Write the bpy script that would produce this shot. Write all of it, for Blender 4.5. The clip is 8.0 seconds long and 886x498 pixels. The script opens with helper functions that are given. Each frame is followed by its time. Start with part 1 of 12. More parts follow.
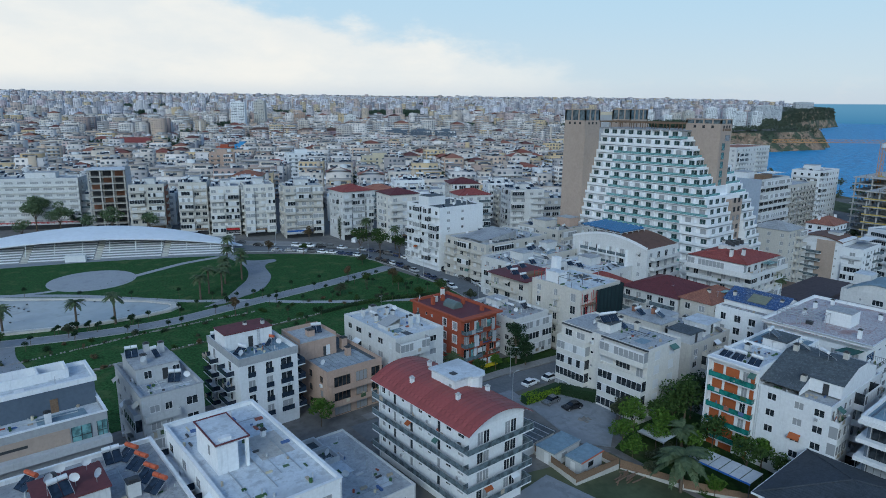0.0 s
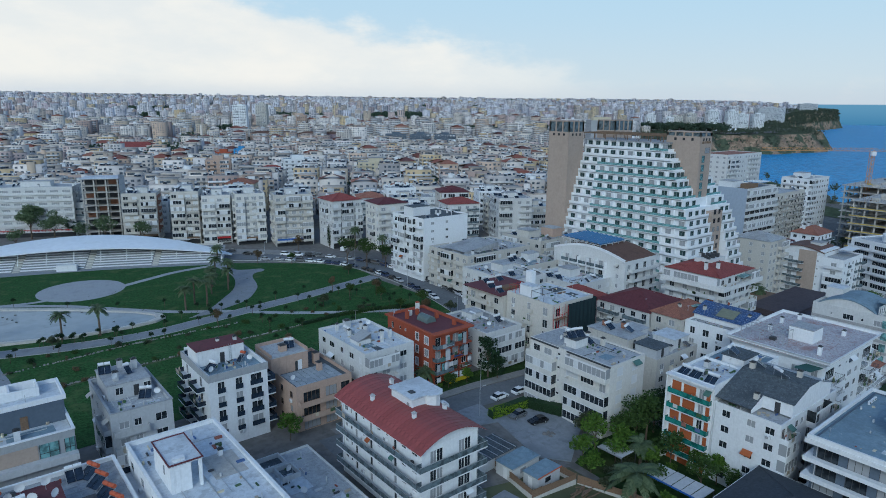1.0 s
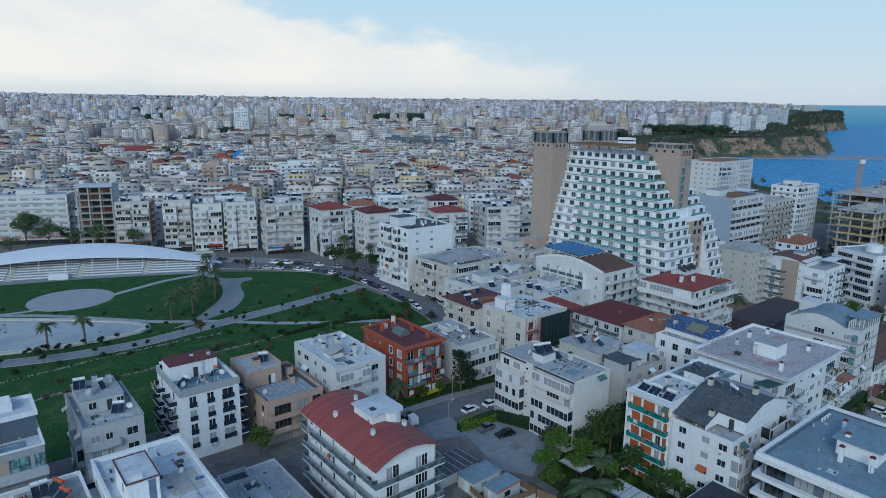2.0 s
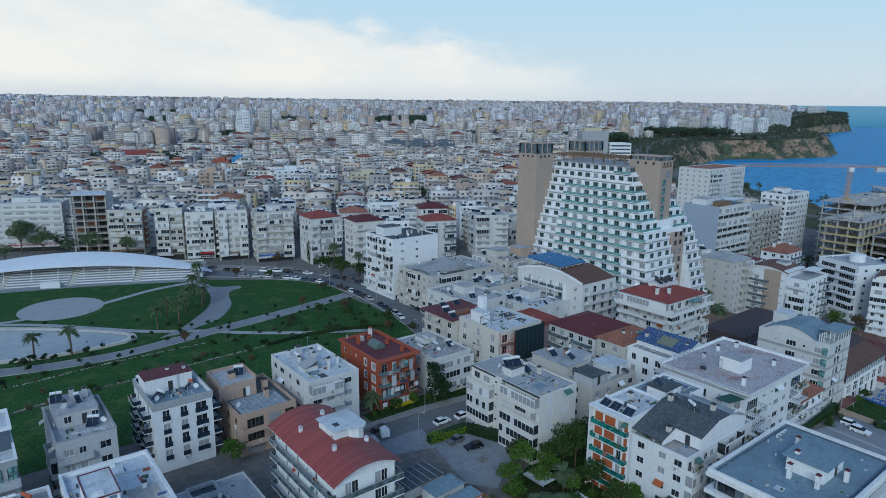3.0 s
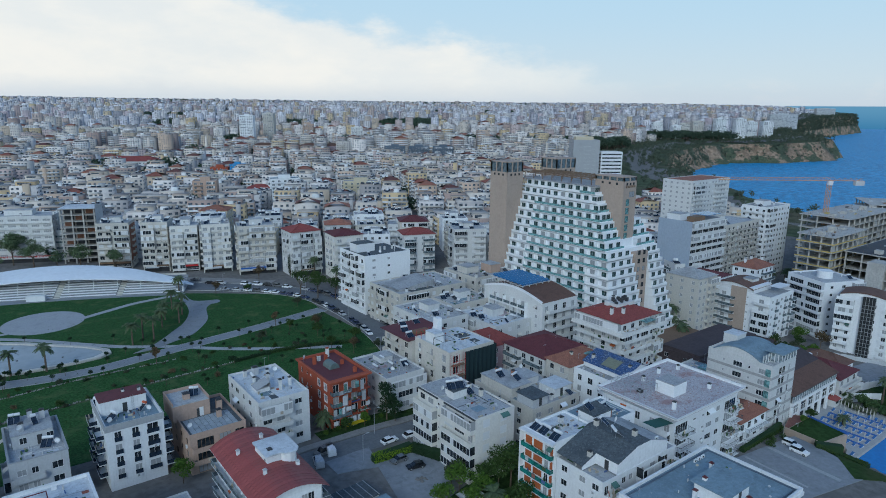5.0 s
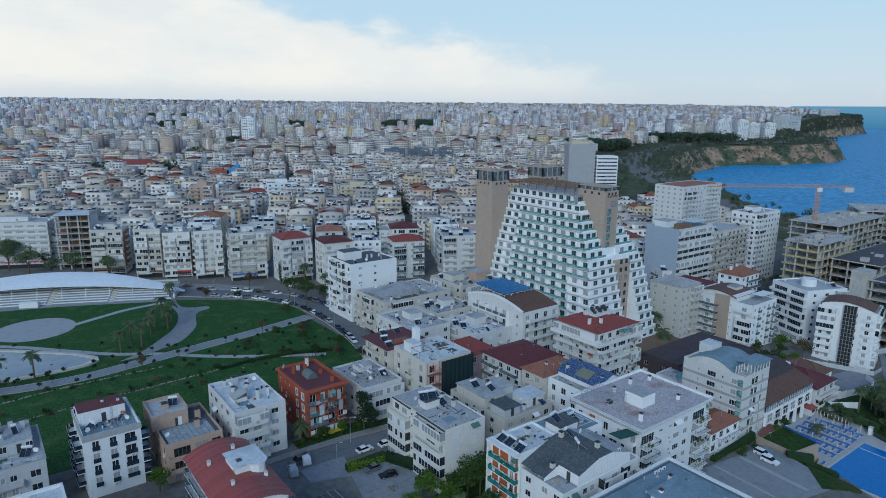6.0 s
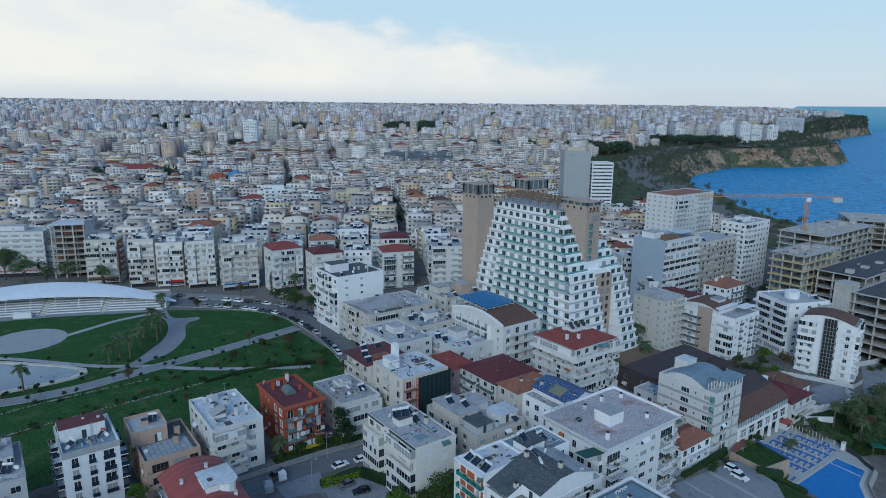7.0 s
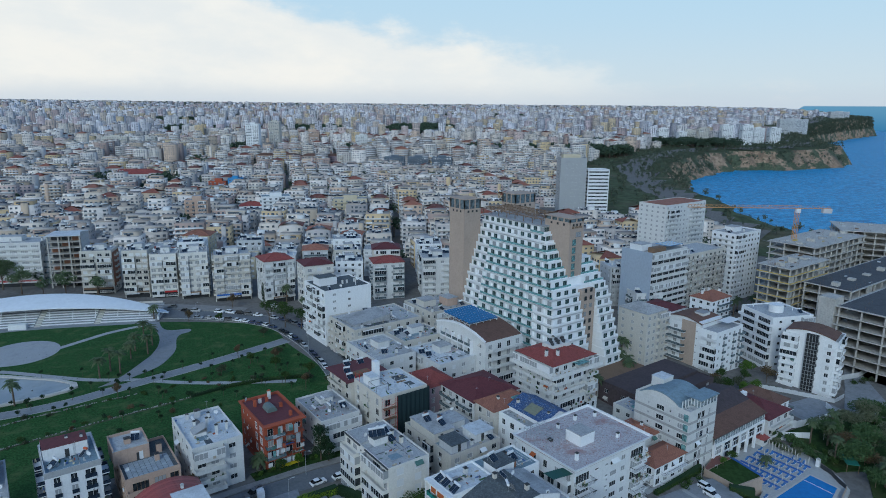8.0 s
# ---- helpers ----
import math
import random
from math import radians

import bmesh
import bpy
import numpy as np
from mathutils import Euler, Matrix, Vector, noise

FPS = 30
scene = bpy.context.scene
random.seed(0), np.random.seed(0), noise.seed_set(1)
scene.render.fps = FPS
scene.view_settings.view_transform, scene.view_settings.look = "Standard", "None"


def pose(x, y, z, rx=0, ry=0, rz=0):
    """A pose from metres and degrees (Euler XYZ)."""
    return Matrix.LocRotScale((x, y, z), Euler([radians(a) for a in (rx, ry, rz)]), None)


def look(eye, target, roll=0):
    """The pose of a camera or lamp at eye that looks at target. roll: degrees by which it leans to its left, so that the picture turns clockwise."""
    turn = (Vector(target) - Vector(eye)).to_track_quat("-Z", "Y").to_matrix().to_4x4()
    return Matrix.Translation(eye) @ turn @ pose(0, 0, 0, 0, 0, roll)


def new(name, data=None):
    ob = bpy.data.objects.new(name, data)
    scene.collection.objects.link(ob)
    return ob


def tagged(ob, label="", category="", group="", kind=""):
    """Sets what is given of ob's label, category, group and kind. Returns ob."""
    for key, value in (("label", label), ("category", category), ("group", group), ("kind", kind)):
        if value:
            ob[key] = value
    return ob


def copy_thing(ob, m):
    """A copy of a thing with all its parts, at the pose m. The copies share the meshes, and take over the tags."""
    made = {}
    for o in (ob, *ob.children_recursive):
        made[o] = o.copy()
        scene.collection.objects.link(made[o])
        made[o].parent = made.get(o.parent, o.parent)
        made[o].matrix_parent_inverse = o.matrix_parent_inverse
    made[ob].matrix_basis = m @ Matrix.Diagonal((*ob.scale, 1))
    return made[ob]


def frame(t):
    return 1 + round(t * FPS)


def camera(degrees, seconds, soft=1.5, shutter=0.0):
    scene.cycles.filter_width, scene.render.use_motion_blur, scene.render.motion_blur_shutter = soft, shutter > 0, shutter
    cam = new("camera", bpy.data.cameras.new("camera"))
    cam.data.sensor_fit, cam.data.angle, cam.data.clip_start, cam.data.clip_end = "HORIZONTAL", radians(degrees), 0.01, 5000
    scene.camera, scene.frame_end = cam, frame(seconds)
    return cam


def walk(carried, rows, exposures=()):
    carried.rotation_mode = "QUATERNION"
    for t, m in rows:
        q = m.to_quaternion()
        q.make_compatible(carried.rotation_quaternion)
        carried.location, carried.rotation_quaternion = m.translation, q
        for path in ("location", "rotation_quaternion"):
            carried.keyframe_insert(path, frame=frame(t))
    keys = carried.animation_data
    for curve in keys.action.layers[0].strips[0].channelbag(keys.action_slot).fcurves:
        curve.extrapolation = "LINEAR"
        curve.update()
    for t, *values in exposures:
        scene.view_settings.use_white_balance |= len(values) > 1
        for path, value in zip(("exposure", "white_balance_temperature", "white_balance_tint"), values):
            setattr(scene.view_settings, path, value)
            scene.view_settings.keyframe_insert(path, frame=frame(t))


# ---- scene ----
import itertools

# ------------------------------------------------------------------ camera
cam = camera(69.5, 8.0, soft=0.95)
METRES, EYE, TURN = 72.0, 58.5, -39.4
ROWS = [
    (0.0, 0.0, 0.0, 0.0, 0.13, -12.56, -0.58),
    (0.5, 0.051, -0.016, 0.0286, 0.33, -12.53, -0.55),
    (1.0, 0.1021, -0.0319, 0.0581, 0.53, -12.5, -0.55),
    (1.5, 0.1528, -0.0476, 0.0869, 0.73, -12.48, -0.56),
    (3.0, 0.3061, -0.0945, 0.1727, 1.32, -12.39, -0.56),
    (3.5, 0.357, -0.1099, 0.2003, 1.52, -12.38, -0.55),
    (4.0, 0.4083, -0.1248, 0.2269, 1.72, -12.37, -0.56),
    (4.5, 0.4595, -0.1399, 0.2533, 1.92, -12.36, -0.56),
    (6.0, 0.6153, -0.1843, 0.3303, 2.53, -12.33, -0.52),
    (6.5, 0.6685, -0.1984, 0.3665, 2.73, -12.33, -0.55),
    (7.0, 0.7216, -0.2123, 0.4111, 2.94, -12.33, -0.54),
    (7.5, 0.7741, -0.2256, 0.4564, 3.16, -12.34, -0.53),
    (8.0, 0.8263, -0.2381, 0.5019, 3.38, -12.34, -0.51),
]
walk(cam, [(t, pose(0, 0, EYE, 0, 0, TURN) @ pose(METRES * x, METRES * y, METRES * z, 90 + pitch, roll, yaw))
           for t, x, y, z, yaw, pitch, roll in ROWS], exposures=[(0.0, -0.01, 6180.0, 4.0), (8.0, -0.01, 6180.0, 4.0)])

# ------------------------------------------------------------------ world, sun
SEA_Z = -38.0
SUN_FROM = Vector((-0.62, -0.52, 0.46)).normalized()
SUN_ELEV = math.asin(SUN_FROM.z)
SUN_AZ = math.atan2(SUN_FROM.x, SUN_FROM.y)


def link(tree, a, b):
    tree.links.new(a, b)


def math_node(tree, op, a, b=None, c=None, clamp=False):
    n = tree.nodes.new("ShaderNodeMath")
    n.operation, n.use_clamp = op, clamp
    for i, v in enumerate((a, b, c)):
        if v is None:
            continue
        if isinstance(v, (int, float)):
            n.inputs[i].default_value = v
        else:
            tree.links.new(v, n.inputs[i])
    return n.outputs[0]


def mix_col(tree, fac, a, b, blend="MIX"):
    n = tree.nodes.new("ShaderNodeMix")
    n.data_type, n.blend_type = "RGBA", blend
    for sock, v in ((n.inputs[0], fac), (n.inputs[6], a), (n.inputs[7], b)):
        if isinstance(v, (int, float)):
            sock.default_value = v
        elif isinstance(v, tuple):
            sock.default_value = (*v, 1.0) if len(v) == 3 else v
        else:
            tree.links.new(v, sock)
    return n.outputs[2]


def map_range(tree, v, a, b, c=0.0, d=1.0):
    n = tree.nodes.new("ShaderNodeMapRange")
    n.interpolation_type = "SMOOTHSTEP"
    tree.links.new(v, n.inputs[0])
    for i, x in enumerate((a, b, c, d)):
        n.inputs[i + 1].default_value = x
    return n.outputs[0]


def noise_node(tree, vec, scale, detail=4.0, rough=0.55):
    n = tree.nodes.new("ShaderNodeTexNoise")
    n.inputs["Scale"].default_value, n.inputs["Detail"].default_value = scale, detail
    n.inputs["Roughness"].default_value = rough
    if vec is not None:
        tree.links.new(vec, n.inputs["Vector"])
    return n.outputs[0]


def make_world():
    world = bpy.data.worlds.new("sky")
    scene.world = world
    world.use_nodes = True
    t = world.node_tree
    t.nodes.clear()
    sky = t.nodes.new("ShaderNodeTexSky")
    sky.sky_type, sky.sun_disc = "NISHITA", False
    sky.sun_elevation, sky.sun_rotation = SUN_ELEV, SUN_AZ
    sky.air_density, sky.dust_density, sky.ozone_density = 1.0, 1.6, 1.5
    co = t.nodes.new("ShaderNodeTexCoord")
    sep = t.nodes.new("ShaderNodeSeparateXYZ")
    link(t, co.outputs["Generated"], sep.inputs[0])
    x, y, z = sep.outputs
    # across the view, to its right
    side = math_node(t, "SUBTRACT", math_node(t, "MULTIPLY", x, 0.773), math_node(t, "MULTIPLY", y, 0.635))
    stretch = t.nodes.new("ShaderNodeMapping")
    stretch.inputs["Scale"].default_value = (1.0, 1.0, 2.4)
    link(t, co.outputs["Generated"], stretch.inputs[0])
    big = noise_node(t, stretch.outputs[0], 5.0, 6.0, 0.6)
    fine = noise_node(t, stretch.outputs[0], 14.0, 6.0, 0.6)
    # a cumulus bank whose top falls away to the right
    top = math_node(t, "SUBTRACT", 0.100, math_node(t, "MULTIPLY", side, 0.20))
    lump = math_node(t, "ADD", math_node(t, "MULTIPLY", math_node(t, "SUBTRACT", big, 0.5), 0.10),
                     math_node(t, "MULTIPLY", math_node(t, "SUBTRACT", fine, 0.5), 0.045))
    depth = math_node(t, "ADD", math_node(t, "SUBTRACT", top, z), lump)
    bank = map_range(t, depth, -0.004, 0.03)
    # thins out to the right
    bank = math_node(t, "MULTIPLY", bank, map_range(t, side, 0.42, -0.10))
    puff = map_range(t, fine, 0.50, 0.72)
    low = math_node(t, "MULTIPLY", map_range(t, z, 0.055, 0.02), puff)
    white = mix_col(t, map_range(t, big, 0.35, 0.65), (0.86, 0.84, 0.83), (0.98, 0.91, 0.85))
    clear = mix_col(t, 1.0, sky.outputs[0], (0.106, 0.137, 0.168), "MULTIPLY")
    haze = map_range(t, z, 0.42, 0.17)
    pale = mix_col(t, map_range(t, z, 0.17, 0.0), (0.52, 0.69, 0.83), (0.66, 0.72, 0.78))
    clear = mix_col(t, math_node(t, "MULTIPLY", haze, 0.95), clear, pale)
    col = mix_col(t, math_node(t, "MULTIPLY", bank, 0.92), clear, white)
    col = mix_col(t, math_node(t, "MULTIPLY", low, 0.45), col, (0.80, 0.78, 0.78))
    # grey-mauve veil right above the horizon
    col = mix_col(t, map_range(t, z, 0.045, 0.004, 0.0, 0.75), col, (0.60, 0.65, 0.73))
    # open sea below the horizon
    sea = mix_col(t, map_range(t, z, 0.009, -0.03), (0.125, 0.30, 0.47), (0.045, 0.19, 0.37))
    brink = math_node(t, "SUBTRACT", z, math_node(t, "MULTIPLY", map_range(t, side, 0.418, 0.432), 0.0088))
    col = mix_col(t, map_range(t, brink, 0.0006, -0.0010), col, sea)
    bg = t.nodes.new("ShaderNodeBackground")
    link(t, col, bg.inputs[0])
    bg.inputs[1].default_value = 1.0
    out = t.nodes.new("ShaderNodeOutputWorld")
    link(t, bg.outputs[0], out.inputs[0])


make_world()
sun = new("sun", bpy.data.lights.new("sun", "SUN"))
sun.data.energy, sun.data.angle, sun.data.color = 0.84, radians(20), (0.87, 0.955, 1.0)
sun.matrix_world = look(SUN_FROM * 100, (0, 0, 0))

# ------------------------------------------------------------------ materials
def paint(name, col, rough=0.8, spread=0.12, grain=3.0, stain=0.12, streak=0.0, metal=0.0, bump=0.0, bump_scale=6.0,
          vary=0.0, col2=None, spec=0.3, spots=None):
    """A surface with a coarse and a fine variation, some stains, and a little difference from thing to thing."""
    m = bpy.data.materials.new(name)
    m.use_nodes = True
    t = m.node_tree
    b = t.nodes["Principled BSDF"]
    co = t.nodes.new("ShaderNodeTexCoord").outputs["Object"]
    fine = noise_node(t, co, grain, 5.0, 0.6)
    coarse = noise_node(t, co, grain * 0.12, 3.0, 0.5)
    dark = tuple(c * (1 - spread) for c in col)
    light = tuple(min(1.0, c * (1 + spread)) for c in col)
    c = mix_col(t, map_range(t, fine, 0.3, 0.7), dark, light)
    other = col2 if col2 else tuple(v * 0.72 for v in col)
    c = mix_col(t, map_range(t, coarse, 0.48, 0.75, 0.0, min(1.0, stain * 3)), c, other)
    if stain >= 0.05 and not metal:
        # blotches of grime
        blot = noise_node(t, co, grain * 0.42, 6.0, 0.7)
        c = mix_col(t, map_range(t, blot, 0.53, 0.63, 0.0, min(0.55, stain * 1.9)), c, tuple(v * 0.62 for v in col))
    if spots:
        # small flakes, patches and drips
        size, amount, tint = spots
        fleck = noise_node(t, co, size, 3.0, 0.75)
        c = mix_col(t, map_range(t, fleck, 0.56, 0.62, 0.0, amount), c, tint)
    if streak:
        mp = t.nodes.new("ShaderNodeMapping")
        mp.inputs["Scale"].default_value = (1.7, 1.7, 0.09)
        t.links.new(co, mp.inputs[0])
        run = noise_node(t, mp.outputs[0], 1.6, 4.0, 0.7)
        c = mix_col(t, map_range(t, run, 0.52, 0.8, 0.0, streak), c, tuple(v * 0.45 for v in col))
    if vary:
        info = t.nodes.new("ShaderNodeObjectInfo")
        k = math_node(t, "ADD", 1.0 - vary, math_node(t, "MULTIPLY", info.outputs["Random"], 2 * vary))
        sc = t.nodes.new("ShaderNodeVectorMath")
        sc.operation = "SCALE"
        t.links.new(c, sc.inputs[0])
        t.links.new(k, sc.inputs[3])
        c = sc.outputs[0]
    t.links.new(c, b.inputs["Base Color"])
    b.inputs["Metallic"].default_value = metal
    b.inputs["Specular IOR Level"].default_value = spec
    r = math_node(t, "ADD", rough - 0.06, math_node(t, "MULTIPLY", fine, 0.12), clamp=True)
    t.links.new(r, b.inputs["Roughness"])
    if bump:
        bn = t.nodes.new("ShaderNodeBump")
        bn.inputs["Strength"].default_value, bn.inputs["Distance"].default_value = bump, 0.05
        t.links.new(noise_node(t, co, bump_scale, 4.0, 0.6), bn.inputs["Height"])
        t.links.new(bn.outputs[0], b.inputs["Normal"])
    return m


def glazing(name, col, rough=0.08, curtain=0.0):
    """Window glass over a dark room, some with pale curtains behind."""
    m = bpy.data.materials.new(name)
    m.use_nodes = True
    t = m.node_tree
    b = t.nodes["Principled BSDF"]
    info = t.nodes.new("ShaderNodeObjectInfo").outputs["Random"]
    co = t.nodes.new("ShaderNodeTexCoord").outputs["Object"]
    n = noise_node(t, co, 0.9, 2.0)
    c = mix_col(t, map_range(t, n, 0.35, 0.65), tuple(v * 0.6 for v in col), tuple(v * 1.5 for v in col))
    if curtain:
        step = math_node(t, "GREATER_THAN", info, 1.0 - curtain)
        c = mix_col(t, math_node(t, "MULTIPLY", step, 0.9), c, (0.36, 0.37, 0.38))
    t.links.new(c, b.inputs["Base Color"])
    b.inputs["Roughness"].default_value = rough
    b.inputs["Specular IOR Level"].default_value = 0.5
    return m


def island_paint(name, cols, rough=0.85, stain=0.15):
    """A palette spread over the loose pieces of one mesh."""
    m = bpy.data.materials.new(name)
    m.use_nodes = True
    t = m.node_tree
    b = t.nodes["Principled BSDF"]
    geo = t.nodes.new("ShaderNodeNewGeometry")
    ramp = t.nodes.new("ShaderNodeValToRGB")
    ramp.color_ramp.interpolation = "CONSTANT"
    els = ramp.color_ramp.elements
    while len(els) < len(cols):
        els.new(0.5)
    for i, c in enumerate(cols):
        els[i].position, els[i].color = i / len(cols), (*c, 1)
    t.links.new(geo.outputs["Random Per Island"], ramp.inputs[0])
    co = t.nodes.new("ShaderNodeTexCoord").outputs["Object"]
    n = noise_node(t, co, 0.35, 5.0, 0.65)
    c = mix_col(t, map_range(t, n, 0.4, 0.75, 0.0, stain * 3), ramp.outputs[0], (0.28, 0.26, 0.24))
    t.links.new(c, b.inputs["Base Color"])
    b.inputs["Roughness"].default_value = rough
    b.inputs["Specular IOR Level"].default_value = 0.2
    return m


M = {}
M["white"] = paint("white_render", (0.74, 0.75, 0.76), 0.85, 0.05, 2.0, 0.06, 0.35, vary=0.06)
M["white2"] = paint("off_white_render", (0.62, 0.62, 0.61), 0.85, 0.06, 2.0, 0.08, 0.5, vary=0.06)
M["cream"] = paint("cream_render", (0.55, 0.52, 0.47), 0.85, 0.07, 2.0, 0.08, 0.5, vary=0.06)
M["cream2"] = paint("ivory_render", (0.66, 0.64, 0.60), 0.85, 0.06, 2.0, 0.08, 0.35)
M["beige"] = paint("beige_render", (0.47, 0.335, 0.265), 0.85, 0.07, 2.0, 0.10, 0.5)
M["grey"] = paint("grey_render", (0.36, 0.37, 0.38), 0.85, 0.06, 2.0, 0.10, 0.5)
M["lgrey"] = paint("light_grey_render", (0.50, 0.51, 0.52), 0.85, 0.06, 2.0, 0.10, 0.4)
M["slate"] = paint("slate_blue_render", (0.10, 0.13, 0.17), 0.7, 0.08, 2.0, 0.06, 0.2)
M["redwall"] = paint("brick_red_render", (0.36, 0.085, 0.045), 0.8, 0.08, 2.0, 0.12, 0.4)
M["mauve"] = paint("mauve_render", (0.34, 0.25, 0.28), 0.8, 0.08, 2.0, 0.1, 0.4)
M["yellow"] = paint("pale_yellow_render", (0.55, 0.48, 0.35), 0.8, 0.08, 2.0, 0.1, 0.4)
M["stoneband"] = paint("grey_travertine_band", (0.38, 0.375, 0.37), 0.8, 0.10, 2.4, 0.15, 0.3)
M["sand"] = paint("sand_stone_cladding", (0.42, 0.33, 0.27), 0.8, 0.06, 1.5, 0.10, 0.15, bump=0.2)
M["hotelwhite"] = paint("hotel_white_panel", (0.80, 0.81, 0.82), 0.6, 0.03, 1.0, 0.03, 0.12)
M["concrete"] = paint("raw_concrete", (0.46, 0.44, 0.41), 0.9, 0.12, 1.2, 0.2, 0.4, bump=0.3)
M["dconcrete"] = paint("dark_concrete", (0.085, 0.09, 0.10), 0.9, 0.15, 1.2, 0.2, 0.4)
M["roofgrey"] = paint("grey_roof_screed", (0.40, 0.41, 0.42), 0.85, 0.13, 1.6, 0.34, bump=0.3, vary=0.12, spots=(2.6, 0.5, (0.22, 0.22, 0.225)))
M["roofwhite"] = paint("pale_roof_membrane", (0.58, 0.61, 0.64), 0.75, 0.09, 1.3, 0.28, bump=0.2, spots=(2.2, 0.4, (0.36, 0.37, 0.385)))
M["roofblue"] = paint("blue_grey_roof_membrane", (0.195, 0.275, 0.325), 0.7, 0.12, 1.2, 0.28, spots=(2.4, 0.35, (0.30, 0.34, 0.38)))
M["slateroof"] = paint("dark_slate_roofing", (0.052, 0.062, 0.075), 0.75, 0.2, 2.2, 0.25, bump=0.4)
M["rooffelt"] = paint("dark_roof_felt", (0.085, 0.10, 0.11), 0.8, 0.25, 1.7, 0.3, bump=0.4, spots=(2.2, 0.45, (0.19, 0.20, 0.21)))
M["roofpink"] = paint("weathered_terrazzo_roof", (0.47, 0.44, 0.45), 0.85, 0.18, 2.6, 0.36, col2=(0.36, 0.24, 0.23), spots=(1.7, 0.75, (0.29, 0.15, 0.14)))
M["maroon"] = paint("maroon_roof_sheet", (0.135, 0.04, 0.045), 0.7, 0.12, 2.0, 0.2)
M["redsheet"] = paint("red_roof_sheet", (0.31, 0.078, 0.072), 0.6, 0.12, 1.4, 0.3, vary=0.12, col2=(0.24, 0.105, 0.10))
M["tile"] = paint("terracotta_tile", (0.31, 0.135, 0.095), 0.85, 0.25, 5.0, 0.3, vary=0.15, bump=0.4)
M["tilered"] = paint("red_roof_tile", (0.26, 0.07, 0.062), 0.85, 0.22, 5.0, 0.25, vary=0.12, bump=0.4)
M["brownroof"] = paint("brown_roof_shingle", (0.15, 0.085, 0.065), 0.85, 0.15, 4.0, 0.25, vary=0.1, bump=0.4)
M["bluetile"] = paint("patched_blue_shingle", (0.040, 0.085, 0.20), 0.7, 0.4, 2.6, 0.4, col2=(0.075, 0.09, 0.12), spots=(2.4, 0.8, (0.26, 0.31, 0.38)))
M["frame"] = paint("white_window_frame", (0.72, 0.72, 0.72), 0.5, 0.03, 2.0, 0.03)
M["dframe"] = paint("dark_metal", (0.05, 0.052, 0.055), 0.5, 0.08, 3.0, 0.05)
M["steel"] = paint("galvanised_steel", (0.45, 0.46, 0.47), 0.45, 0.06, 3.0, 0.1, metal=0.5)
M["glass"] = glazing("window_glass", (0.024, 0.030, 0.036), 0.10, 0.42)
# lighter than near glass: distance haze and sky sheen are in this colour
M["farglass"] = glazing("haze_paled_window_glass", (0.095, 0.112, 0.132), 0.2)
M["teal"] = glazing("green_balcony_glass", (0.02, 0.15, 0.13), 0.1)
M["aqua"] = glazing("pale_green_glass", (0.14, 0.28, 0.28), 0.12)
M["railglass"] = glazing("grey_balcony_glass", (0.10, 0.13, 0.145), 0.12)
M["blind"] = paint("orange_roller_blind", (0.37, 0.10, 0.035), 0.8, 0.06, 3.0, 0.06, vary=0.12)
M["wblind"] = paint("white_roller_shutter", (0.62, 0.63, 0.64), 0.7, 0.04, 3.0, 0.05, vary=0.08)
# shade inside vents, hatches and bays as flat colour; also the stair glass
M["dark"] = paint("opening_shade_and_glass", (0.030, 0.032, 0.035), 0.8, 0.2, 1.0, 0.1)
M["tank"] = paint("white_enamel", (0.72, 0.73, 0.74), 0.35, 0.03, 2.0, 0.05)
M["galleryglass"] = glazing("gallery_glass", (0.22, 0.26, 0.28), 0.12)
M["panel"] = glazing("solar_collector_glass", (0.018, 0.028, 0.045), 0.15)
M["pv"] = glazing("photovoltaic_glass", (0.035, 0.14, 0.29), 0.15)
M["orange"] = paint("orange_plastic", (0.50, 0.11, 0.05), 0.5, 0.06, 2.0, 0.1)
M["net"] = paint("black_green_safety_net", (0.012, 0.028, 0.032), 0.9, 0.15, 3.0, 0.15)
M["grass"] = paint("mown_grass", (0.034, 0.092, 0.028), 0.95, 0.40, 1.6, 0.45, col2=(0.080, 0.122, 0.048), bump=0.6, bump_scale=9.0, spec=0.1)
M["rough"] = paint("rough_grass", (0.030, 0.062, 0.018), 0.95, 0.3, 0.8, 0.4, col2=(0.060, 0.070, 0.030), bump=0.6, spec=0.1)
M["scrub"] = paint("dry_scrub_ground", (0.075, 0.095, 0.052), 0.95, 0.35, 0.10, 0.5, col2=(0.15, 0.125, 0.085), spec=0.1)
M["paving"] = paint("grey_block_paving", (0.25, 0.265, 0.285), 0.85, 0.08, 1.5, 0.2, bump=0.2)
M["paving2"] = paint("pale_stone_paving", (0.36, 0.37, 0.38), 0.85, 0.08, 2.5, 0.15, bump=0.2)
M["asphalt"] = paint("asphalt", (0.16, 0.17, 0.18), 0.9, 0.12, 1.5, 0.2, bump=0.2, bump_scale=20)
M["pavement"] = paint("concrete_pavement", (0.26, 0.255, 0.25), 0.9, 0.1, 1.5, 0.2)
M["earth"] = paint("town_ground", (0.17, 0.16, 0.15), 0.95, 0.2, 0.5, 0.35, col2=(0.12, 0.12, 0.11))
M["kerb"] = paint("kerb_stone", (0.42, 0.42, 0.41), 0.9, 0.1, 2.0, 0.15)
M["stone"] = paint("pale_stone", (0.52, 0.50, 0.46), 0.85, 0.08, 2.0, 0.15)
M["stone2"] = paint("weathered_field_stone", (0.30, 0.29, 0.27), 0.9, 0.15, 2.0, 0.25)
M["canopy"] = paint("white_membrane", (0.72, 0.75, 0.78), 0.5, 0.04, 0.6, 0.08)
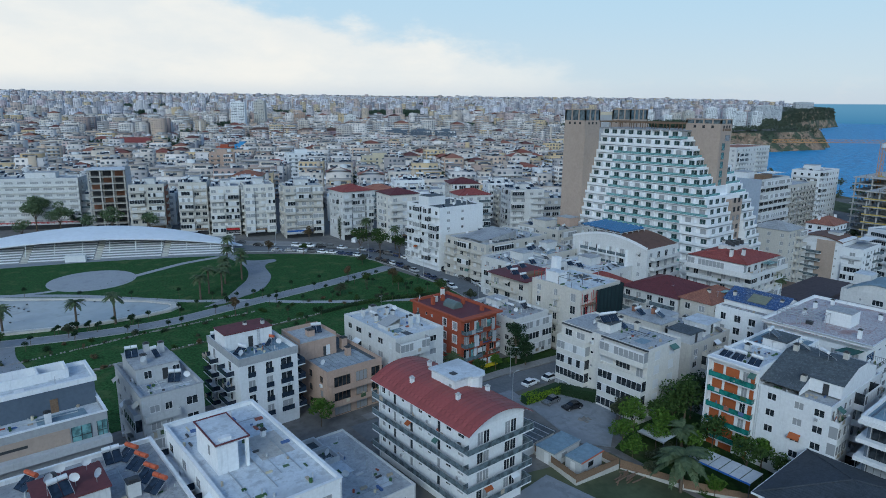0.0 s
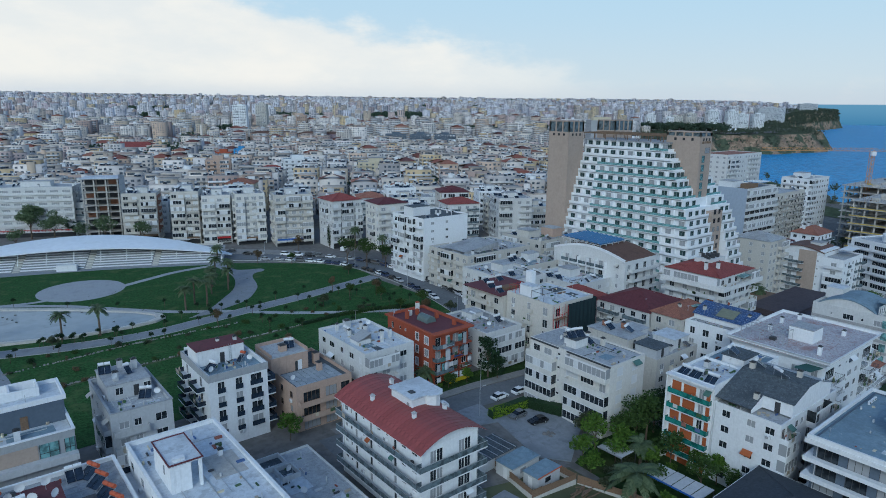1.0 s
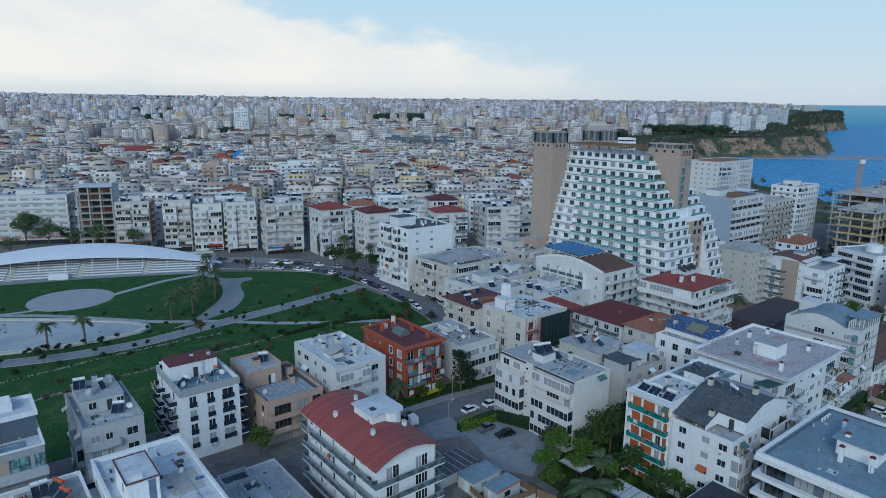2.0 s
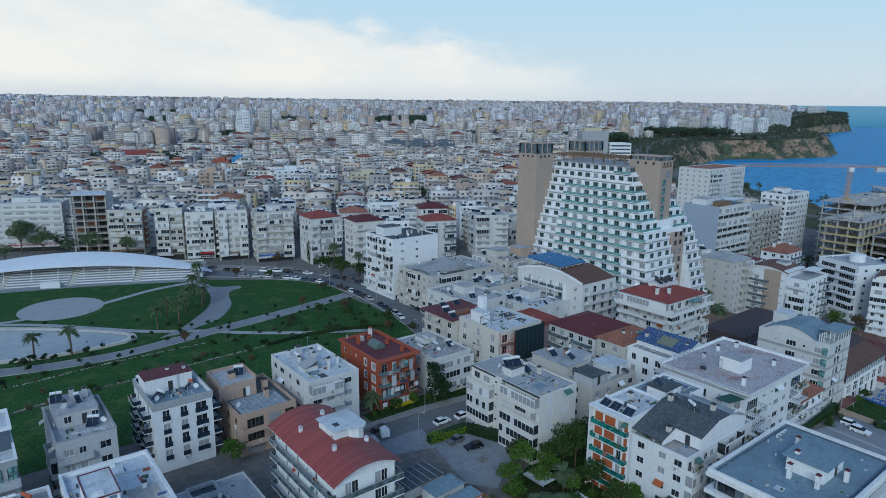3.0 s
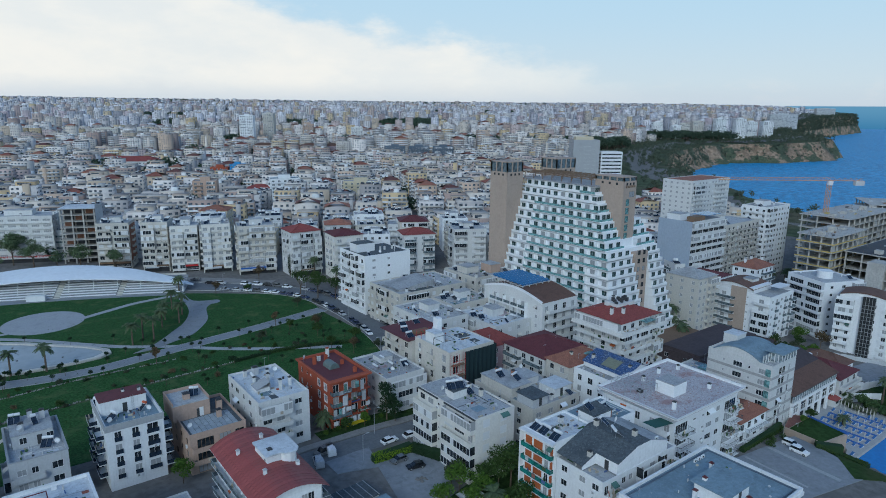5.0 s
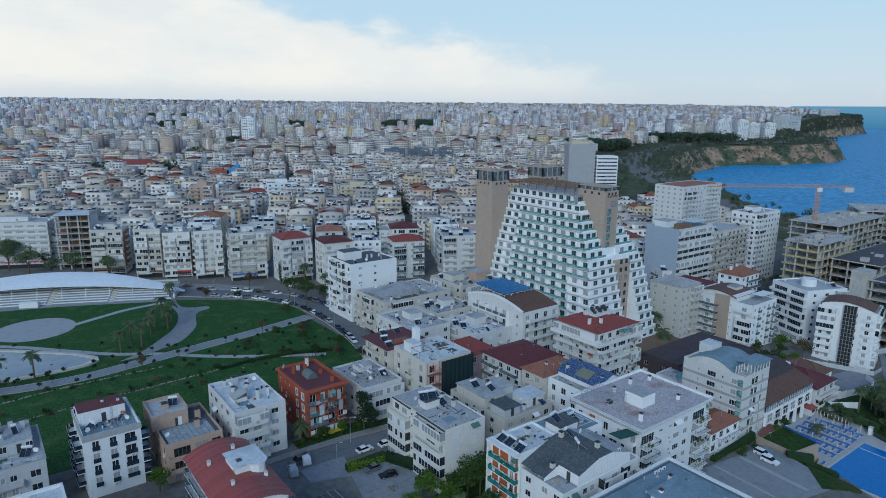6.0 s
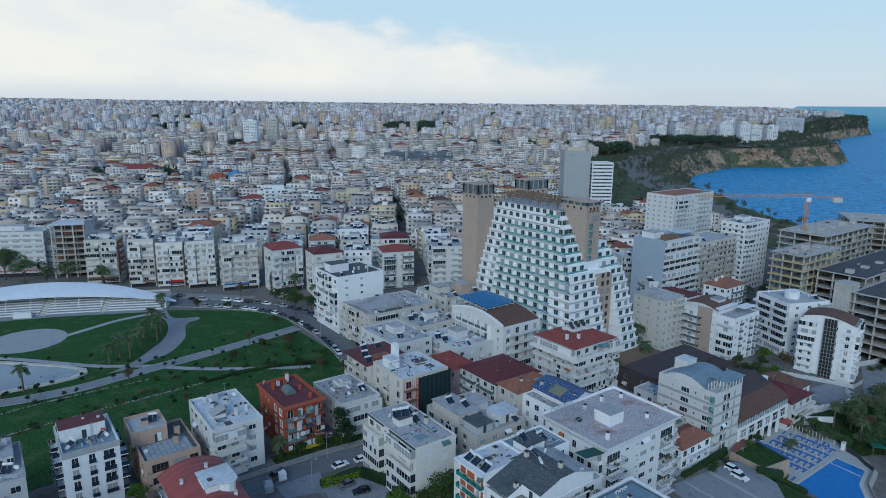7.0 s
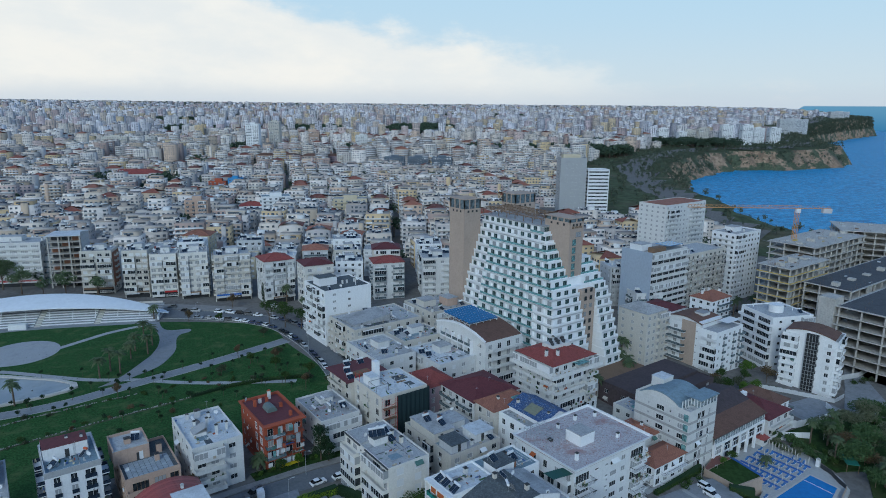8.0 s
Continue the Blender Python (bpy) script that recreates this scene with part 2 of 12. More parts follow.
M["bark"] = paint("bark", (0.12, 0.09, 0.065), 0.95, 0.25, 6.0, 0.2, bump=0.5)
M["palmtrunk"] = paint("palm_trunk", (0.13, 0.10, 0.075), 0.95, 0.3, 8.0, 0.2, bump=0.6)
def cliff_material():
    """Ochre limestone with grey faces, grown over by scrub in large patches."""
    m = paint("ochre_cliff_rock", (0.30, 0.21, 0.145), 0.95, 0.35, 0.12, 0.5, 0.3, col2=(0.10, 0.09, 0.075), bump=0.8, bump_scale=0.4)
    t = m.node_tree
    b = t.nodes["Principled BSDF"]
    base = b.inputs["Base Color"].links[0].from_socket
    co = t.nodes.new("ShaderNodeTexCoord").outputs["Object"]
    mp = t.nodes.new("ShaderNodeMapping")
    mp.inputs["Scale"].default_value = (1.0, 1.0, 1.8)
    t.links.new(co, mp.inputs[0])
    n = noise_node(t, mp.outputs[0], 0.022, 6.0, 0.62)
    green = mix_col(t, map_range(t, noise_node(t, co, 0.3, 4.0), 0.35, 0.65), (0.05, 0.07, 0.045), (0.10, 0.115, 0.07))
    t.links.new(mix_col(t, map_range(t, n, 0.47, 0.53), base, green), b.inputs["Base Color"])
    return m


M["rock"] = cliff_material()
M["pool"] = paint("blue_pool_water", (0.005, 0.165, 0.46), 0.12, 0.10, 0.8, 0.05, spec=0.5)
M["cushion"] = paint("blue_cushion", (0.06, 0.17, 0.40), 0.8, 0.1, 2.0, 0.1, vary=0.15)
M["rubber"] = paint("tyre_rubber", (0.02, 0.02, 0.02), 0.8, 0.1, 5.0, 0.1)
M["yellowpaint"] = paint("yellow_formwork", (0.50, 0.36, 0.10), 0.7, 0.15, 2.0, 0.3)
M["crane"] = paint("crane_orange", (0.55, 0.27, 0.10), 0.6, 0.1, 2.0, 0.2)
M["timber"] = paint("weathered_timber", (0.20, 0.13, 0.085), 0.85, 0.2, 4.0, 0.2)
M["redpaint"] = paint("red_sign_paint", (0.45, 0.03, 0.03), 0.6, 0.08, 2.0, 0.1)
M["bluepaint"] = paint("blue_sign_paint", (0.03, 0.12, 0.40), 0.6, 0.08, 2.0, 0.1)
M["bluewall"] = paint("bright_blue_render", (0.05, 0.25, 0.50), 0.8, 0.06, 2.0, 0.08, 0.2)
M["hotelglass"] = glazing("hotel_green_glass", (0.045, 0.085, 0.085), 0.1, 0.2)
M["goods"] = island_paint("balcony_goods", [(0.6, 0.6, 0.6), (0.06, 0.13, 0.05), (0.30, 0.08, 0.05), (0.08, 0.14, 0.30), (0.42, 0.36, 0.28), (0.05, 0.05, 0.055), (0.62, 0.55, 0.40), (0.04, 0.09, 0.035)], 0.8, 0.1)
M["darkroof"] = paint("dark_purple_brown_roof", (0.075, 0.058, 0.062), 0.8, 0.18, 1.2, 0.25, bump=0.3)
M["tarp0"] = paint("faded_green_awning", (0.08, 0.17, 0.15), 0.8, 0.1, 2.0, 0.2)
M["brick"] = paint("hollow_brick_infill", (0.33, 0.16, 0.105), 0.9, 0.15, 4.0, 0.25)


def leaf_paint(name, col, col2):
    m = bpy.data.materials.new(name)
    m.use_nodes = True
    t = m.node_tree
    b = t.nodes["Principled BSDF"]
    geo = t.nodes.new("ShaderNodeNewGeometry")
    info = t.nodes.new("ShaderNodeObjectInfo")
    f = math_node(t, "ADD", math_node(t, "MULTIPLY", geo.outputs["Random Per Island"], 0.75),
                  math_node(t, "MULTIPLY", info.outputs["Random"], 0.25))
    t.links.new(mix_col(t, f, col, col2), b.inputs["Base Color"])
    b.inputs["Roughness"].default_value = 0.7
    b.inputs["Specular IOR Level"].default_value = 0.15
    return m


M["leaf"] = leaf_paint("broad_leaf", (0.018, 0.045, 0.012), (0.065, 0.105, 0.028))
M["leaflit"] = leaf_paint("bright_hedge_leaf", (0.035, 0.085, 0.012), (0.105, 0.18, 0.03))
M["pine"] = leaf_paint("dark_conifer_leaf", (0.012, 0.030, 0.014), (0.030, 0.060, 0.026))
M["palm"] = leaf_paint("palm_frond", (0.042, 0.068, 0.032), (0.105, 0.135, 0.070))
M["yellowhedge"] = leaf_paint("yellow_green_hedge_leaf", (0.09, 0.17, 0.012), (0.20, 0.30, 0.03))
M["streetleaf"] = leaf_paint("pale_street_leaf", (0.065, 0.105, 0.055), (0.14, 0.19, 0.095))
# lightened leaf: paints haze on the grove and offsets the crowns' self-shadow
M["groveleaf"] = leaf_paint("haze_paled_grove_leaf", (0.080, 0.100, 0.060), (0.165, 0.180, 0.110))
M["olive"] = leaf_paint("dusty_leaf", (0.035, 0.05, 0.028), (0.085, 0.095, 0.055))
# leaf tones raised so that the far scrub carries haze in its colour
M["farleaf"] = leaf_paint("haze_paled_scrub_leaf", (0.055, 0.080, 0.055), (0.120, 0.140, 0.095))
M["leafmid"] = leaf_paint("spring_leaf", (0.035, 0.075, 0.030), (0.085, 0.140, 0.055))
# greens lightened, painting haze over the woods among the blocks
M["woodleaf"] = leaf_paint("haze_paled_wood_leaf", (0.032, 0.058, 0.040), (0.080, 0.112, 0.072))
M["dryleaf"] = leaf_paint("dry_leaf", (0.06, 0.05, 0.03), (0.16, 0.11, 0.06))
M["sea"] = None


def sea_material():
    m = bpy.data.materials.new("sea_water")
    m.use_nodes = True
    t = m.node_tree
    b = t.nodes["Principled BSDF"]
    co = t.nodes.new("ShaderNodeTexCoord").outputs["Object"]
    turn = t.nodes.new("ShaderNodeMapping")
    turn.inputs["Rotation"].default_value = (0, 0, 0.688)
    t.links.new(co, turn.inputs[0])
    mp = t.nodes.new("ShaderNodeMapping")
    mp.inputs["Scale"].default_value = (0.75, 1.0, 1.0)
    t.links.new(turn.outputs[0], mp.inputs[0])
    swell = noise_node(t, mp.outputs[0], 0.15, 4.0, 0.7)
    ripple = noise_node(t, mp.outputs[0], 0.012, 5.0, 0.6)
    c = mix_col(t, map_range(t, swell, 0.42, 0.60), (0.013, 0.185, 0.385), (0.040, 0.39, 0.69))
    c = mix_col(t, map_range(t, ripple, 0.40, 0.66, 0.0, 0.45), c, (0.024, 0.29, 0.54))
    t.links.new(c, b.inputs["Base Color"])
    b.inputs["Roughness"].default_value = 0.45
    b.inputs["Specular IOR Level"].default_value = 0.18
    bn = t.nodes.new("ShaderNodeBump")
    bn.inputs["Strength"].default_value, bn.inputs["Distance"].default_value = 0.7, 3.0
    t.links.new(swell, bn.inputs["Height"])
    t.links.new(bn.outputs[0], b.inputs["Normal"])
    return m


M["sea"] = sea_material()


# ------------------------------------------------------------------ mesh building
class Shape:
    """Collects vertices and faces for one mesh."""

    def __init__(self):
        self.v, self.f, self.m = [], [], []

    def face(self, pts, mat=0):
        n = len(self.v)
        self.v += [tuple(p) for p in pts]
        self.f.append(tuple(range(n, n + len(pts))))
        self.m.append(mat)

    def box(self, x0, y0, z0, x1, y1, z1, mat=0):
        n = len(self.v)
        self.v += [(x0, y0, z0), (x1, y0, z0), (x1, y1, z0), (x0, y1, z0), (x0, y0, z1), (x1, y0, z1), (x1, y1, z1), (x0, y1, z1)]
        for q in ((3, 2, 1, 0), (4, 5, 6, 7), (0, 1, 5, 4), (1, 2, 6, 5), (2, 3, 7, 6), (3, 0, 4, 7)):
            self.f.append(tuple(n + i for i in q))
            self.m.append(mat)
        return self

    def prism(self, poly, z0, z1, mat=0, top_mat=None):
        """poly runs counter-clockwise."""
        n, k = len(self.v), len(poly)
        self.v += [(x, y, z0) for x, y in poly] + [(x, y, z1) for x, y in poly]
        self.f.append(tuple(n + k + i for i in range(k)))
        self.m.append(mat if top_mat is None else top_mat)
        self.f.append(tuple(n + k - 1 - i for i in range(k)))
        self.m.append(mat)
        for i in range(k):
            j = (i + 1) % k
            self.f.append((n + i, n + j, n + k + j, n + k + i))
            self.m.append(mat)
        return self

    def tube(self, a, b, r, r2=None, n=8, mat=0):
        a, b = Vector(a), Vector(b)
        d = (b - a).normalized()
        u = d.orthogonal().normalized()
        w = d.cross(u)
        r2 = r if r2 is None else r2
        s = len(self.v)
        for p, rr in ((a, r), (b, r2)):
            self.v += [tuple(p + (u * math.cos(i * math.tau / n) + w * math.sin(i * math.tau / n)) * rr) for i in range(n)]
        for i in range(n):
            j = (i + 1) % n
            self.f.append((s + i, s + j, s + n + j, s + n + i))
            self.m.append(mat)
        self.f += [tuple(s + n - 1 - i for i in range(n)), tuple(s + n + i for i in range(n))]
        self.m += [mat, mat]
        return self

    def add(self, other, m):
        n = len(self.v)
        self.v += [tuple(m @ Vector(p)) for p in other.v]
        self.f += [tuple(n + i for i in q) for q in other.f]
        self.m += other.m
        return self

    def mesh(self, name, *mats):
        me = bpy.data.meshes.new(name)
        me.from_pydata(self.v, [], self.f)
        for mt in mats:
            me.materials.append(mt)
        if len(mats) > 1:
            me.polygons.foreach_set("material_index", self.m)
        me.update()
        return me


def part(name, shape, mats, parent, label="", at=None):
    """One mesh object under a thing or a part. shape: a Shape, or a mesh that is shared."""
    if isinstance(shape, Shape):
        shape = shape.mesh(name, *(mats if isinstance(mats, (tuple, list)) else (mats,)))
    ob = new(name, shape)
    ob.parent = parent
    if at is not None:
        ob.matrix_basis = at
    if label:
        ob["label"] = label
    return ob


def thing(name, at, label="", category="", group="", kind=""):
    ob = new(name)
    ob.empty_display_size = 0.5
    ob.matrix_basis = at
    return tagged(ob, label, category, group, kind)


def solid(name, shape, mats, label="", category="", group="", kind="", at=None):
    """A thing, or a piece of the setting, of one mesh."""
    ob = part(name, shape, mats, None, "", at)
    return tagged(ob, label, category, group, kind)


def fast_mesh(name, verts, quads, mats, mat_index=None):
    """A large mesh from arrays."""
    verts, quads = np.asarray(verts, dtype=np.float32), np.asarray(quads, dtype=np.int32)
    me = bpy.data.meshes.new(name)
    me.vertices.add(len(verts))
    me.vertices.foreach_set("co", verts.ravel())
    me.loops.add(quads.size)
    me.loops.foreach_set("vertex_index", quads.ravel())
    me.polygons.add(len(quads))
    me.polygons.foreach_set("loop_start", np.arange(len(quads), dtype=np.int32) * quads.shape[1])
    me.polygons.foreach_set("loop_total", np.full(len(quads), quads.shape[1], dtype=np.int32))
    for mt in mats:
        me.materials.append(mt)
    if mat_index is not None:
        me.polygons.foreach_set("material_index", np.asarray(mat_index, dtype=np.int32))
    me.update(calc_edges=True)
    me.validate()
    return me


def smoothstep(a, b, v):
    t = min(1.0, max(0.0, (v - a) / (b - a)))
    return t * t * (3 - 2 * t)


def ground_z(x, y):
    """The lie of the land: level at the park, falling to the shore, rising inland."""
    r = math.hypot(x, y)
    s = x - y
    drop = min(15.0, max(0.05 * max(0.0, s), 0.075 * (s - 60.0))) * (1 - smoothstep(420, 800, r))
    # the dug-out terrace of the swimming pool
    m = 1 - smoothstep(0.80, 1.12, max(abs(x - 220) / 23, abs(y - 20) / 25))
    drop += m * max(0.0, 12.6 - drop)
    rise = 88.0 * smoothstep(900, 5200, r) * (1 - 0.45 * smoothstep(0.2, 1.0, s / max(r, 1)))
    # the upper plateau that carries the skyline
    rise += 31.0 * smoothstep(3200, 4700, r) * (1 - smoothstep(0.45, 0.62, s / max(r, 1)))
    return rise - drop

# ------------------------------------------------------------------ land, sea, shore
SHORE = [(-300, -2200), (60, -700), (250, -250), (330, -90), (430, 5), (520, 95), (575, 170), (628, 250), (700, 340), (800, 450), (960, 600),
         (1150, 700), (1330, 765), (1462, 784), (1584, 716), (1740, 690), (1896, 712), (1960, 770), (2040, 870), (2300, 1010),
         (2700, 1200), (3200, 1330), (3842, 1485), (4420, 1600), (4560, 1720), (4700, 2300)]


def fractal_line(pts, step, amp, seed):
    """The line cut into short steps with small bays and points."""
    rnd = random.Random(seed)
    out = []
    for (x0, y0), (x1, y1) in zip(pts, pts[1:]):
        d = math.hypot(x1 - x0, y1 - y0)
        n = max(2, int(d / step))
        nx, ny = -(y1 - y0) / d, (x1 - x0) / d
        for i in range(n):
            k = i / n
            w = amp * min(1.0, 4 * k * (1 - k) + 0.15)
            j = (noise.noise((x0 + (x1 - x0) * k) * Vector((0.011, 0, 0)) + Vector((0, y0 * 0.011 + k * d * 0.011, seed))) + rnd.uniform(-0.25, 0.25)) * w
            out.append((x0 + (x1 - x0) * k + nx * j, y0 + (y1 - y0) * k + ny * j))
    return out + [pts[-1]]


COAST = fractal_line(SHORE, 14.0, 16.0, 3)
LAND = np.array(COAST + [(4700, 6000), (-6000, 6000), (-6000, -2200)])


def on_land(px, py, poly=LAND):
    """Which of the points lie inside the polygon."""
    px, py = np.asarray(px, dtype=float), np.asarray(py, dtype=float)
    inside = np.zeros(px.shape, dtype=bool)
    x0, y0 = poly[-1]
    for x1, y1 in poly:
        cross = ((y1 > py) != (y0 > py))
        if cross.any():
            with np.errstate(divide="ignore", invalid="ignore"):
                inside ^= cross & (px < (x0 - x1) * (py - y1) / (y0 - y1 + 1e-12) + x1)
        x0, y0 = x1, y1
    return inside


def shore_distance(px, py):
    c = np.array(COAST[::2])
    px, py = np.asarray(px, dtype=float), np.asarray(py, dtype=float)
    best = np.full(px.shape, 1e9)
    for x, y in c:
        best = np.minimum(best, np.hypot(px - x, py - y))
    return best


def make_ground():
    rings = [0.0]
    step = 6.0
    while rings[-1] < 5600:
        rings.append(rings[-1] + step)
        step *= 1.028
    n = 260
    verts, quads = [], []
    for r in rings:
        for i in range(n):
            a = i * math.tau / n
            x, y = 100 + r * math.cos(a), 90 + r * math.sin(a)
            verts.append((x, y, ground_z(x, y)))
    v = np.array(verts)
    ok = on_land(v[:, 0], v[:, 1]) & (shore_distance(v[:, 0], v[:, 1]) > 16)
    for j in range(len(rings) - 1):
        for i in range(n):
            k = (i + 1) % n
            q = (j * n + i, (j + 1) * n + i, (j + 1) * n + k, j * n + k)
            if all(ok[c] for c in q):
                quads.append(q)
    solid("ground", fast_mesh("ground", v, quads, [M["earth"]]), None, "grey-brown town ground between the buildings", "ground", kind="structure")
    # the rim of the land, from the brink inland
    inland, face = Shape(), Shape()
    c = COAST
    rim = []
    for i, (x, y) in enumerate(c):
        a, b = c[max(0, i - 2)], c[min(len(c) - 1, i + 2)]
        d = math.hypot(b[0] - a[0], b[1] - a[1])
        nx, ny = -(b[1] - a[1]) / d, (b[0] - a[0]) / d
        w = 30 + 0.05 * math.hypot(x, y) + 85 * smoothstep(560, 700, math.hypot(x, y))
        tops = []
        for k in (0.0, 0.5, 1.0):
            px, py = x + nx * w * k, y + ny * w * k
            tops.append((px, py, ground_z(px, py) + 0.4 - (3.0 if k == 0 else 0)))
        rim.append((tops, nx, ny))
    for (a, _, _), (b, _, _) in zip(rim, rim[1:]):
        for k in (0, 1):
            inland.face((a[k], b[k], b[k + 1], a[k + 1]))
    solid("ground_rim", inland, M["scrub"], "scrubby green ground along the cliff top", "ground", kind="structure")
    rows = 9
    grid = []
    for i, (tops, nx, ny) in enumerate(rim):
        x, y, z = tops[0]
        col = []
        for k in range(rows):
            f = k / (rows - 1)
            p = Vector((x * 0.03, y * 0.03, f * 1.6))
            out = (34 if math.hypot(x, y) > 900 else 13) * f ** 1.25 * (1 + 0.5 * noise.noise(Vector((x * 0.008, y * 0.008, 3)))) + 7 * noise.noise(p) + 5 * noise.noise(p * 2.7) * (0.3 + f)
            col.append((x - nx * out * (0 if k == 0 else 1), y - ny * out * (0 if k == 0 else 1), z + (SEA_Z - 1.5 - z) * f))
        grid.append(col)
    for a, b in zip(grid, grid[1:]):
        for k in range(rows - 1):
            face.face((a[k + 1], b[k + 1], b[k], a[k]))
    solid("cliff", face, M["rock"], "ochre and grey limestone sea cliff", "cliff", kind="structure")
    sea = Shape()
    sea.face([(-1500, -5600, SEA_Z), (5600, -5600, SEA_Z), (5600, 3500, SEA_Z), (-1500, 3500, SEA_Z)])
    solid("sea_water", sea, M["sea"], "deep blue rippled sea reaching the horizon", "sea", kind="structure")


make_ground()


# ------------------------------------------------------------------ park
def flat(name, poly, z, mat, label, category, thick=0.3):
    s = Shape()
    s.prism(poly, z - thick, z)
    return solid(name, s, mat, label, category, kind="structure")


def ribbon(pts, width):
    """A strip along a smooth line through the points, as a polygon."""
    line = []
    n = len(pts)
    for i in range(n - 1):
        p0, p1, p2, p3 = pts[max(0, i - 1)], pts[i], pts[i + 1], pts[min(n - 1, i + 2)]
        for k in range(6):
            t = k / 6
            line.append(tuple(0.5 * (2 * p1[a] + (p2[a] - p0[a]) * t + (2 * p0[a] - 5 * p1[a] + 4 * p2[a] - p3[a]) * t * t
                                     + (3 * p1[a] - p0[a] - 3 * p2[a] + p3[a]) * t ** 3) for a in (0, 1)))
    line.append(pts[-1])
    left, right = [], []
    for i, (x, y) in enumerate(line):
        a, b = line[max(0, i - 1)], line[min(len(line) - 1, i + 1)]
        d = math.hypot(b[0] - a[0], b[1] - a[1])
        nx, ny = -(b[1] - a[1]) / d, (b[0] - a[0]) / d
        left.append((x + nx * width / 2, y + ny * width / 2))
        right.append((x - nx * width / 2, y - ny * width / 2))
    return right, left


def strip(name, pts, width, z, mat, label, category, kerb=0.0):
    right, left = ribbon(pts, width)
    s = Shape()
    for i in range(len(right) - 1):
        a, b, c, d = right[i], right[i + 1], left[i + 1], left[i]
        s.face([(*a, z), (*b, z), (*c, z), (*d, z)])
        s.face([(*a, z - 0.3), (*b, z - 0.3), (*b, z), (*a, z)])
        s.face([(*c, z - 0.3), (*d, z - 0.3), (*d, z), (*c, z)])
    ob = solid(name, s, mat, label, category, kind="structure")
    if kerb:
        e = Shape()
        for side, sg in ((right, -1), (left, 1)):
            for (x0, y0), (x1, y1) in zip(side, side[1:]):
                d = math.hypot(x1 - x0, y1 - y0) or 1
                nx, ny = -(y1 - y0) / d * 0.14 * sg, (x1 - x0) / d * 0.14 * sg
                q = [(x0, y0), (x1, y1), (x1 + nx, y1 + ny), (x0 + nx, y0 + ny)]
                e.prism(q if sg > 0 else q[::-1], z - 0.2, z + kerb)
        part("kerb", e, M["kerb"], ob)
    return ob


def make_park():
    flat("lawn", [(-120, 118), (118, 121), (128, 134), (131, 154), (130, 186), (133, 208), (124, 222), (109, 234), (91, 247), (60, 268),
                  (20, 288), (-120, 345)], 0.08, M["grass"], "green mown park lawn, mottled with darker patches", "lawn")
    disc = [(40.5 + 13.5 * math.cos(a), 235.5 + 13.5 * math.sin(a)) for a in (i * math.tau / 48 for i in range(48))]
    flat("plaza_disc", disc, 0.14, M["paving2"], "round grey paved plaza set in the lawn", "paving")
    strip("park_path_disc", [(53, 233), (64, 238), (74, 242), (90, 244)], 2.6, 0.13, M["paving2"], "pale paved path across the lawn", "path")
    strip("park_path_west", [(31, 229.5), (24, 229), (8, 233)], 2.0, 0.13, M["paving2"], "narrow pale path from the round plaza", "path")
    strip("park_path_pool", [(-30, 262), (0, 243), (14, 232.5), (32, 219.5), (48, 203), (59, 192), (72, 183), (84, 172), (97, 162.5), (118, 150)], 2.4, 0.12,
          M["paving2"], "pale straight path along the pond", "path")
    strip("park_path_low", [(-40, 200), (-12, 191), (10, 183.5), (31, 177.5), (48, 176), (62, 178), (74, 180), (87, 182), (105, 185), (131, 190.5)], 5.4, 0.15,
          M["paving"], "broad grey paved promenade through the park", "path", kerb=0.06)
    def smooth(pts):
        r, l = ribbon(pts, 0.001)
        return r
    east = smooth([(66, 183.5), (72.8, 186.8), (81, 191), (87.2, 198.8), (91, 205.9), (94.2, 217.8), (97.2, 222.6), (100.6, 223.6), (102.2, 225.6), (101.4, 227.8), (97, 229.2), (93.6, 231.5), (92.6, 237), (93.5, 245)])
    west = smooth([(60, 183.5), (68.3, 189), (75.9, 197.7), (82.1, 205.6), (86.8, 215.8), (89.2, 226.7), (89.1, 237), (88, 246)])
    flat("plaza_curve", east + west[::-1], 0.18, M["paving"], "broad curving grey paved promenade with a rounded bay", "path")
    strip("park_path_left", [(10, 184), (9, 172), (10, 158), (6, 140)], 6.0, 0.145, M["paving"], "grey paved side path", "path")
    strip("amphitheatre_forecourt", [(-30, 293), (8, 279), (30, 272.5), (52, 265.5), (74, 256), (93, 247)], 6.5, 0.16, M["paving"],
          "grey paved strip before the stands", "path")
    # low stone edging between the terraces of the lawn, with a trodden strip
    srnd = random.Random(77)
    for name, pts, gap, label in (("low_stone_wall", [(-6, 166), (10, 167.6), (27, 169.3), (40, 171), (54, 171.2), (70, 171)], 0.15, "stepped low stone edging above the promenade"),
                                  ("low_stone_wall_2", [(-6, 146), (10, 150), (22, 152.4), (33, 154.2), (48, 155.6), (62, 156.7), (74, 157.4), (90, 158.8), (106, 160.2)], 0.3, "broken line of pale stones across the lawn")):
        w = Shape()
        right, left = ribbon(pts, 0.7)
        for i in range(len(right) - 1):
            for k in range(5):
                if srnd.random() < gap:
                    continue
                f = (k + 0.5) / 5
                x, y = right[i][0] * (1 - f) + right[i + 1][0] * f + srnd.uniform(-0.1, 0.1), right[i][1] * (1 - f) + right[i + 1][1] * f + srnd.uniform(-0.15, 0.15)
                r = srnd.uniform(0.18, 0.34)
                w.tube((x, y, 0.0), (x, y, srnd.uniform(0.2, 0.42)), r, r * 0.75, n=6)
        solid(name, w, M["stone2"], label, "stones", kind="structure")
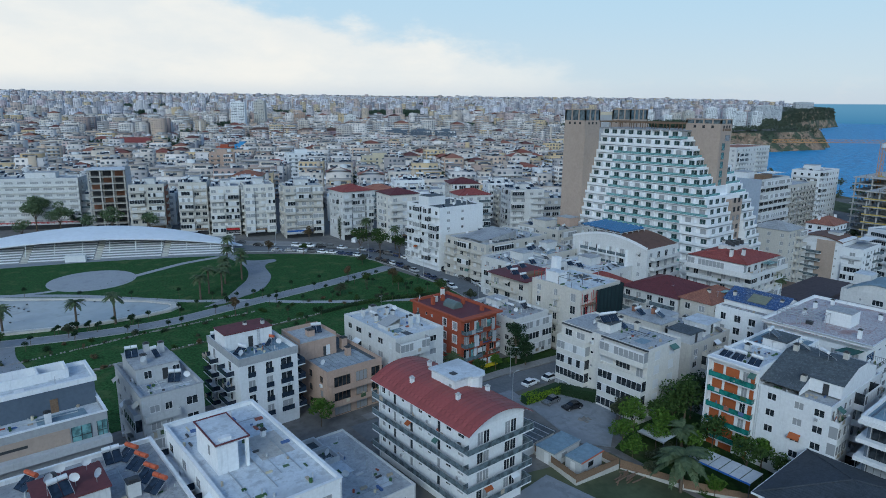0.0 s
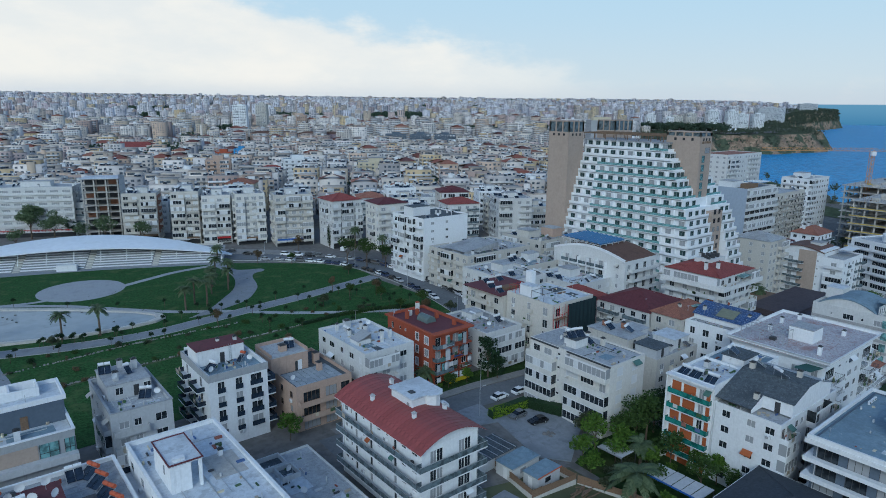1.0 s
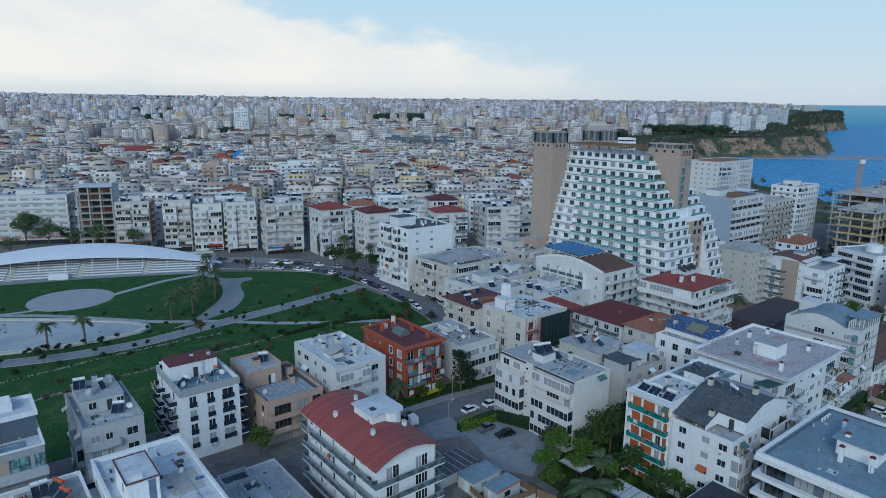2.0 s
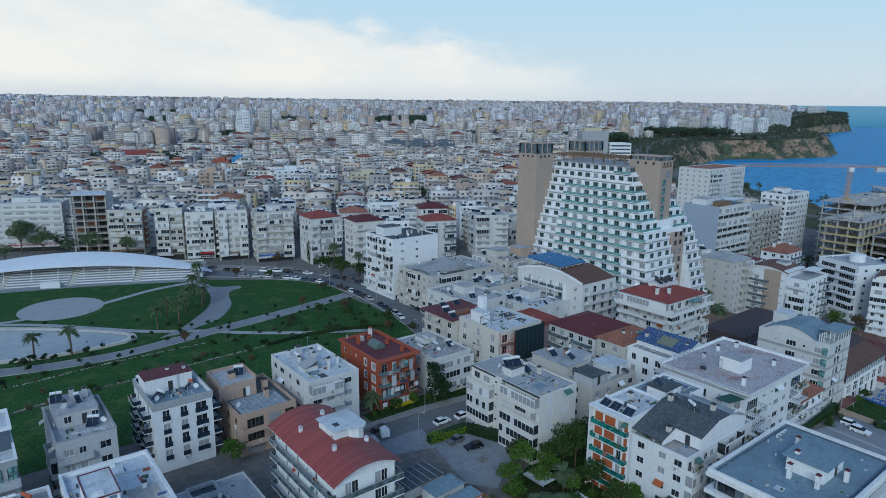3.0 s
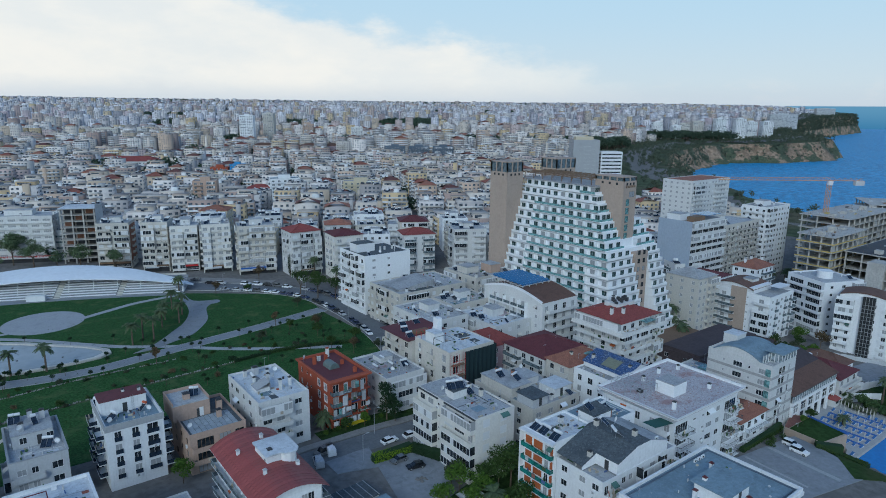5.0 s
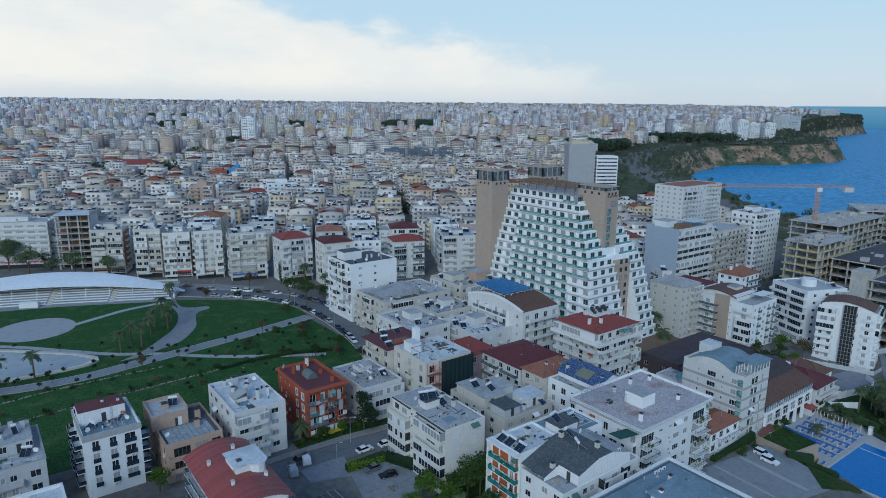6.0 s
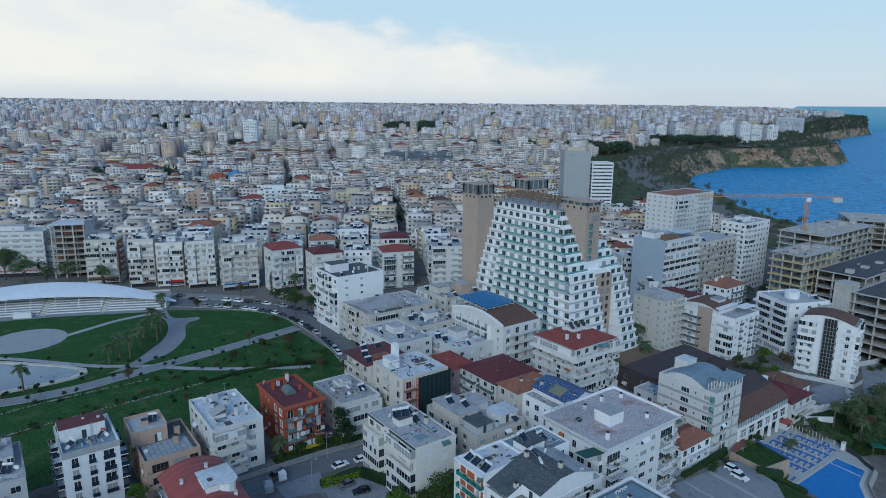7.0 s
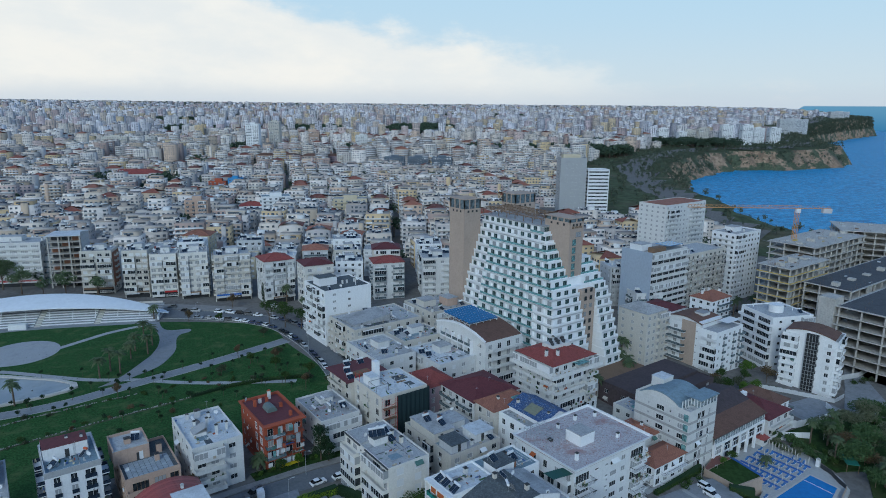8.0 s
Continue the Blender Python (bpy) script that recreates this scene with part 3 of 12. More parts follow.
    strip("trodden_strip", [(-6, 145.2), (10, 149.2), (22, 151.6), (33, 153.4), (48, 154.8), (62, 155.9), (74, 156.6), (90, 158.0), (106, 159.4)], 1.1, 0.11, M["scrub"], "worn earth strip along the stones", "path")
    # pond
    outer = [(-60, 258), (-40, 251), (14, 228), (34, 213), (50, 197.5), (54.5, 191), (54.5, 187.5), (51, 185), (44, 184.2), (30, 184.8), (11, 190.5), (-20, 203), (-60, 219)]
    rim = Shape()
    inner = []
    cx, cy = 10, 212
    for x, y in outer:
        d = math.hypot(x - cx, y - cy)
        inner.append((x - (x - cx) / d * 2.4, y - (y - cy) / d * 2.0))
    k = len(outer)
    rev, irev = outer[::-1], inner[::-1]
    for i in range(k):
        j = (i + 1) % k
        a, b, c, d = rev[i], rev[j], irev[j], irev[i]
        rim.prism([a, b, c, d], -0.2, 0.75)
    pond = solid("pond_rim", rim, M["stone"], "pale stone rim of the park pond", "pond rim", kind="structure")
    water = Shape()
    water.face([(*p, 0.35) for p in irev])
    solid("pond_water", water, paint("pond_water", (0.31, 0.335, 0.345), 0.22, 0.05, 0.3, 0.2, spec=0.5), "pale blue shallow pond water reflecting the sky", "pond", kind="structure")


make_park()


# ------------------------------------------------------------------ streets
def make_streets():
    strip("road_park", [(-160, 372), (-60, 330), (-10, 309), (40, 288), (75, 272), (100, 254), (122, 234), (136, 212), (139, 186), (137, 160), (133, 140), (128, 124)], 12.0, 0.1,
          M["asphalt"], "grey asphalt street between the park and the apartment blocks", "road", kerb=0.12)
    strip("pavement_shops", [(-160, 384), (-60, 341), (-10, 320), (40, 299), (80, 281), (108, 262), (131, 240)], 7.0, 0.2, M["pavement"], "worn pavement before the shops", "pavement")


make_streets()


def draped(name, pts, width, lift, mat, label, category):
    """A strip that follows the fall of the land."""
    right, left = ribbon(pts, width)
    s = Shape()
    for i in range(len(right) - 1):
        q = [right[i], right[i + 1], left[i + 1], left[i]]
        s.face([(x, y, ground_z(x, y) + lift) for x, y in q])
        for (x0, y0), (x1, y1) in ((q[0], q[1]), (q[2], q[3])):
            z0, z1 = ground_z(x0, y0) + lift, ground_z(x1, y1) + lift
            s.face([(x0, y0, z0 - 0.4), (x1, y1, z1 - 0.4), (x1, y1, z1), (x0, y0, z0)])
    return solid(name, s, mat, label, category, kind="structure")


draped("road_side", [(56, 91.5), (70, 91), (90, 90.5), (110, 90), (130, 89.5), (140, 88)], 7.0, 0.1, M["asphalt"], "narrow grey side street with parked cars", "road")
draped("pavement_side", [(60, 96.3), (80, 96), (100, 95.5), (118, 95)], 2.2, 0.2, M["pavement"], "narrow kerbside pavement", "pavement")

# ------------------------------------------------------------------ buildings: shared parts
FACES = {"S": ((0, 0), (1, 0)), "E": ((1, 0), (0, 1)), "N": ((1, 1), (-1, 0)), "W": ((0, 1), (0, -1))}
WINDOW_MESH = {}


def window_mesh(w, h, kind, frame_mat, glass_mat):
    """frame: a rim and bars in the opening. Returns the frame's mesh and the pane's."""
    key = (round(w, 2), round(h, 2), kind, frame_mat, glass_mat)
    if key in WINDOW_MESH:
        return WINDOW_MESH[key]
    s, p = Shape(), Shape()
    b, y0, y1 = 0.07, 0.06, 0.16
    # a closed rim, inner and outer loops at both depths
    n = len(s.v)
    for yy in (y0, y1):
        s.v += [(0, yy, 0), (w, yy, 0), (w, yy, h), (0, yy, h), (b, yy, b), (w - b, yy, b), (w - b, yy, h - b), (b, yy, h - b)]
    for i in range(4):
        j = (i + 1) % 4
        s.f += [(n + i, n + j, n + 4 + j, n + 4 + i), (n + 4 + i, n + 4 + j, n + 12 + j, n + 12 + i)]
        s.m += [0, 0]
    bars = {"w": max(1, round(w / 0.9) - 1), "d": max(1, round(w / 0.9) - 1), "n": 0, "b": 0, "s": 0, "o": 0}[kind]
    for i in range(bars):
        x = w * (i + 1) / (bars + 1)
        s.face([(x - 0.035, y0 + 0.01, b), (x + 0.035, y0 + 0.01, b), (x + 0.035, y0 + 0.01, h - b), (x - 0.035, y0 + 0.01, h - b)])
    if kind in "bs":
        k = 1.0 if kind == "s" else 0.86
        p.box(b, 0.08, b + (h - 2 * b) * (1 - k), w - b, 0.13, h - b)
    else:
        p.box(b, 0.10, b, w - b, 0.14, h - b)
    both = Shape()
    both.add(s, Matrix.Identity(4)).add(p, Matrix.Identity(4))
    both.m = [0] * len(s.f) + [1] * len(p.f)
    WINDOW_SHAPE[key] = both
    WINDOW_MESH[key] = (s.mesh("window", M[frame_mat]), p.mesh("pane", M[glass_mat]))
    return WINDOW_MESH[key]


WINDOW_SHAPE, WINDOW_ONE = {}, {}


def window_one(w, h, kind, frame_mat, glass_mat):
    """The same window, rim and pane in one mesh, for blocks farther off."""
    window_mesh(w, h, kind, frame_mat, glass_mat)
    key = (round(w, 2), round(h, 2), kind, frame_mat, glass_mat)
    if key not in WINDOW_ONE:
        WINDOW_ONE[key] = WINDOW_SHAPE[key].mesh("window", M[frame_mat], M[glass_mat])
    return WINDOW_ONE[key], WINDOW_SHAPE[key]


def wall_with_holes(s, o, u, length, z0, z1, holes, depth=0.18, mat=0):
    """A wall face from o along u, left to right as seen from outside, with recessed openings (a0, a1, b0, b1)."""
    ox, oy = o
    ux, uy = u
    nx, ny = uy, -ux
    at = lambda a, z, d=0.0: (ox + ux * a - nx * d, oy + uy * a - ny * d, z)
    levels = sorted({z0, z1, *(h[2] for h in holes), *(h[3] for h in holes)})
    levels = [z for z in levels if z0 - 1e-6 <= z <= z1 + 1e-6]
    for b0, b1 in zip(levels, levels[1:]):
        if b1 - b0 < 1e-5:
            continue
        cut = sorted((h[0], h[1]) for h in holes if h[2] < b1 - 1e-5 and h[3] > b0 + 1e-5)
        a = 0.0
        for c0, c1 in cut + [(length, length)]:
            if c0 - a > 1e-4:
                s.face([at(a, b0), at(c0, b0), at(c0, b1), at(a, b1)], mat)
            a = max(a, c1)
    for a0, a1, b0, b1 in (h[:4] for h in holes):
        s.face([at(a0, b0), at(a1, b0), at(a1, b0, depth), at(a0, b0, depth)], mat)
        s.face([at(a0, b1, depth), at(a1, b1, depth), at(a1, b1), at(a0, b1)], mat)
        s.face([at(a0, b0), at(a0, b0, depth), at(a0, b1, depth), at(a0, b1)], mat)
        s.face([at(a1, b0, depth), at(a1, b0), at(a1, b1), at(a1, b1, depth)], mat)
        s.face([at(a0, b0, depth), at(a1, b0, depth), at(a1, b1, depth), at(a0, b1, depth)], mat)


def face_matrix(side, w, d, a, z):
    (fx, fy), (ux, uy) = FACES[side]
    return pose(fx * w + ux * a, fy * d + uy * a, z, 0, 0, math.degrees(math.atan2(uy, ux)))


def balcony_shapes(length, depth, style):
    """A slab and its rail, in face coordinates: x along the wall, -y outwards."""
    slab, rail = Shape(), Shape()
    slab.box(0, -depth, -0.16, length, 0, 0)
    t = 0.09
    if style == "solid":
        rail.box(0, -depth, 0, length, -depth + t, 0.95).box(0, -depth + t, 0, t, 0, 0.95).box(length - t, -depth + t, 0, length, 0, 0.95)
    elif style in ("glass", "teal", "aqua", "smoke"):
        rail.box(0.02, -depth + 0.02, 0.05, length - 0.02, -depth + 0.05, 0.95).box(0.02, -depth + 0.05, 0.05, 0.05, 0, 0.95)
        rail.box(length - 0.05, -depth + 0.05, 0.05, length - 0.02, 0, 0.95)
        rail.box(0, -depth, 0.95, length, -depth + 0.07, 1.02, 1)
    else:
        n = max(2, int(length / 0.35))
        for i in range(n + 1):
            x = 0.02 + (length - 0.06) * i / n
            rail.box(x, -depth + 0.02, 0, x + 0.03, -depth + 0.05, 0.92)
        rail.box(0, -depth, 0.92, length, -depth + 0.06, 0.98).box(0, -depth, 0.92, 0.06, 0, 0.98).box(length - 0.06, -depth, 0.92, length, 0, 0.98)
        for x in (0.02, length - 0.05):
            for k in range(int(depth / 0.35)):
                rail.box(x, -depth + 0.35 + k * 0.35, 0, x + 0.03, -depth + 0.38 + k * 0.35, 0.92)
    return slab, rail


RAIL_MATS = {"solid": None, "glass": ("railglass", "steel"), "teal": ("teal", "dframe"), "aqua": ("aqua", "steel"), "smoke": ("panel", "dframe"), "bars": ("dframe",), "wbars": ("frame",)}
BALCONY_MESH = {}


def balcony(parent, at, length, depth, style, wall):
    key = (round(length, 2), round(depth, 2), style, wall)
    if key not in BALCONY_MESH:
        slab, rail = balcony_shapes(length, depth, style)
        mats = RAIL_MATS[style] or (wall,)
        if len(mats) == 1:
            rail.m = [0] * len(rail.f)
        BALCONY_MESH[key] = (slab.mesh("balcony", M[wall]), rail.mesh("railing", *(M[k] for k in mats)))
    slab, rail = BALCONY_MESH[key]
    ob = part("balcony", slab, None, parent, at=at)
    part("railing", rail, None, ob)
    return ob


BALCONY_ONE = {}


def balcony_one(parent, at, length, depth, style, wall):
    """Slab and rail in one mesh, for blocks farther off."""
    key = (round(length, 2), round(depth, 2), style, wall)
    if key not in BALCONY_ONE:
        slab, rail = balcony_shapes(length, depth, "solid" if style == "solid" else ("glass" if style not in ("bars", "wbars") else style))
        mats = RAIL_MATS[style] or (wall,)
        n = len(slab.f)
        slab.add(rail, Matrix.Identity(4))
        slab.m = [0] * n + [1] * (len(slab.f) - n)
        BALCONY_ONE[key] = slab.mesh("balcony", M[wall], M[mats[0]])
    return part("balcony", BALCONY_ONE[key], None, parent, at=at)


def enclosure_shape(w, dep, fh, rnd):
    """A glazed-in balcony front: pane 0, bars 1, some bays with pale blinds 2."""
    s = Shape()
    z0, z1 = 0.95, fh - 0.32
    n = max(2, round(w / 1.1))
    for i in range(n):
        x0, x1 = w * i / n, w * (i + 1) / n
        s.box(x0 + 0.03, -dep + 0.06, z0 + 0.04, x1 - 0.03, -dep + 0.10, z1 - 0.04, 2 if rnd.random() < 0.3 else 0)
        s.box(x0 - 0.035, -dep + 0.02, z0, x0 + 0.035, -dep + 0.12, z1, 1)
    s.box(w - 0.035, -dep + 0.02, z0, w + 0.035, -dep + 0.12, z1, 1)
    s.box(0, -dep + 0.02, z0 - 0.05, w, -dep + 0.14, z0 + 0.04, 1)
    s.box(0, -dep + 0.02, z1 - 0.04, w, -dep + 0.14, z1 + 0.3, 1)
    for x in (0.0, w):
        s.box(x - 0.03, -dep + 0.12, z0, x + 0.03, 0, z1 + 0.3, 0)
    return s


def roof_litter(ob, w, d, z, rnd):
    """Patched membrane, pipe runs, cables and aerials on a flat roof."""
    for _ in range(2):
        pw, pd = rnd.uniform(1.5, w * 0.35), rnd.uniform(1.2, d * 0.3)
        a, c = rnd.uniform(0.5, w - pw - 0.5), rnd.uniform(0.5, d - pd - 0.5)
        s = Shape()
        s.prism([(a, c), (a + pw, c + rnd.uniform(-0.2, 0.2)), (a + pw + rnd.uniform(-0.3, 0.2), c + pd), (a + rnd.uniform(-0.2, 0.3), c + pd)], z, z + rnd.uniform(0.012, 0.03))
        part("roof_patch", s, M[rnd.choice(("roofwhite", "rooffelt", "roofpink", "concrete", "roofblue"))], ob)
    run = Shape()
    for _ in range(5):
        a, c = rnd.uniform(0.6, w - 0.6), rnd.uniform(0.6, d - 0.6)
        for _ in range(3):
            if rnd.random() < 0.5:
                a2, c2 = rnd.uniform(0.6, w - 0.6), c
            else:
                a2, c2 = a, rnd.uniform(0.6, d - 0.6)
            run.tube((a, c, z + 0.1), (a2, c2, z + 0.1), rnd.choice((0.03, 0.045, 0.06)), n=5)
            a, c = a2, c2
    part("pipe_run", run, M[rnd.choice(("steel", "white2", "dframe"))], ob)["kind"] = "stuff"
    for _ in range(2):
        a, c, h = rnd.uniform(0.8, w - 0.8), rnd.uniform(0.8, d - 0.8), rnd.uniform(1.8, 3.6)
        s = Shape().tube((a, c, z), (a, c, z + h), 0.035, n=5).tube((a - 0.5, c, z + h - 0.15), (a + 0.5, c, z + h - 0.15), 0.02, n=4)
        for i in range(4):
            s.tube((a - 0.42 + i * 0.28, c - 0.3, z + h - 0.15), (a - 0.42 + i * 0.28, c + 0.3, z + h - 0.15), 0.012, n=4)
        part("aerial", s, M["steel"], ob)
    vents = Shape()
    for _ in range(9):
        a, c = rnd.uniform(0.7, w - 0.7), rnd.uniform(0.7, d - 0.7)
        vents.tube((a, c, z), (a, c, z + rnd.uniform(0.3, 0.9)), rnd.choice((0.06, 0.11, 0.15)), n=8)
    part("vent_pipe", vents, M["lgrey"], ob)["kind"] = "stuff"
    # boards, buckets, blocks and folded sheets left lying about
    loose = Shape()
    for _ in range(int(8 + w * d * 0.09)):
        a, c, u = rnd.uniform(0.6, w - 1.6), rnd.uniform(0.6, d - 1.6), rnd.random()
        if u < 0.4:
            loose.box(a, c, z, a + rnd.uniform(0.3, 1.3), c + rnd.uniform(0.12, 0.5), z + rnd.uniform(0.06, 0.35))
        elif u < 0.7:
            loose.box(a, c, z, a + rnd.uniform(0.12, 0.4), c + rnd.uniform(0.4, 1.4), z + rnd.uniform(0.06, 0.3))
        else:
            loose.tube((a, c, z), (a, c, z + rnd.uniform(0.2, 0.6)), rnd.uniform(0.12, 0.28), n=7)
    part("loose_stuff", loose, M["goods"], ob, "small boards, blocks and buckets")["kind"] = "stuff"


def goods_shape(w, dep, rnd):
    """Pots, chairs, boxes and washing on a balcony."""
    s = Shape()
    for _ in range(rnd.randint(4, 8)):
        x, y, q = rnd.uniform(0.3, max(0.5, w - 0.5)), -rnd.uniform(0.3, max(0.4, dep - 0.15)), rnd.random()
        if q < 0.45:
            s.tube((x, y, 0.02), (x, y, 0.35), 0.14, 0.18, n=7)
            s.tube((x, y, 0.35), (x + rnd.uniform(-0.1, 0.1), y, rnd.uniform(0.8, 1.5)), 0.3, 0.05, n=6)
        elif q < 0.75:
            s.box(x - 0.25, y - 0.2, 0.02, x + 0.25, y + 0.2, rnd.uniform(0.45, 1.15))
        else:
            s.box(x - rnd.uniform(0.25, 0.7), -dep - 0.06, 0.35, x + 0.4, -dep - 0.03, 1.08)
    return s


AC_MESH = {}


def fit_out(ob, side, w, d, todo, rnd, ac=0.13, awn=0.05):
    """Cooling units, awnings and downpipes on one face."""
    if not AC_MESH:
        a = Shape().box(0, -0.36, 0, 0.82, -0.06, 0.56).box(0.02, -0.38, 0.04, 0.5, -0.36, 0.52, 1).box(0.1, -0.3, -0.06, 0.16, 0, 0.0, 1)
        AC_MESH["ac"] = a.mesh("air_conditioner", M["tank"], M["grey"])
    for sd, a0, z, ww, hh, kind in todo:
        if sd != side:
            continue
        k = rnd.random()
        if k < ac:
            part("air_conditioner", AC_MESH["ac"], None, ob, at=face_matrix(side, w, d, a0 + rnd.uniform(0, max(0.0, ww - 0.8)), z - 0.75))
        elif k < ac + awn:
            s = Shape()
            s.face([(0, -0.02, hh + 0.25), (ww + 0.3, -0.02, hh + 0.25), (ww + 0.3, -0.95, hh - 0.35), (0, -0.95, hh - 0.35)])
            s.face([(0, -0.95, hh - 0.35), (ww + 0.3, -0.95, hh - 0.35), (ww + 0.3, -0.95, hh - 0.55), (0, -0.95, hh - 0.55)])
            part("awning", s, M[rnd.choice(("cream", "blind", "canopy", "tarp0"))], ob, at=face_matrix(side, w, d, a0 - 0.15, z))


def building(name, label, x, y, w, d, zr, wall="white", rz=0.0, zb=None, fh=3.0, faces=None, roof="roofgrey", parapet=0.7, group="",
             category="apartment block", sash="frame", glass="glass", top_gap=0.35, cap=None, first=0, band=None, detail=None, join=False, enclose=0.3):
    """An upright block of storeys. x, y: its south-west corner. faces: side -> dict of columns
    win=[(centre 0..1, width, height, sill, kind)], balc=[(from 0..1, to 0..1, depth, style)]. Storeys count down from the roof."""
    if zb is None:
        zb = min(ground_z(x, y), ground_z(x + w, y), ground_z(x, y + d), ground_z(x + w, y + d)) - 0.3
    h = zr - zb
    away = math.hypot(x - 20, y + 25)
    if detail is None:
        detail = 2 if away < 108 else (1 if away < 235 else 0)
    ob = thing(name, pose(x, y, zb, 0, 0, rz), label, category, group)
    zroof = h - parapet
    n = int((zroof - 0.4) / fh)
    s = Shape()
    rnd = random.Random(int(x * 7 + y * 13))
    far_balc, rail_mat = Shape(), wall
    todo = []
    for side in "SENW":
        spec = (faces or {}).get(side, {})
        (fx, fy), (ux, uy) = FACES[side]
        length = w if side in "SN" else d
        holes = []
        for k in range(n):
            if k < spec.get("skip", 0) or k >= spec.get("floors", 99):
                continue
            zf = zroof - top_gap - (k + 1) * fh + 0.15
            for c, ww, hh, sill, kind in spec.get("win", ()):
                a0 = c * length - ww / 2
                if a0 < 0.15 or a0 + ww > length - 0.15 or zf + sill < 0.05:
                    continue
                if kind == "?":
                    kind = rnd.choice("wwwws")
                holes.append((a0, a0 + ww, zf + sill, zf + sill + hh))
                todo.append((side, a0, zf + sill, ww, hh, kind))
            for f0, f1, dep, style in spec.get("balc", ()):
                if zf > 0.8 and join:
                    slab, rail = balcony_shapes((f1 - f0) * length, dep, style)
                    m = face_matrix(side, w, d, f0 * length, zf)
                    far_balc.add(slab, m)
                    n0 = len(far_balc.f)
                    far_balc.add(rail, m)
                    far_balc.m[n0:] = [1] * (len(far_balc.f) - n0)
                    rail_mat = (RAIL_MATS[style] or (wall,))[0]
                    if rnd.random() < 0.34:
                        n0 = len(far_balc.f)
                        far_balc.add(enclosure_shape((f1 - f0) * length, dep, fh, rnd), m)
                        far_balc.m[n0:] = [(2, 3, 4)[q] for q in far_balc.m[n0:]]
                elif zf > 0.8:
                    (balcony if detail == 2 else balcony_one)(ob, face_matrix(side, w, d, f0 * length, zf), (f1 - f0) * length, dep, style, wall)
                    if side in "SW" and rnd.random() < 0.4 and away < 190 and dep > 0.5:
                        part("balcony_goods", goods_shape((f1 - f0) * length, dep, rnd), M["goods"], ob, at=face_matrix(side, w, d, f0 * length, zf))["kind"] = "stuff"
                    if style in ("solid", "wbars") and dep > 0.8 and side in "SW" and rnd.random() < enclose:
                        part("balcony_glazing", enclosure_shape((f1 - f0) * length, dep, fh, rnd), (M[glass], M["frame"], M["wblind"]), ob, at=face_matrix(side, w, d, f0 * length, zf))
        wall_with_holes(s, (fx * w, fy * d), (ux, uy), length, 0.0, h, holes)
    t = 0.22
    # parapet: inner faces and coping
    for a, b in (((t, t), (w - t, t)), ((w - t, t), (w - t, d - t)), ((w - t, d - t), (t, d - t)), ((t, d - t), (t, t))):
        s.face([(*b, zroof), (*a, zroof), (*a, h), (*b, h)])
    for q in (((0, 0), (w, 0), (w - t, t), (t, t)), ((w, 0), (w, d), (w - t, d - t), (w - t, t)),
              ((w, d), (0, d), (t, d - t), (w - t, d - t)), ((0, d), (0, 0), (t, t), (t, d - t))):
        s.face([(*p, h) for p in q])
    part("wall", s, M[wall], ob)
    if far_balc.f:
        part("balcony_stack", far_balc, (M[wall], M[rail_mat], M[glass], M["frame"], M["wblind"]), ob)["kind"] = "stuff"
    r = Shape()
    r.box(t, t, zroof - 0.2, w - t, d - t, zroof)
    part("roof", r, M[roof], ob)
    if band:
        for k in range(1, n):
            zz = zroof - top_gap - k * fh
            part("floor_band", Shape().box(-0.06, -0.06, zz - 0.1, w + 0.06, d + 0.06, zz + 0.18), M[band], ob)
    if cap:
        c = Shape()
        for x0, y0, x1, y1 in ((-0.12, -0.12, w + 0.12, 0.3), (-0.12, d - 0.3, w + 0.12, d + 0.12), (-0.12, 0.3, 0.3, d - 0.3), (w - 0.3, 0.3, w + 0.12, d - 0.3)):
            c.box(x0, y0, h, x1, y1, h + 0.14)
        part("coping", c, M[cap], ob)
    far_win = {}
    for side, a0, z, ww, hh, kind in todo:
        g = {"b": "blind", "s": "wblind"}.get(kind, glass)
        if detail == 2:
            fm, pm = window_mesh(ww, hh, kind, sash, g)
            wo = part("window", fm, None, ob, at=face_matrix(side, w, d, a0, z))
            part("pane", pm, None, wo)
        elif detail == 1:
            part("window", window_one(ww, hh, kind, sash, g)[0], None, ob, at=face_matrix(side, w, d, a0, z))
        else:
            joined = far_win.setdefault(0, Shape())
            n0 = len(joined.f)
            joined.add(window_one(ww, hh, kind, sash, g)[1], face_matrix(side, w, d, a0, z))
            if g == "wblind":
                joined.m[n0:] = [2 if k == 1 else k for k in joined.m[n0:]]
    for joined in far_win.values():
        part("window_set", joined, (M[sash], M[glass], M["wblind"]), ob)["kind"] = "stuff"
    if detail and not join:
        if roof in ("roofgrey", "roofwhite", "roofblue", "roofpink") and w * d > 70:
            roof_litter(ob, w, d, zroof, rnd)
        for side in "SW":
            fit_out(ob, side, w, d, todo, rnd)
        if detail == 2:
            part("downpipe", Shape().tube((w * 0.985, -0.08, 0), (w * 0.985, -0.08, zroof), 0.06, n=6), M["lgrey"], ob)
            part("downpipe", Shape().tube((-0.08, d * 0.97, 0), (-0.08, d * 0.97, zroof), 0.06, n=6), M["lgrey"], ob)
    ob["h"], ob["zroof"] = h, zroof
    return ob


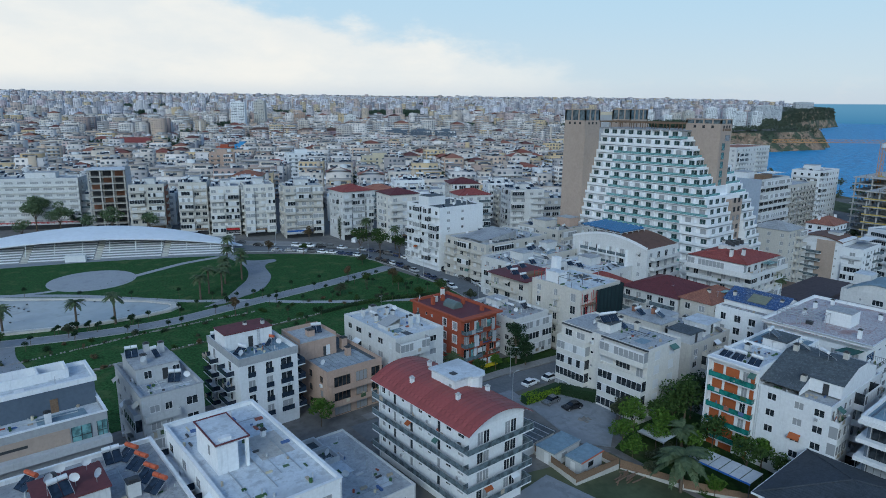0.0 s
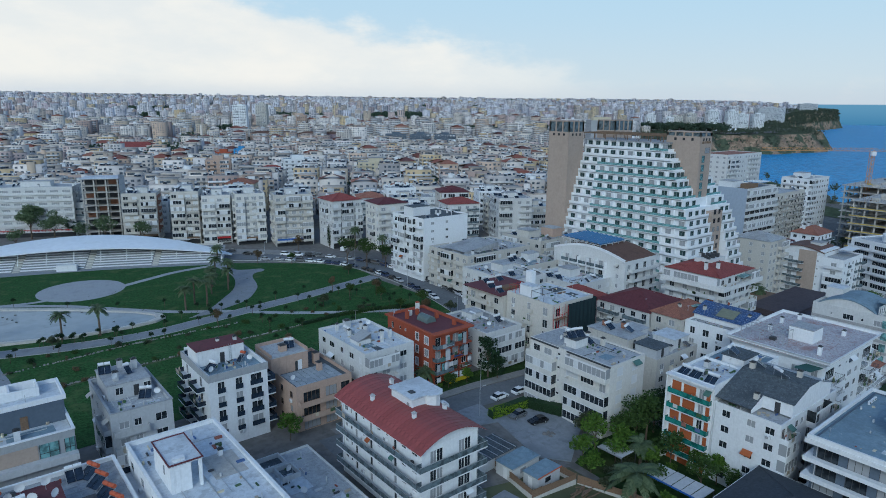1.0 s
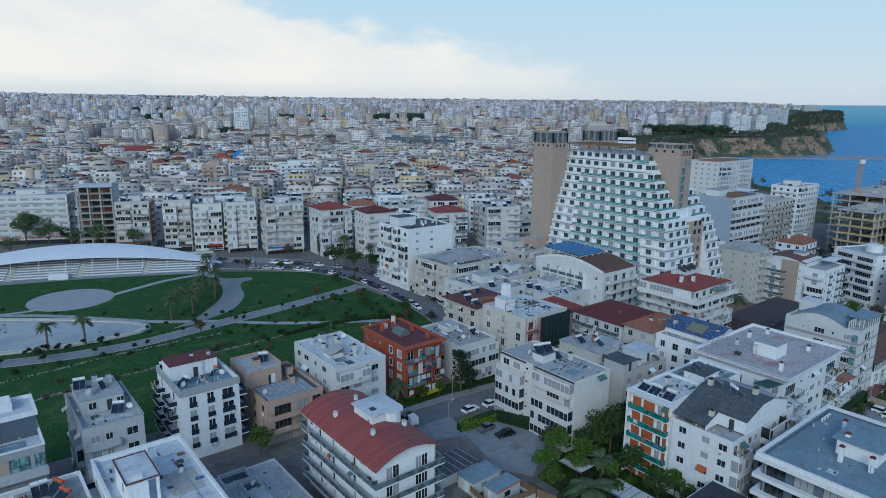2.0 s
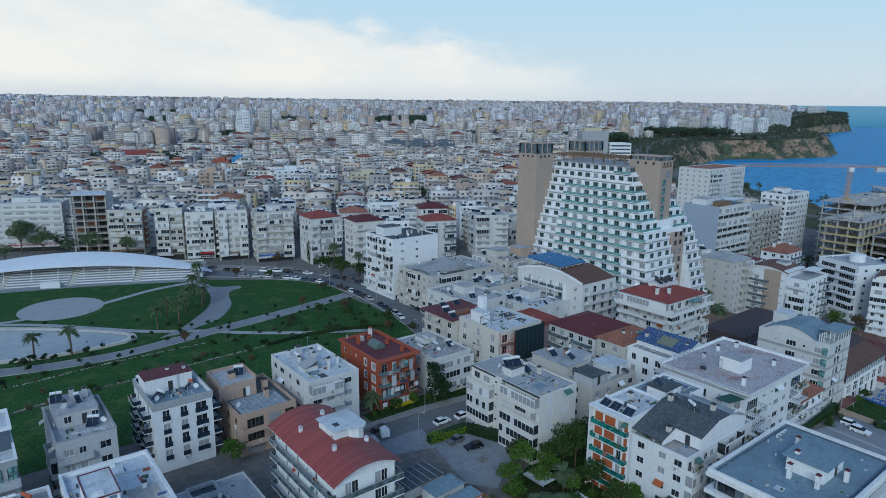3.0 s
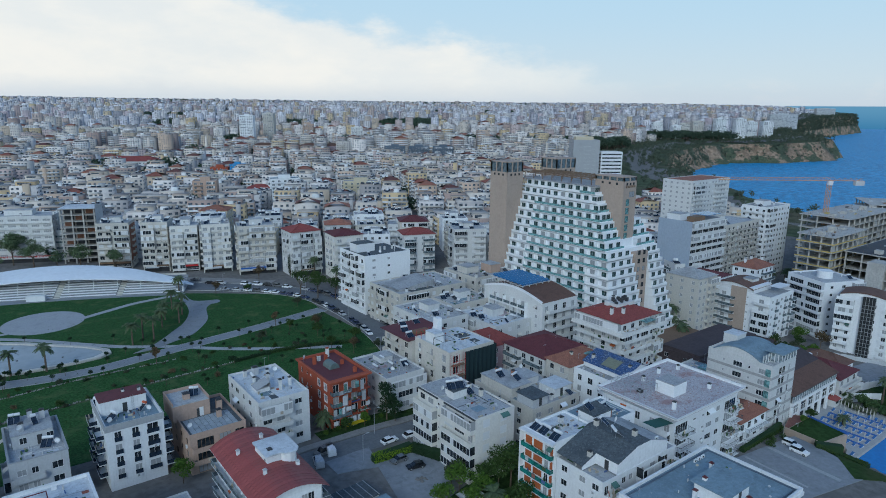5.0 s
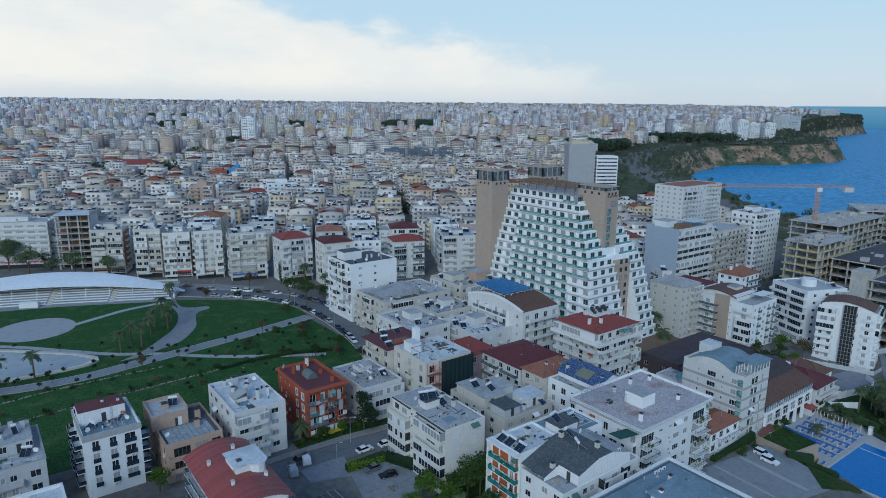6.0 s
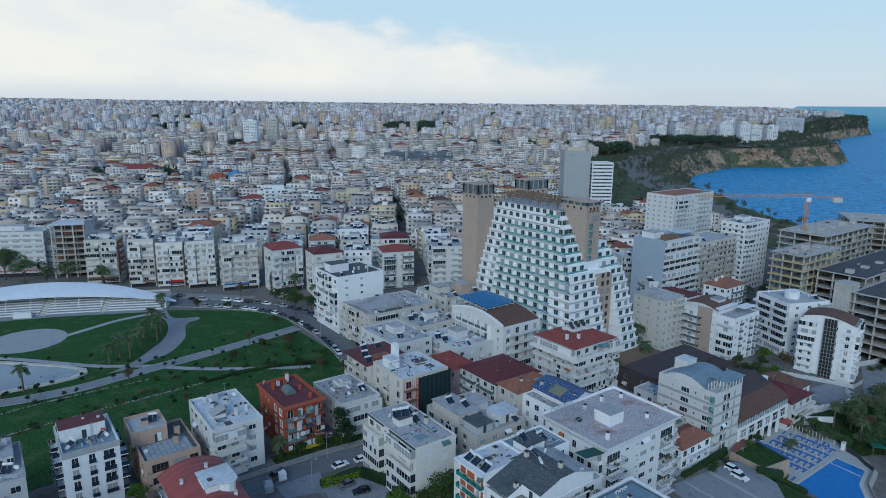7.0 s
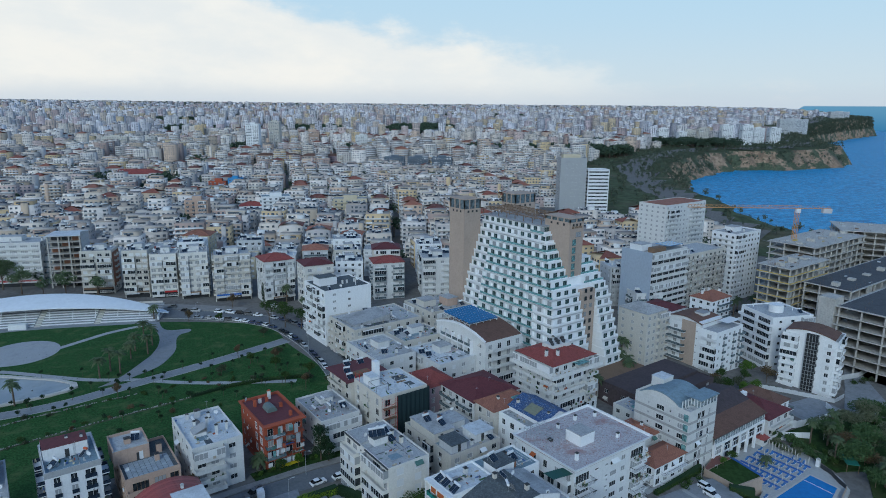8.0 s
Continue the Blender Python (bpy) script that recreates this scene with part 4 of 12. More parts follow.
def roof_box(parent, x0, y0, x1, y1, z0, z1, wall, roof, name="stair_house", door=None, eave=0.2):
    """The small house over a stair, with a thin projecting roof."""
    s = Shape().box(x0, y0, z0, x1, y1, z1 - 0.18)
    ob = part(name, s, M[wall], parent)
    part("roof", Shape().box(x0 - eave, y0 - eave, z1 - 0.18, x1 + eave, y1 + eave, z1), M[roof], ob)
    if door:
        side, a = door
        dm = Shape().box(0, -0.05, 0.02, 0.9, 0.05, 2.05)
        w, d = x1 - x0, y1 - y0
        part("door", dm, M["dframe"], ob, at=Matrix.Translation((x0, y0, z0)) @ face_matrix(side, w, d, a, 0))
    return ob


def chimney(parent, x, y, z, h, mat="white2", r=0.35, hood="dframe"):
    s = Shape().box(x - r, y - r, z, x + r, y + r, z + h)
    ob = part("chimney", s, M[mat], parent)
    c = Shape().box(x - r - 0.08, y - r - 0.08, z + h, x + r + 0.08, y + r + 0.08, z + h + 0.1).box(x - r * 0.6, y - r * 0.6, z + h + 0.1, x + r * 0.6, y + r * 0.6, z + h + 0.3)
    part("cowl", c, M[hood], ob)
    return ob


def hip_roof(parent, w, d, z, rise, mat, over=0.5, name="tile_roof", ridge_along=None):
    """Four tiled slopes with courses, eaves and a ridge."""
    x0, y0, x1, y1 = -over, -over, w + over, d + over
    lx, ly = x1 - x0, y1 - y0
    k = min(lx, ly) / 2
    if (ridge_along or ("x" if lx >= ly else "y")) == "x":
        a, b = (x0 + k, (y0 + y1) / 2), (x1 - k, (y0 + y1) / 2)
        sides = [[(x0, y0), (x1, y0), b, a], [(x1, y1), (x0, y1), a, b], [(x0, y1), (x0, y0), a], [(x1, y0), (x1, y1), b]]
    else:
        a, b = ((x0 + x1) / 2, y0 + k), ((x0 + x1) / 2, y1 - k)
        sides = [[(x0, y1), (x0, y0), a, b], [(x1, y0), (x1, y1), b, a], [(x0, y0), (x1, y0), a], [(x1, y1), (x0, y1), b]]
    s = Shape()
    courses = max(4, int(k / 0.45))
    for q in sides:
        p0, p1 = Vector((*q[0], z)), Vector((*q[1], z))
        t1 = Vector((*q[2], z + rise))
        t0 = Vector((*q[3], z + rise)) if len(q) == 4 else t1
        for c in range(courses):
            f0, f1 = c / courses, (c + 1) / courses
            lift = Vector((0, 0, 0.06))
            a0, a1 = p0.lerp(t0, f0) + lift, p1.lerp(t1, f0) + lift
            b0, b1 = p0.lerp(t0, f1), p1.lerp(t1, f1)
            s.face([a0, a1, b1, b0])
            s.face([a0 - lift, a1 - lift, a1, a0])
    s.face([(x0, y1, z - 0.02), (x1, y1, z - 0.02), (x1, y0, z - 0.02), (x0, y0, z - 0.02)])
    ob = part(name, s, M[mat], parent)
    r = Shape().tube((*a, z + rise + 0.05), (*b, z + rise + 0.05), 0.14, n=6) if a != b else Shape()
    for c, e in (((x0, y0), a), ((x0, y1), a if abs(a[0] - x0) <= abs(b[0] - x0) and abs(a[1] - y1) <= abs(b[1] - y1) + 1e-6 else b),
                 ((x1, y0), b if abs(b[0] - x1) < abs(a[0] - x1) or abs(b[1] - y0) < abs(a[1] - y0) else a), ((x1, y1), b)):
        r.tube((*c, z + 0.06), (*e, z + rise + 0.06), 0.12, n=6)
    part("ridge", r, M[mat], ob)
    return ob


# ------------------------------------------------------------------ small roof things
def cols(n, w, h, sill, kind="w", lo=0.0, hi=1.0):
    return [(lo + (hi - lo) * (i + 0.5) / n, w, h, sill, kind) for i in range(n)]


PROTO = {}


def solar_heater(x, y, z, rz, tank="tank", two=True):
    """A water heater: lying tank, two sloping collectors, a steel stand."""
    key = ("heater", tank, two)
    if key in PROTO:
        return copy_thing(PROTO[key], pose(x, y, z, 0, 0, rz))
    name = {"tank": "white solar water heater with dark collectors on a flat roof", "orange": "solar water heater with orange tank and dark collectors"}[tank]
    ob = thing("solar_water_heater", pose(x, y, z, 0, 0, rz), name, "water heater", "roof water heaters")
    n = 2 if two else 1
    for i in range(n):
        x0 = (i - n / 2) * 1.05
        part("tank", Shape().tube((x0 + 0.03, 0.75, 1.55), (x0 + 1.0, 0.75, 1.55), 0.29, n=12), M[tank], ob)
        s = Shape()
        s.face([(x0 + 0.05, -0.9, 0.25), (x0 + 1.0, -0.9, 0.25), (x0 + 1.0, 0.6, 1.2), (x0 + 0.05, 0.6, 1.2)])
        s.face([(x0 + 0.05, 0.6, 1.12), (x0 + 1.0, 0.6, 1.12), (x0 + 1.0, -0.9, 0.17), (x0 + 0.05, -0.9, 0.17)])
        s.face([(x0 + 0.05, -0.9, 0.17), (x0 + 1.0, -0.9, 0.17), (x0 + 1.0, -0.9, 0.25), (x0 + 0.05, -0.9, 0.25)])
        part("collector", s, M["panel"], ob)
    st = Shape()
    w = n * 0.52
    for sx in (-w, w):
        st.tube((sx, 0.75, 0), (sx, 0.75, 1.3), 0.03, n=5).tube((sx, -0.9, 0), (sx, -0.9, 0.22), 0.03, n=5).tube((sx, 0.75, 1.3), (sx, -0.9, 0.2), 0.03, n=5)
    st.tube((-w, 0.75, 1.25), (w, 0.75, 1.25), 0.03, n=5)
    part("stand", st, M["steel"], ob)
    PROTO[key] = ob
    return ob


def dish(x, y, z, rz, r=0.55):
    key = "dish"
    if key in PROTO:
        return copy_thing(PROTO[key], pose(x, y, z, 0, 0, rz))
    ob = thing("satellite_dish", pose(x, y, z, 0, 0, rz), "pale grey satellite dish on a short roof mast", "satellite dish", "satellite dishes")
    part("mast", Shape().tube((0, 0, 0), (0, 0, 1.1), 0.035, n=6), M["steel"], ob)
    s = Shape()
    n, rings = 16, 3
    for k in range(rings + 1):
        rr = r * k / rings
        for i in range(n):
            a = i * math.tau / n
            s.v.append((rr * math.cos(a), -0.12 - 0.25 * (rr / r) ** 2 * 0.5, 1.25 + rr * math.sin(a)))
    for k in range(rings):
        for i in range(n):
            j = (i + 1) % n
            s.f.append((k * n + i, k * n + j, (k + 1) * n + j, (k + 1) * n + i))
            s.m.append(0)
    part("reflector", s, M["tank"], ob)
    part("feed_arm", Shape().tube((0, -0.2, 0.75), (0, -0.75, 1.2), 0.02, n=5), M["steel"], ob)
    PROTO[key] = ob
    return ob


def ac_unit(x, y, z, rz):
    key = "ac"
    if key in PROTO:
        return copy_thing(PROTO[key], pose(x, y, z, 0, 0, rz))
    ob = thing("air_conditioner", pose(x, y, z, 0, 0, rz), "white outdoor air conditioner unit with round grille", "air conditioner", "air conditioners")
    part("case", Shape().box(-0.4, -0.15, 0, 0.4, 0.15, 0.6), M["tank"], ob)
    part("grille", Shape().tube((-0.1, -0.15, 0.3), (-0.1, -0.18, 0.3), 0.22, n=12), M["dframe"], ob)
    PROTO[key] = ob
    return ob


def on_roof(b, fn, px, py, rz=0.0, dz=0.0, *a):
    """Stand a thing on a building's flat roof, in the building's axes."""
    m = b.matrix_basis @ Matrix.Translation((px, py, b["zroof"] + dz))
    t = m.translation
    return fn(t.x, t.y, t.z, rz + math.degrees(m.to_euler().z), *a)


def clutter(b, w, d, n, seed, heaters=True, avoid=()):
    rnd = random.Random(seed)
    done = list(avoid)
    tries = 0
    while n and tries < 80:
        tries += 1
        x, y = rnd.uniform(1.2, w - 1.2), rnd.uniform(1.4, d - 1.4)
        if any(x0 - 1.3 < x < x1 + 1.3 and y0 - 1.3 < y < y1 + 1.3 for x0, y0, x1, y1 in done):
            continue
        n -= 1
        done.append((x - 1, y - 1, x + 1, y + 1))
        k = rnd.random()
        if k < 0.6 and heaters:
            on_roof(b, solar_heater, x, y, rnd.choice((0, 0, 20, -15, 90)), 0, "tank", rnd.random() < 0.7)
        elif k < 0.8:
            on_roof(b, dish, x, y, rnd.uniform(-60, 60))
        else:
            chimney(b, x, y, b["zroof"], rnd.uniform(1.0, 1.7))


# ------------------------------------------------------------------ the near blocks
def grey_block():
    b = building("grey_block", "grey rendered block with roof terrace beside the park", 22.5, 102.3, 9.8, 17.2, 13.0, "lgrey", roof="roofgrey", parapet=0.8, cap="grey", faces={
        "S": dict(win=[(0.2, 1.6, 1.3, 0.9, "w"), (0.42, 1.2, 1.3, 0.9, "w"), (0.8, 1.9, 1.5, 0.7, "w")], balc=[(0.02, 0.58, 0.9, "solid")]),
        "W": dict(win=cols(4, 1.3, 1.3, 0.9), balc=[(0.55, 0.95, 1.1, "solid")]), "E": dict(win=cols(3, 1.2, 1.3, 0.9))})
    z = b["zroof"]
    p = roof_box(b, 1.2, 7.2, 8.2, 16.2, z, z + 2.9, "lgrey", "roofgrey", "penthouse", ("S", 4.2), 0.15)
    for a in (1.2, 5.8):
        fm, pm = window_mesh(1.3, 1.4, "w", "frame", "glass")
        wo = part("window", fm, None, p, at=pose(1.2 + a, 7.02, z + 0.8))
        part("pane", pm, None, wo)
    for x, y, h in ((3.0, 9.0, 1.6), (7.0, 13.0, 1.8), (5.0, 15.0, 1.4)):
        chimney(b, x, y, z + 2.9, h, "lgrey", 0.45)
    on_roof(b, solar_heater, 2.2, 13.5, -10, 2.9)
    on_roof(b, solar_heater, 6.8, 5.4, -25)
    on_roof(b, solar_heater, 5.5, 11.0, 10, 2.9, "tank", False)
    on_roof(b, dish, 2.6, 8.2, 20, 2.9)
    on_roof(b, dish, 8.6, 4.4, -30)
    on_roof(b, ac_unit, 0.9, 9.0, -90)


def white_block():
    b = building("white_block", "white block with grey roof fascia and dark glass balconies", 39.2, 104.0, 11.2, 15.6, 14.7, "white", roof="roofblue", parapet=0.9, fh=2.8, faces={
        "S": dict(win=[(0.2, 1.35, 2.0, 0.2, "d"), (0.5, 1.35, 2.0, 0.2, "?"), (0.8, 2.2, 2.0, 0.2, "d")],
                  balc=[(0.135, 0.265, 0.18, "smoke"), (0.435, 0.565, 0.18, "smoke"), (0.69, 0.91, 0.18, "smoke")]),
        "W": dict(win=[(0.2, 1.4, 2.0, 0.15, "d"), (0.7, 1.4, 2.0, 0.15, "d")], balc=[(0.06, 0.34, 1.5, "smoke"), (0.55, 0.84, 1.5, "smoke")]),
        "E": dict(win=[(0.12, 1.6, 2.0, 0.15, "d"), (0.6, 1.4, 2.0, 0.15, "d")], balc=[(0.0, 0.26, 1.6, "smoke"), (0.46, 0.76, 1.5, "smoke")])})
    z, h = b["zroof"], b["h"]
    f = Shape()
    for x0, y0, x1, y1 in ((-0.15, -0.15, 11.35, 0.05), (-0.15, 0.05, 0.05, 15.6), (11.15, 0.05, 11.35, 15.6)):
        f.box(x0, y0, h - 1.35, x1, y1, h + 0.05)
    part("fascia", f, M["grey"], b)
    p = roof_box(b, 0.4, 7.2, 9.6, 12.6, z, z + 3.3, "white", "maroon", "stair_house", ("S", 4.4), 0.12)
    lad = Shape()
    for x in (6.6, 7.0):
        lad.tube((x, 7.1, z), (x, 7.1, z + 3.5), 0.03, n=5)
    for k in range(9):
        lad.tube((6.6, 7.1, z + 0.3 + k * 0.33), (7.0, 7.1, z + 0.3 + k * 0.33), 0.02, n=4)
    part("ladder", lad, M["steel"], b)
    for x, y in ((1.2, 13.8), (3.9, 13.9), (6.6, 13.9)):
        on_roof(b, solar_heater, x, y, -12)
    on_roof(b, solar_heater, 8.3, 5.6, -60, 0, "orange", False)
    on_roof(b, solar_heater, 2.0, 4.4, -70)
    on_roof(b, dish, 9.4, 3.8, -40)
    on_roof(b, dish, 1.2, 2.4, 20)
    chimney(b, 8.6, 9.2, z + 3.3, 0.7, "lgrey", 0.3)
    chimney(b, 5.6, 10.5, z + 3.3, 0.5, "white2", 0.3)


def beige_block():
    b = building("beige_block", "salmon-beige block with tiled roof terrace and planted balconies", 54.4, 100.3, 12.4, 17.4, 9.5, "beige", roof="rooffelt", parapet=0.7, fh=2.9, enclose=0.12, sash="timber", faces={
        "S": dict(win=[(0.27, 3.6, 2.1, 0.2, "d"), (0.62, 2.6, 2.1, 0.2, "d"), (0.88, 2.0, 1.9, 0.4, "w")], balc=[(0.02, 0.98, 1.5, "solid")]),
        "W": dict(win=cols(4, 1.2, 1.4, 0.9))})
    z = b["zroof"]
    up = roof_box(b, -0.8, 9.2, 7.4, 17.2, z, z + 3.9, "beige", "roofgrey", "upper_storey", ("S", 5.2), 0.0)
    par = Shape()
    for x0, y0, x1, y1 in ((-0.8, 9.2, -0.6, 17.2), (-0.6, 17.0, 7.4, 17.2), (7.2, 9.2, 7.4, 17.0)):
        par.box(x0, y0, z + 3.9, x1, y1, z + 4.6)
    part("parapet", par, M["beige"], up)
    part("door", Shape().box(5.0, 9.1, z + 0.1, 5.9, 9.2, z + 2.2), M["frame"], up)
    # loose pale slabs on the terrace
    rnd = random.Random(2)
    slab = Shape().box(0, 0, 0, 1.05, 1.05, 0.04).mesh("paving_slab", paint("terrace_slab", (0.33, 0.37, 0.40), 0.85, 0.12, 3.0, 0.3, vary=0.15))
    for i in range(9):
        for j in range(7):
            part("paving_slab", slab, None, b, at=pose(1.0 + i * 1.14, 0.9 + j * 1.14, z + 0.01 + rnd.uniform(0, 0.02)))
    chimney(b, 8.5, 6.5, z, 1.8, "beige", 0.5)
    chimney(b, 9.8, 10.5, z, 2.4, "beige", 0.6)
    chimney(b, 3.0, 12.0, z + 3.9, 1.3, "beige", 0.7)
    on_roof(b, solar_heater, 5.0, 13.0, -20, 3.9)
    on_roof(b, dish, 1.2, 4.0, 10)
    return b


def pale_block():
    b = building("pale_block", "off-white weathered block with patched balconies and pale roof", 69.6, 99.4, 12.4, 20.0, 13.0, "white2", roof="roofwhite", parapet=0.5, fh=2.9, faces={
        "W": dict(win=[(0.12, 1.6, 1.3, 0.9, "w"), (0.3, 2.2, 1.3, 0.9, "w"), (0.52, 1.2, 1.3, 0.9, "w"), (0.72, 1.8, 1.3, 0.9, "w"), (0.9, 1.0, 1.3, 0.9, "s")]),
        "S": dict(win=[(0.16, 2.2, 1.5, 0.7, "?"), (0.42, 2.0, 1.5, 0.7, "w"), (0.78, 1.8, 1.3, 0.9, "w")], balc=[(0.0, 0.6, 1.8, "solid")])})
    z, h = b["zroof"], b["h"]
    s = Shape()
    s.prism([(2.0, 6.0), (5.2, 6.0), (5.2, 9.4), (2.0, 9.4)], z, z + 0.9)
    part("skylight_curb", s, M["white2"], b)
    s = Shape()
    s.face([(1.9, 5.9, z + 0.9), (5.3, 5.9, z + 2.2), (5.3, 9.5, z + 2.2), (1.9, 9.5, z + 0.9)])
    s.face([(1.9, 9.5, z + 0.8), (5.3, 9.5, z + 2.1), (5.3, 5.9, z + 2.1), (1.9, 5.9, z + 0.8)])
    s.face([(5.3, 5.9, z + 0.1), (5.3, 9.5, z + 0.1), (5.3, 9.5, z + 2.2), (5.3, 5.9, z + 2.2)])
    part("skylight", s, M["grey"], b)
    for x, y, hh in ((7.4, 5.0, 2.6), (6.6, 10.6, 2.4), (10.4, 6.4, 2.0), (4.0, 13.0, 1.2), (8.2, 15.0, 1.6)):
        chimney(b, x, y, z, hh, "white2", 0.32)
    clutter(b, 12.4, 20, 3, 4, avoid=[(0, 0, 12, 12)])
    chimney(b, 6.0, 17.5, z, 1.9, "lgrey", 0.7)
    on_roof(b, dish, 9.6, 17.0, 30)


def red_block():
    b = building("red_block", "brick-red rendered block with white window frames and maroon roof", 88.0, 100.6, 10.8, 17.8, 13.0, "redwall", roof="maroon", parapet=0.35, fh=3.05, faces={
        "W": dict(win=[(0.12, 0.9, 1.5, 0.7, "w"), (0.3, 0.7, 0.7, 1.3, "n"), (0.42, 0.7, 0.7, 1.3, "n"), (0.68, 1.1, 1.7, 0.6, "w"), (0.88, 1.4, 1.7, 0.6, "w")]),
        "S": dict(win=[(0.16, 1.6, 2.1, 0.15, "d"), (0.42, 1.2, 2.1, 0.15, "s"), (0.64, 1.8, 2.1, 0.15, "d"), (0.88, 1.4, 1.6, 0.5, "w")], balc=[(0.01, 0.49, 1.6, "glass"), (0.51, 0.99, 1.6, "bars")])})
    z, h = b["zroof"], b["h"]
    c = Shape()
    e = 0.55
    for x0, y0, x1, y1 in ((-e, -e - 0.9, 10.8 + e, 0.1), (-e, 17.7, 10.8 + e, 17.8 + e), (-e, 0.1, 0.1, 17.7), (10.7, 0.1, 10.8 + e, 17.7)):
        c.box(x0, y0, h - 0.25, x1, y1, h + 0.12)
    part("cornice", c, M["redwall"], b)
    v = Shape()
    n = 10
    for i in range(n):
        a0, a1 = math.pi * i / n, math.pi * (i + 1) / n
        p = lambda a, y: (5.2 - 1.4 * math.cos(a), y, z + 1.5 * math.sin(a))
        v.face([p(a0, 7.0), p(a1, 7.0), p(a1, 11.0), p(a0, 11.0)][::-1])
    v.face([(5.2 - 1.4 * math.cos(math.pi * i / n), 7.0, z + 1.5 * math.sin(math.pi * i / n)) for i in range(n + 1)])
    part("rooflight", v, paint("green_grey_polycarbonate", (0.12, 0.16, 0.155), 0.4, 0.1, 2.0, 0.1), b)
    for x, y, hh, m in ((2.4, 13.0, 1.7, "redwall"), (4.4, 14.5, 1.5, "white2"), (6.2, 14.0, 1.2, "redwall"), (7.6, 15.8, 2.4, "white2"), (8.4, 9.0, 1.0, "redwall"), (8.6, 2.6, 1.1, "redwall")):
        chimney(b, x, y, z, hh, m, 0.38, "redwall")
    on_roof(b, dish, 0.9, 16.6, 40)
    for k in range(3):
        awn = Shape().box(0, 0, 0, 2.4, 1.1, 0.06)
        part("awning", awn, M["bluepaint" if k == 1 else "lgrey"], b, at=pose(2.6 + k * 2.6, -1.75, h - 3.2 - 3.05 * k, -18, 0, 0))
    # makeshift screens, blinds and cloths between the balcony floors
    rnd = random.Random(61)
    for k in range(4):
        zf = z - 0.2 - 3.05 * (k + 1)
        xx = 0.2
        while xx < 10.2:
            ww = rnd.uniform(0.7, 1.8)
            if rnd.random() < 0.55:
                lo, hi = rnd.choice(((0.0, 1.0), (0.9, 2.6), (0.0, 2.6), (1.4, 2.5)))
                part("balcony_screen", Shape().box(xx, -1.62, zf + lo, min(xx + ww, 10.7), -1.57, zf + hi), M[rnd.choice(("lgrey", "white2", "aqua", "railglass", "wblind", "tarp0", "redwall", "grey"))], b)
            xx += ww + rnd.uniform(0.1, 0.5)
    part("yellow_banner", Shape().box(3.4, -2.1, 1.0, 9.6, -2.0, 1.9), paint("yellow_canvas", (0.55, 0.42, 0.02), 0.8, 0.1, 2.0, 0.1), b)
    # white surrounds of the side windows
    for zf in (h - 3.3, h - 6.35, h - 9.4):
        for c, ww, hh, sill in ((0.68, 1.1, 1.7, 0.6), (0.88, 1.4, 1.7, 0.6)):
            a0, z0 = c * 17.8 - ww / 2, zf + sill - 0.35
            sr = Shape().box(-0.18, -0.05, -0.18, ww + 0.18, 0.0, 0.0).box(-0.18, -0.05, hh, ww + 0.18, 0.0, hh + 0.18).box(-0.18, -0.05, 0, 0, 0.0, hh).box(ww, -0.05, 0, ww + 0.18, 0.0, hh)
            part("window_surround", sr, M["frame"], b, at=face_matrix("W", 10.8, 17.8, a0, z0))


def low_block():
    b = building("low_block", "cream block with solid balconies beside the side street", 104.2, 100.2, 12.2, 17.8, 9.6, "white2", roof="roofgrey", parapet=0.5, fh=2.9, enclose=0.6, faces={
        "S": dict(win=[(0.2, 1.6, 2.0, 0.2, "d"), (0.5, 2.2, 1.4, 0.8, "w"), (0.8, 1.8, 1.4, 0.8, "w")], balc=[(0.04, 0.98, 1.5, "solid")]),
        "W": dict(win=cols(4, 1.3, 1.3, 0.9))})
    clutter(b, 12.2, 17.8, 6, 7)
    z = b["zroof"]
    roof_box(b, 5, 11, 9, 15, z, z + 1.6, "white2", "roofgrey")


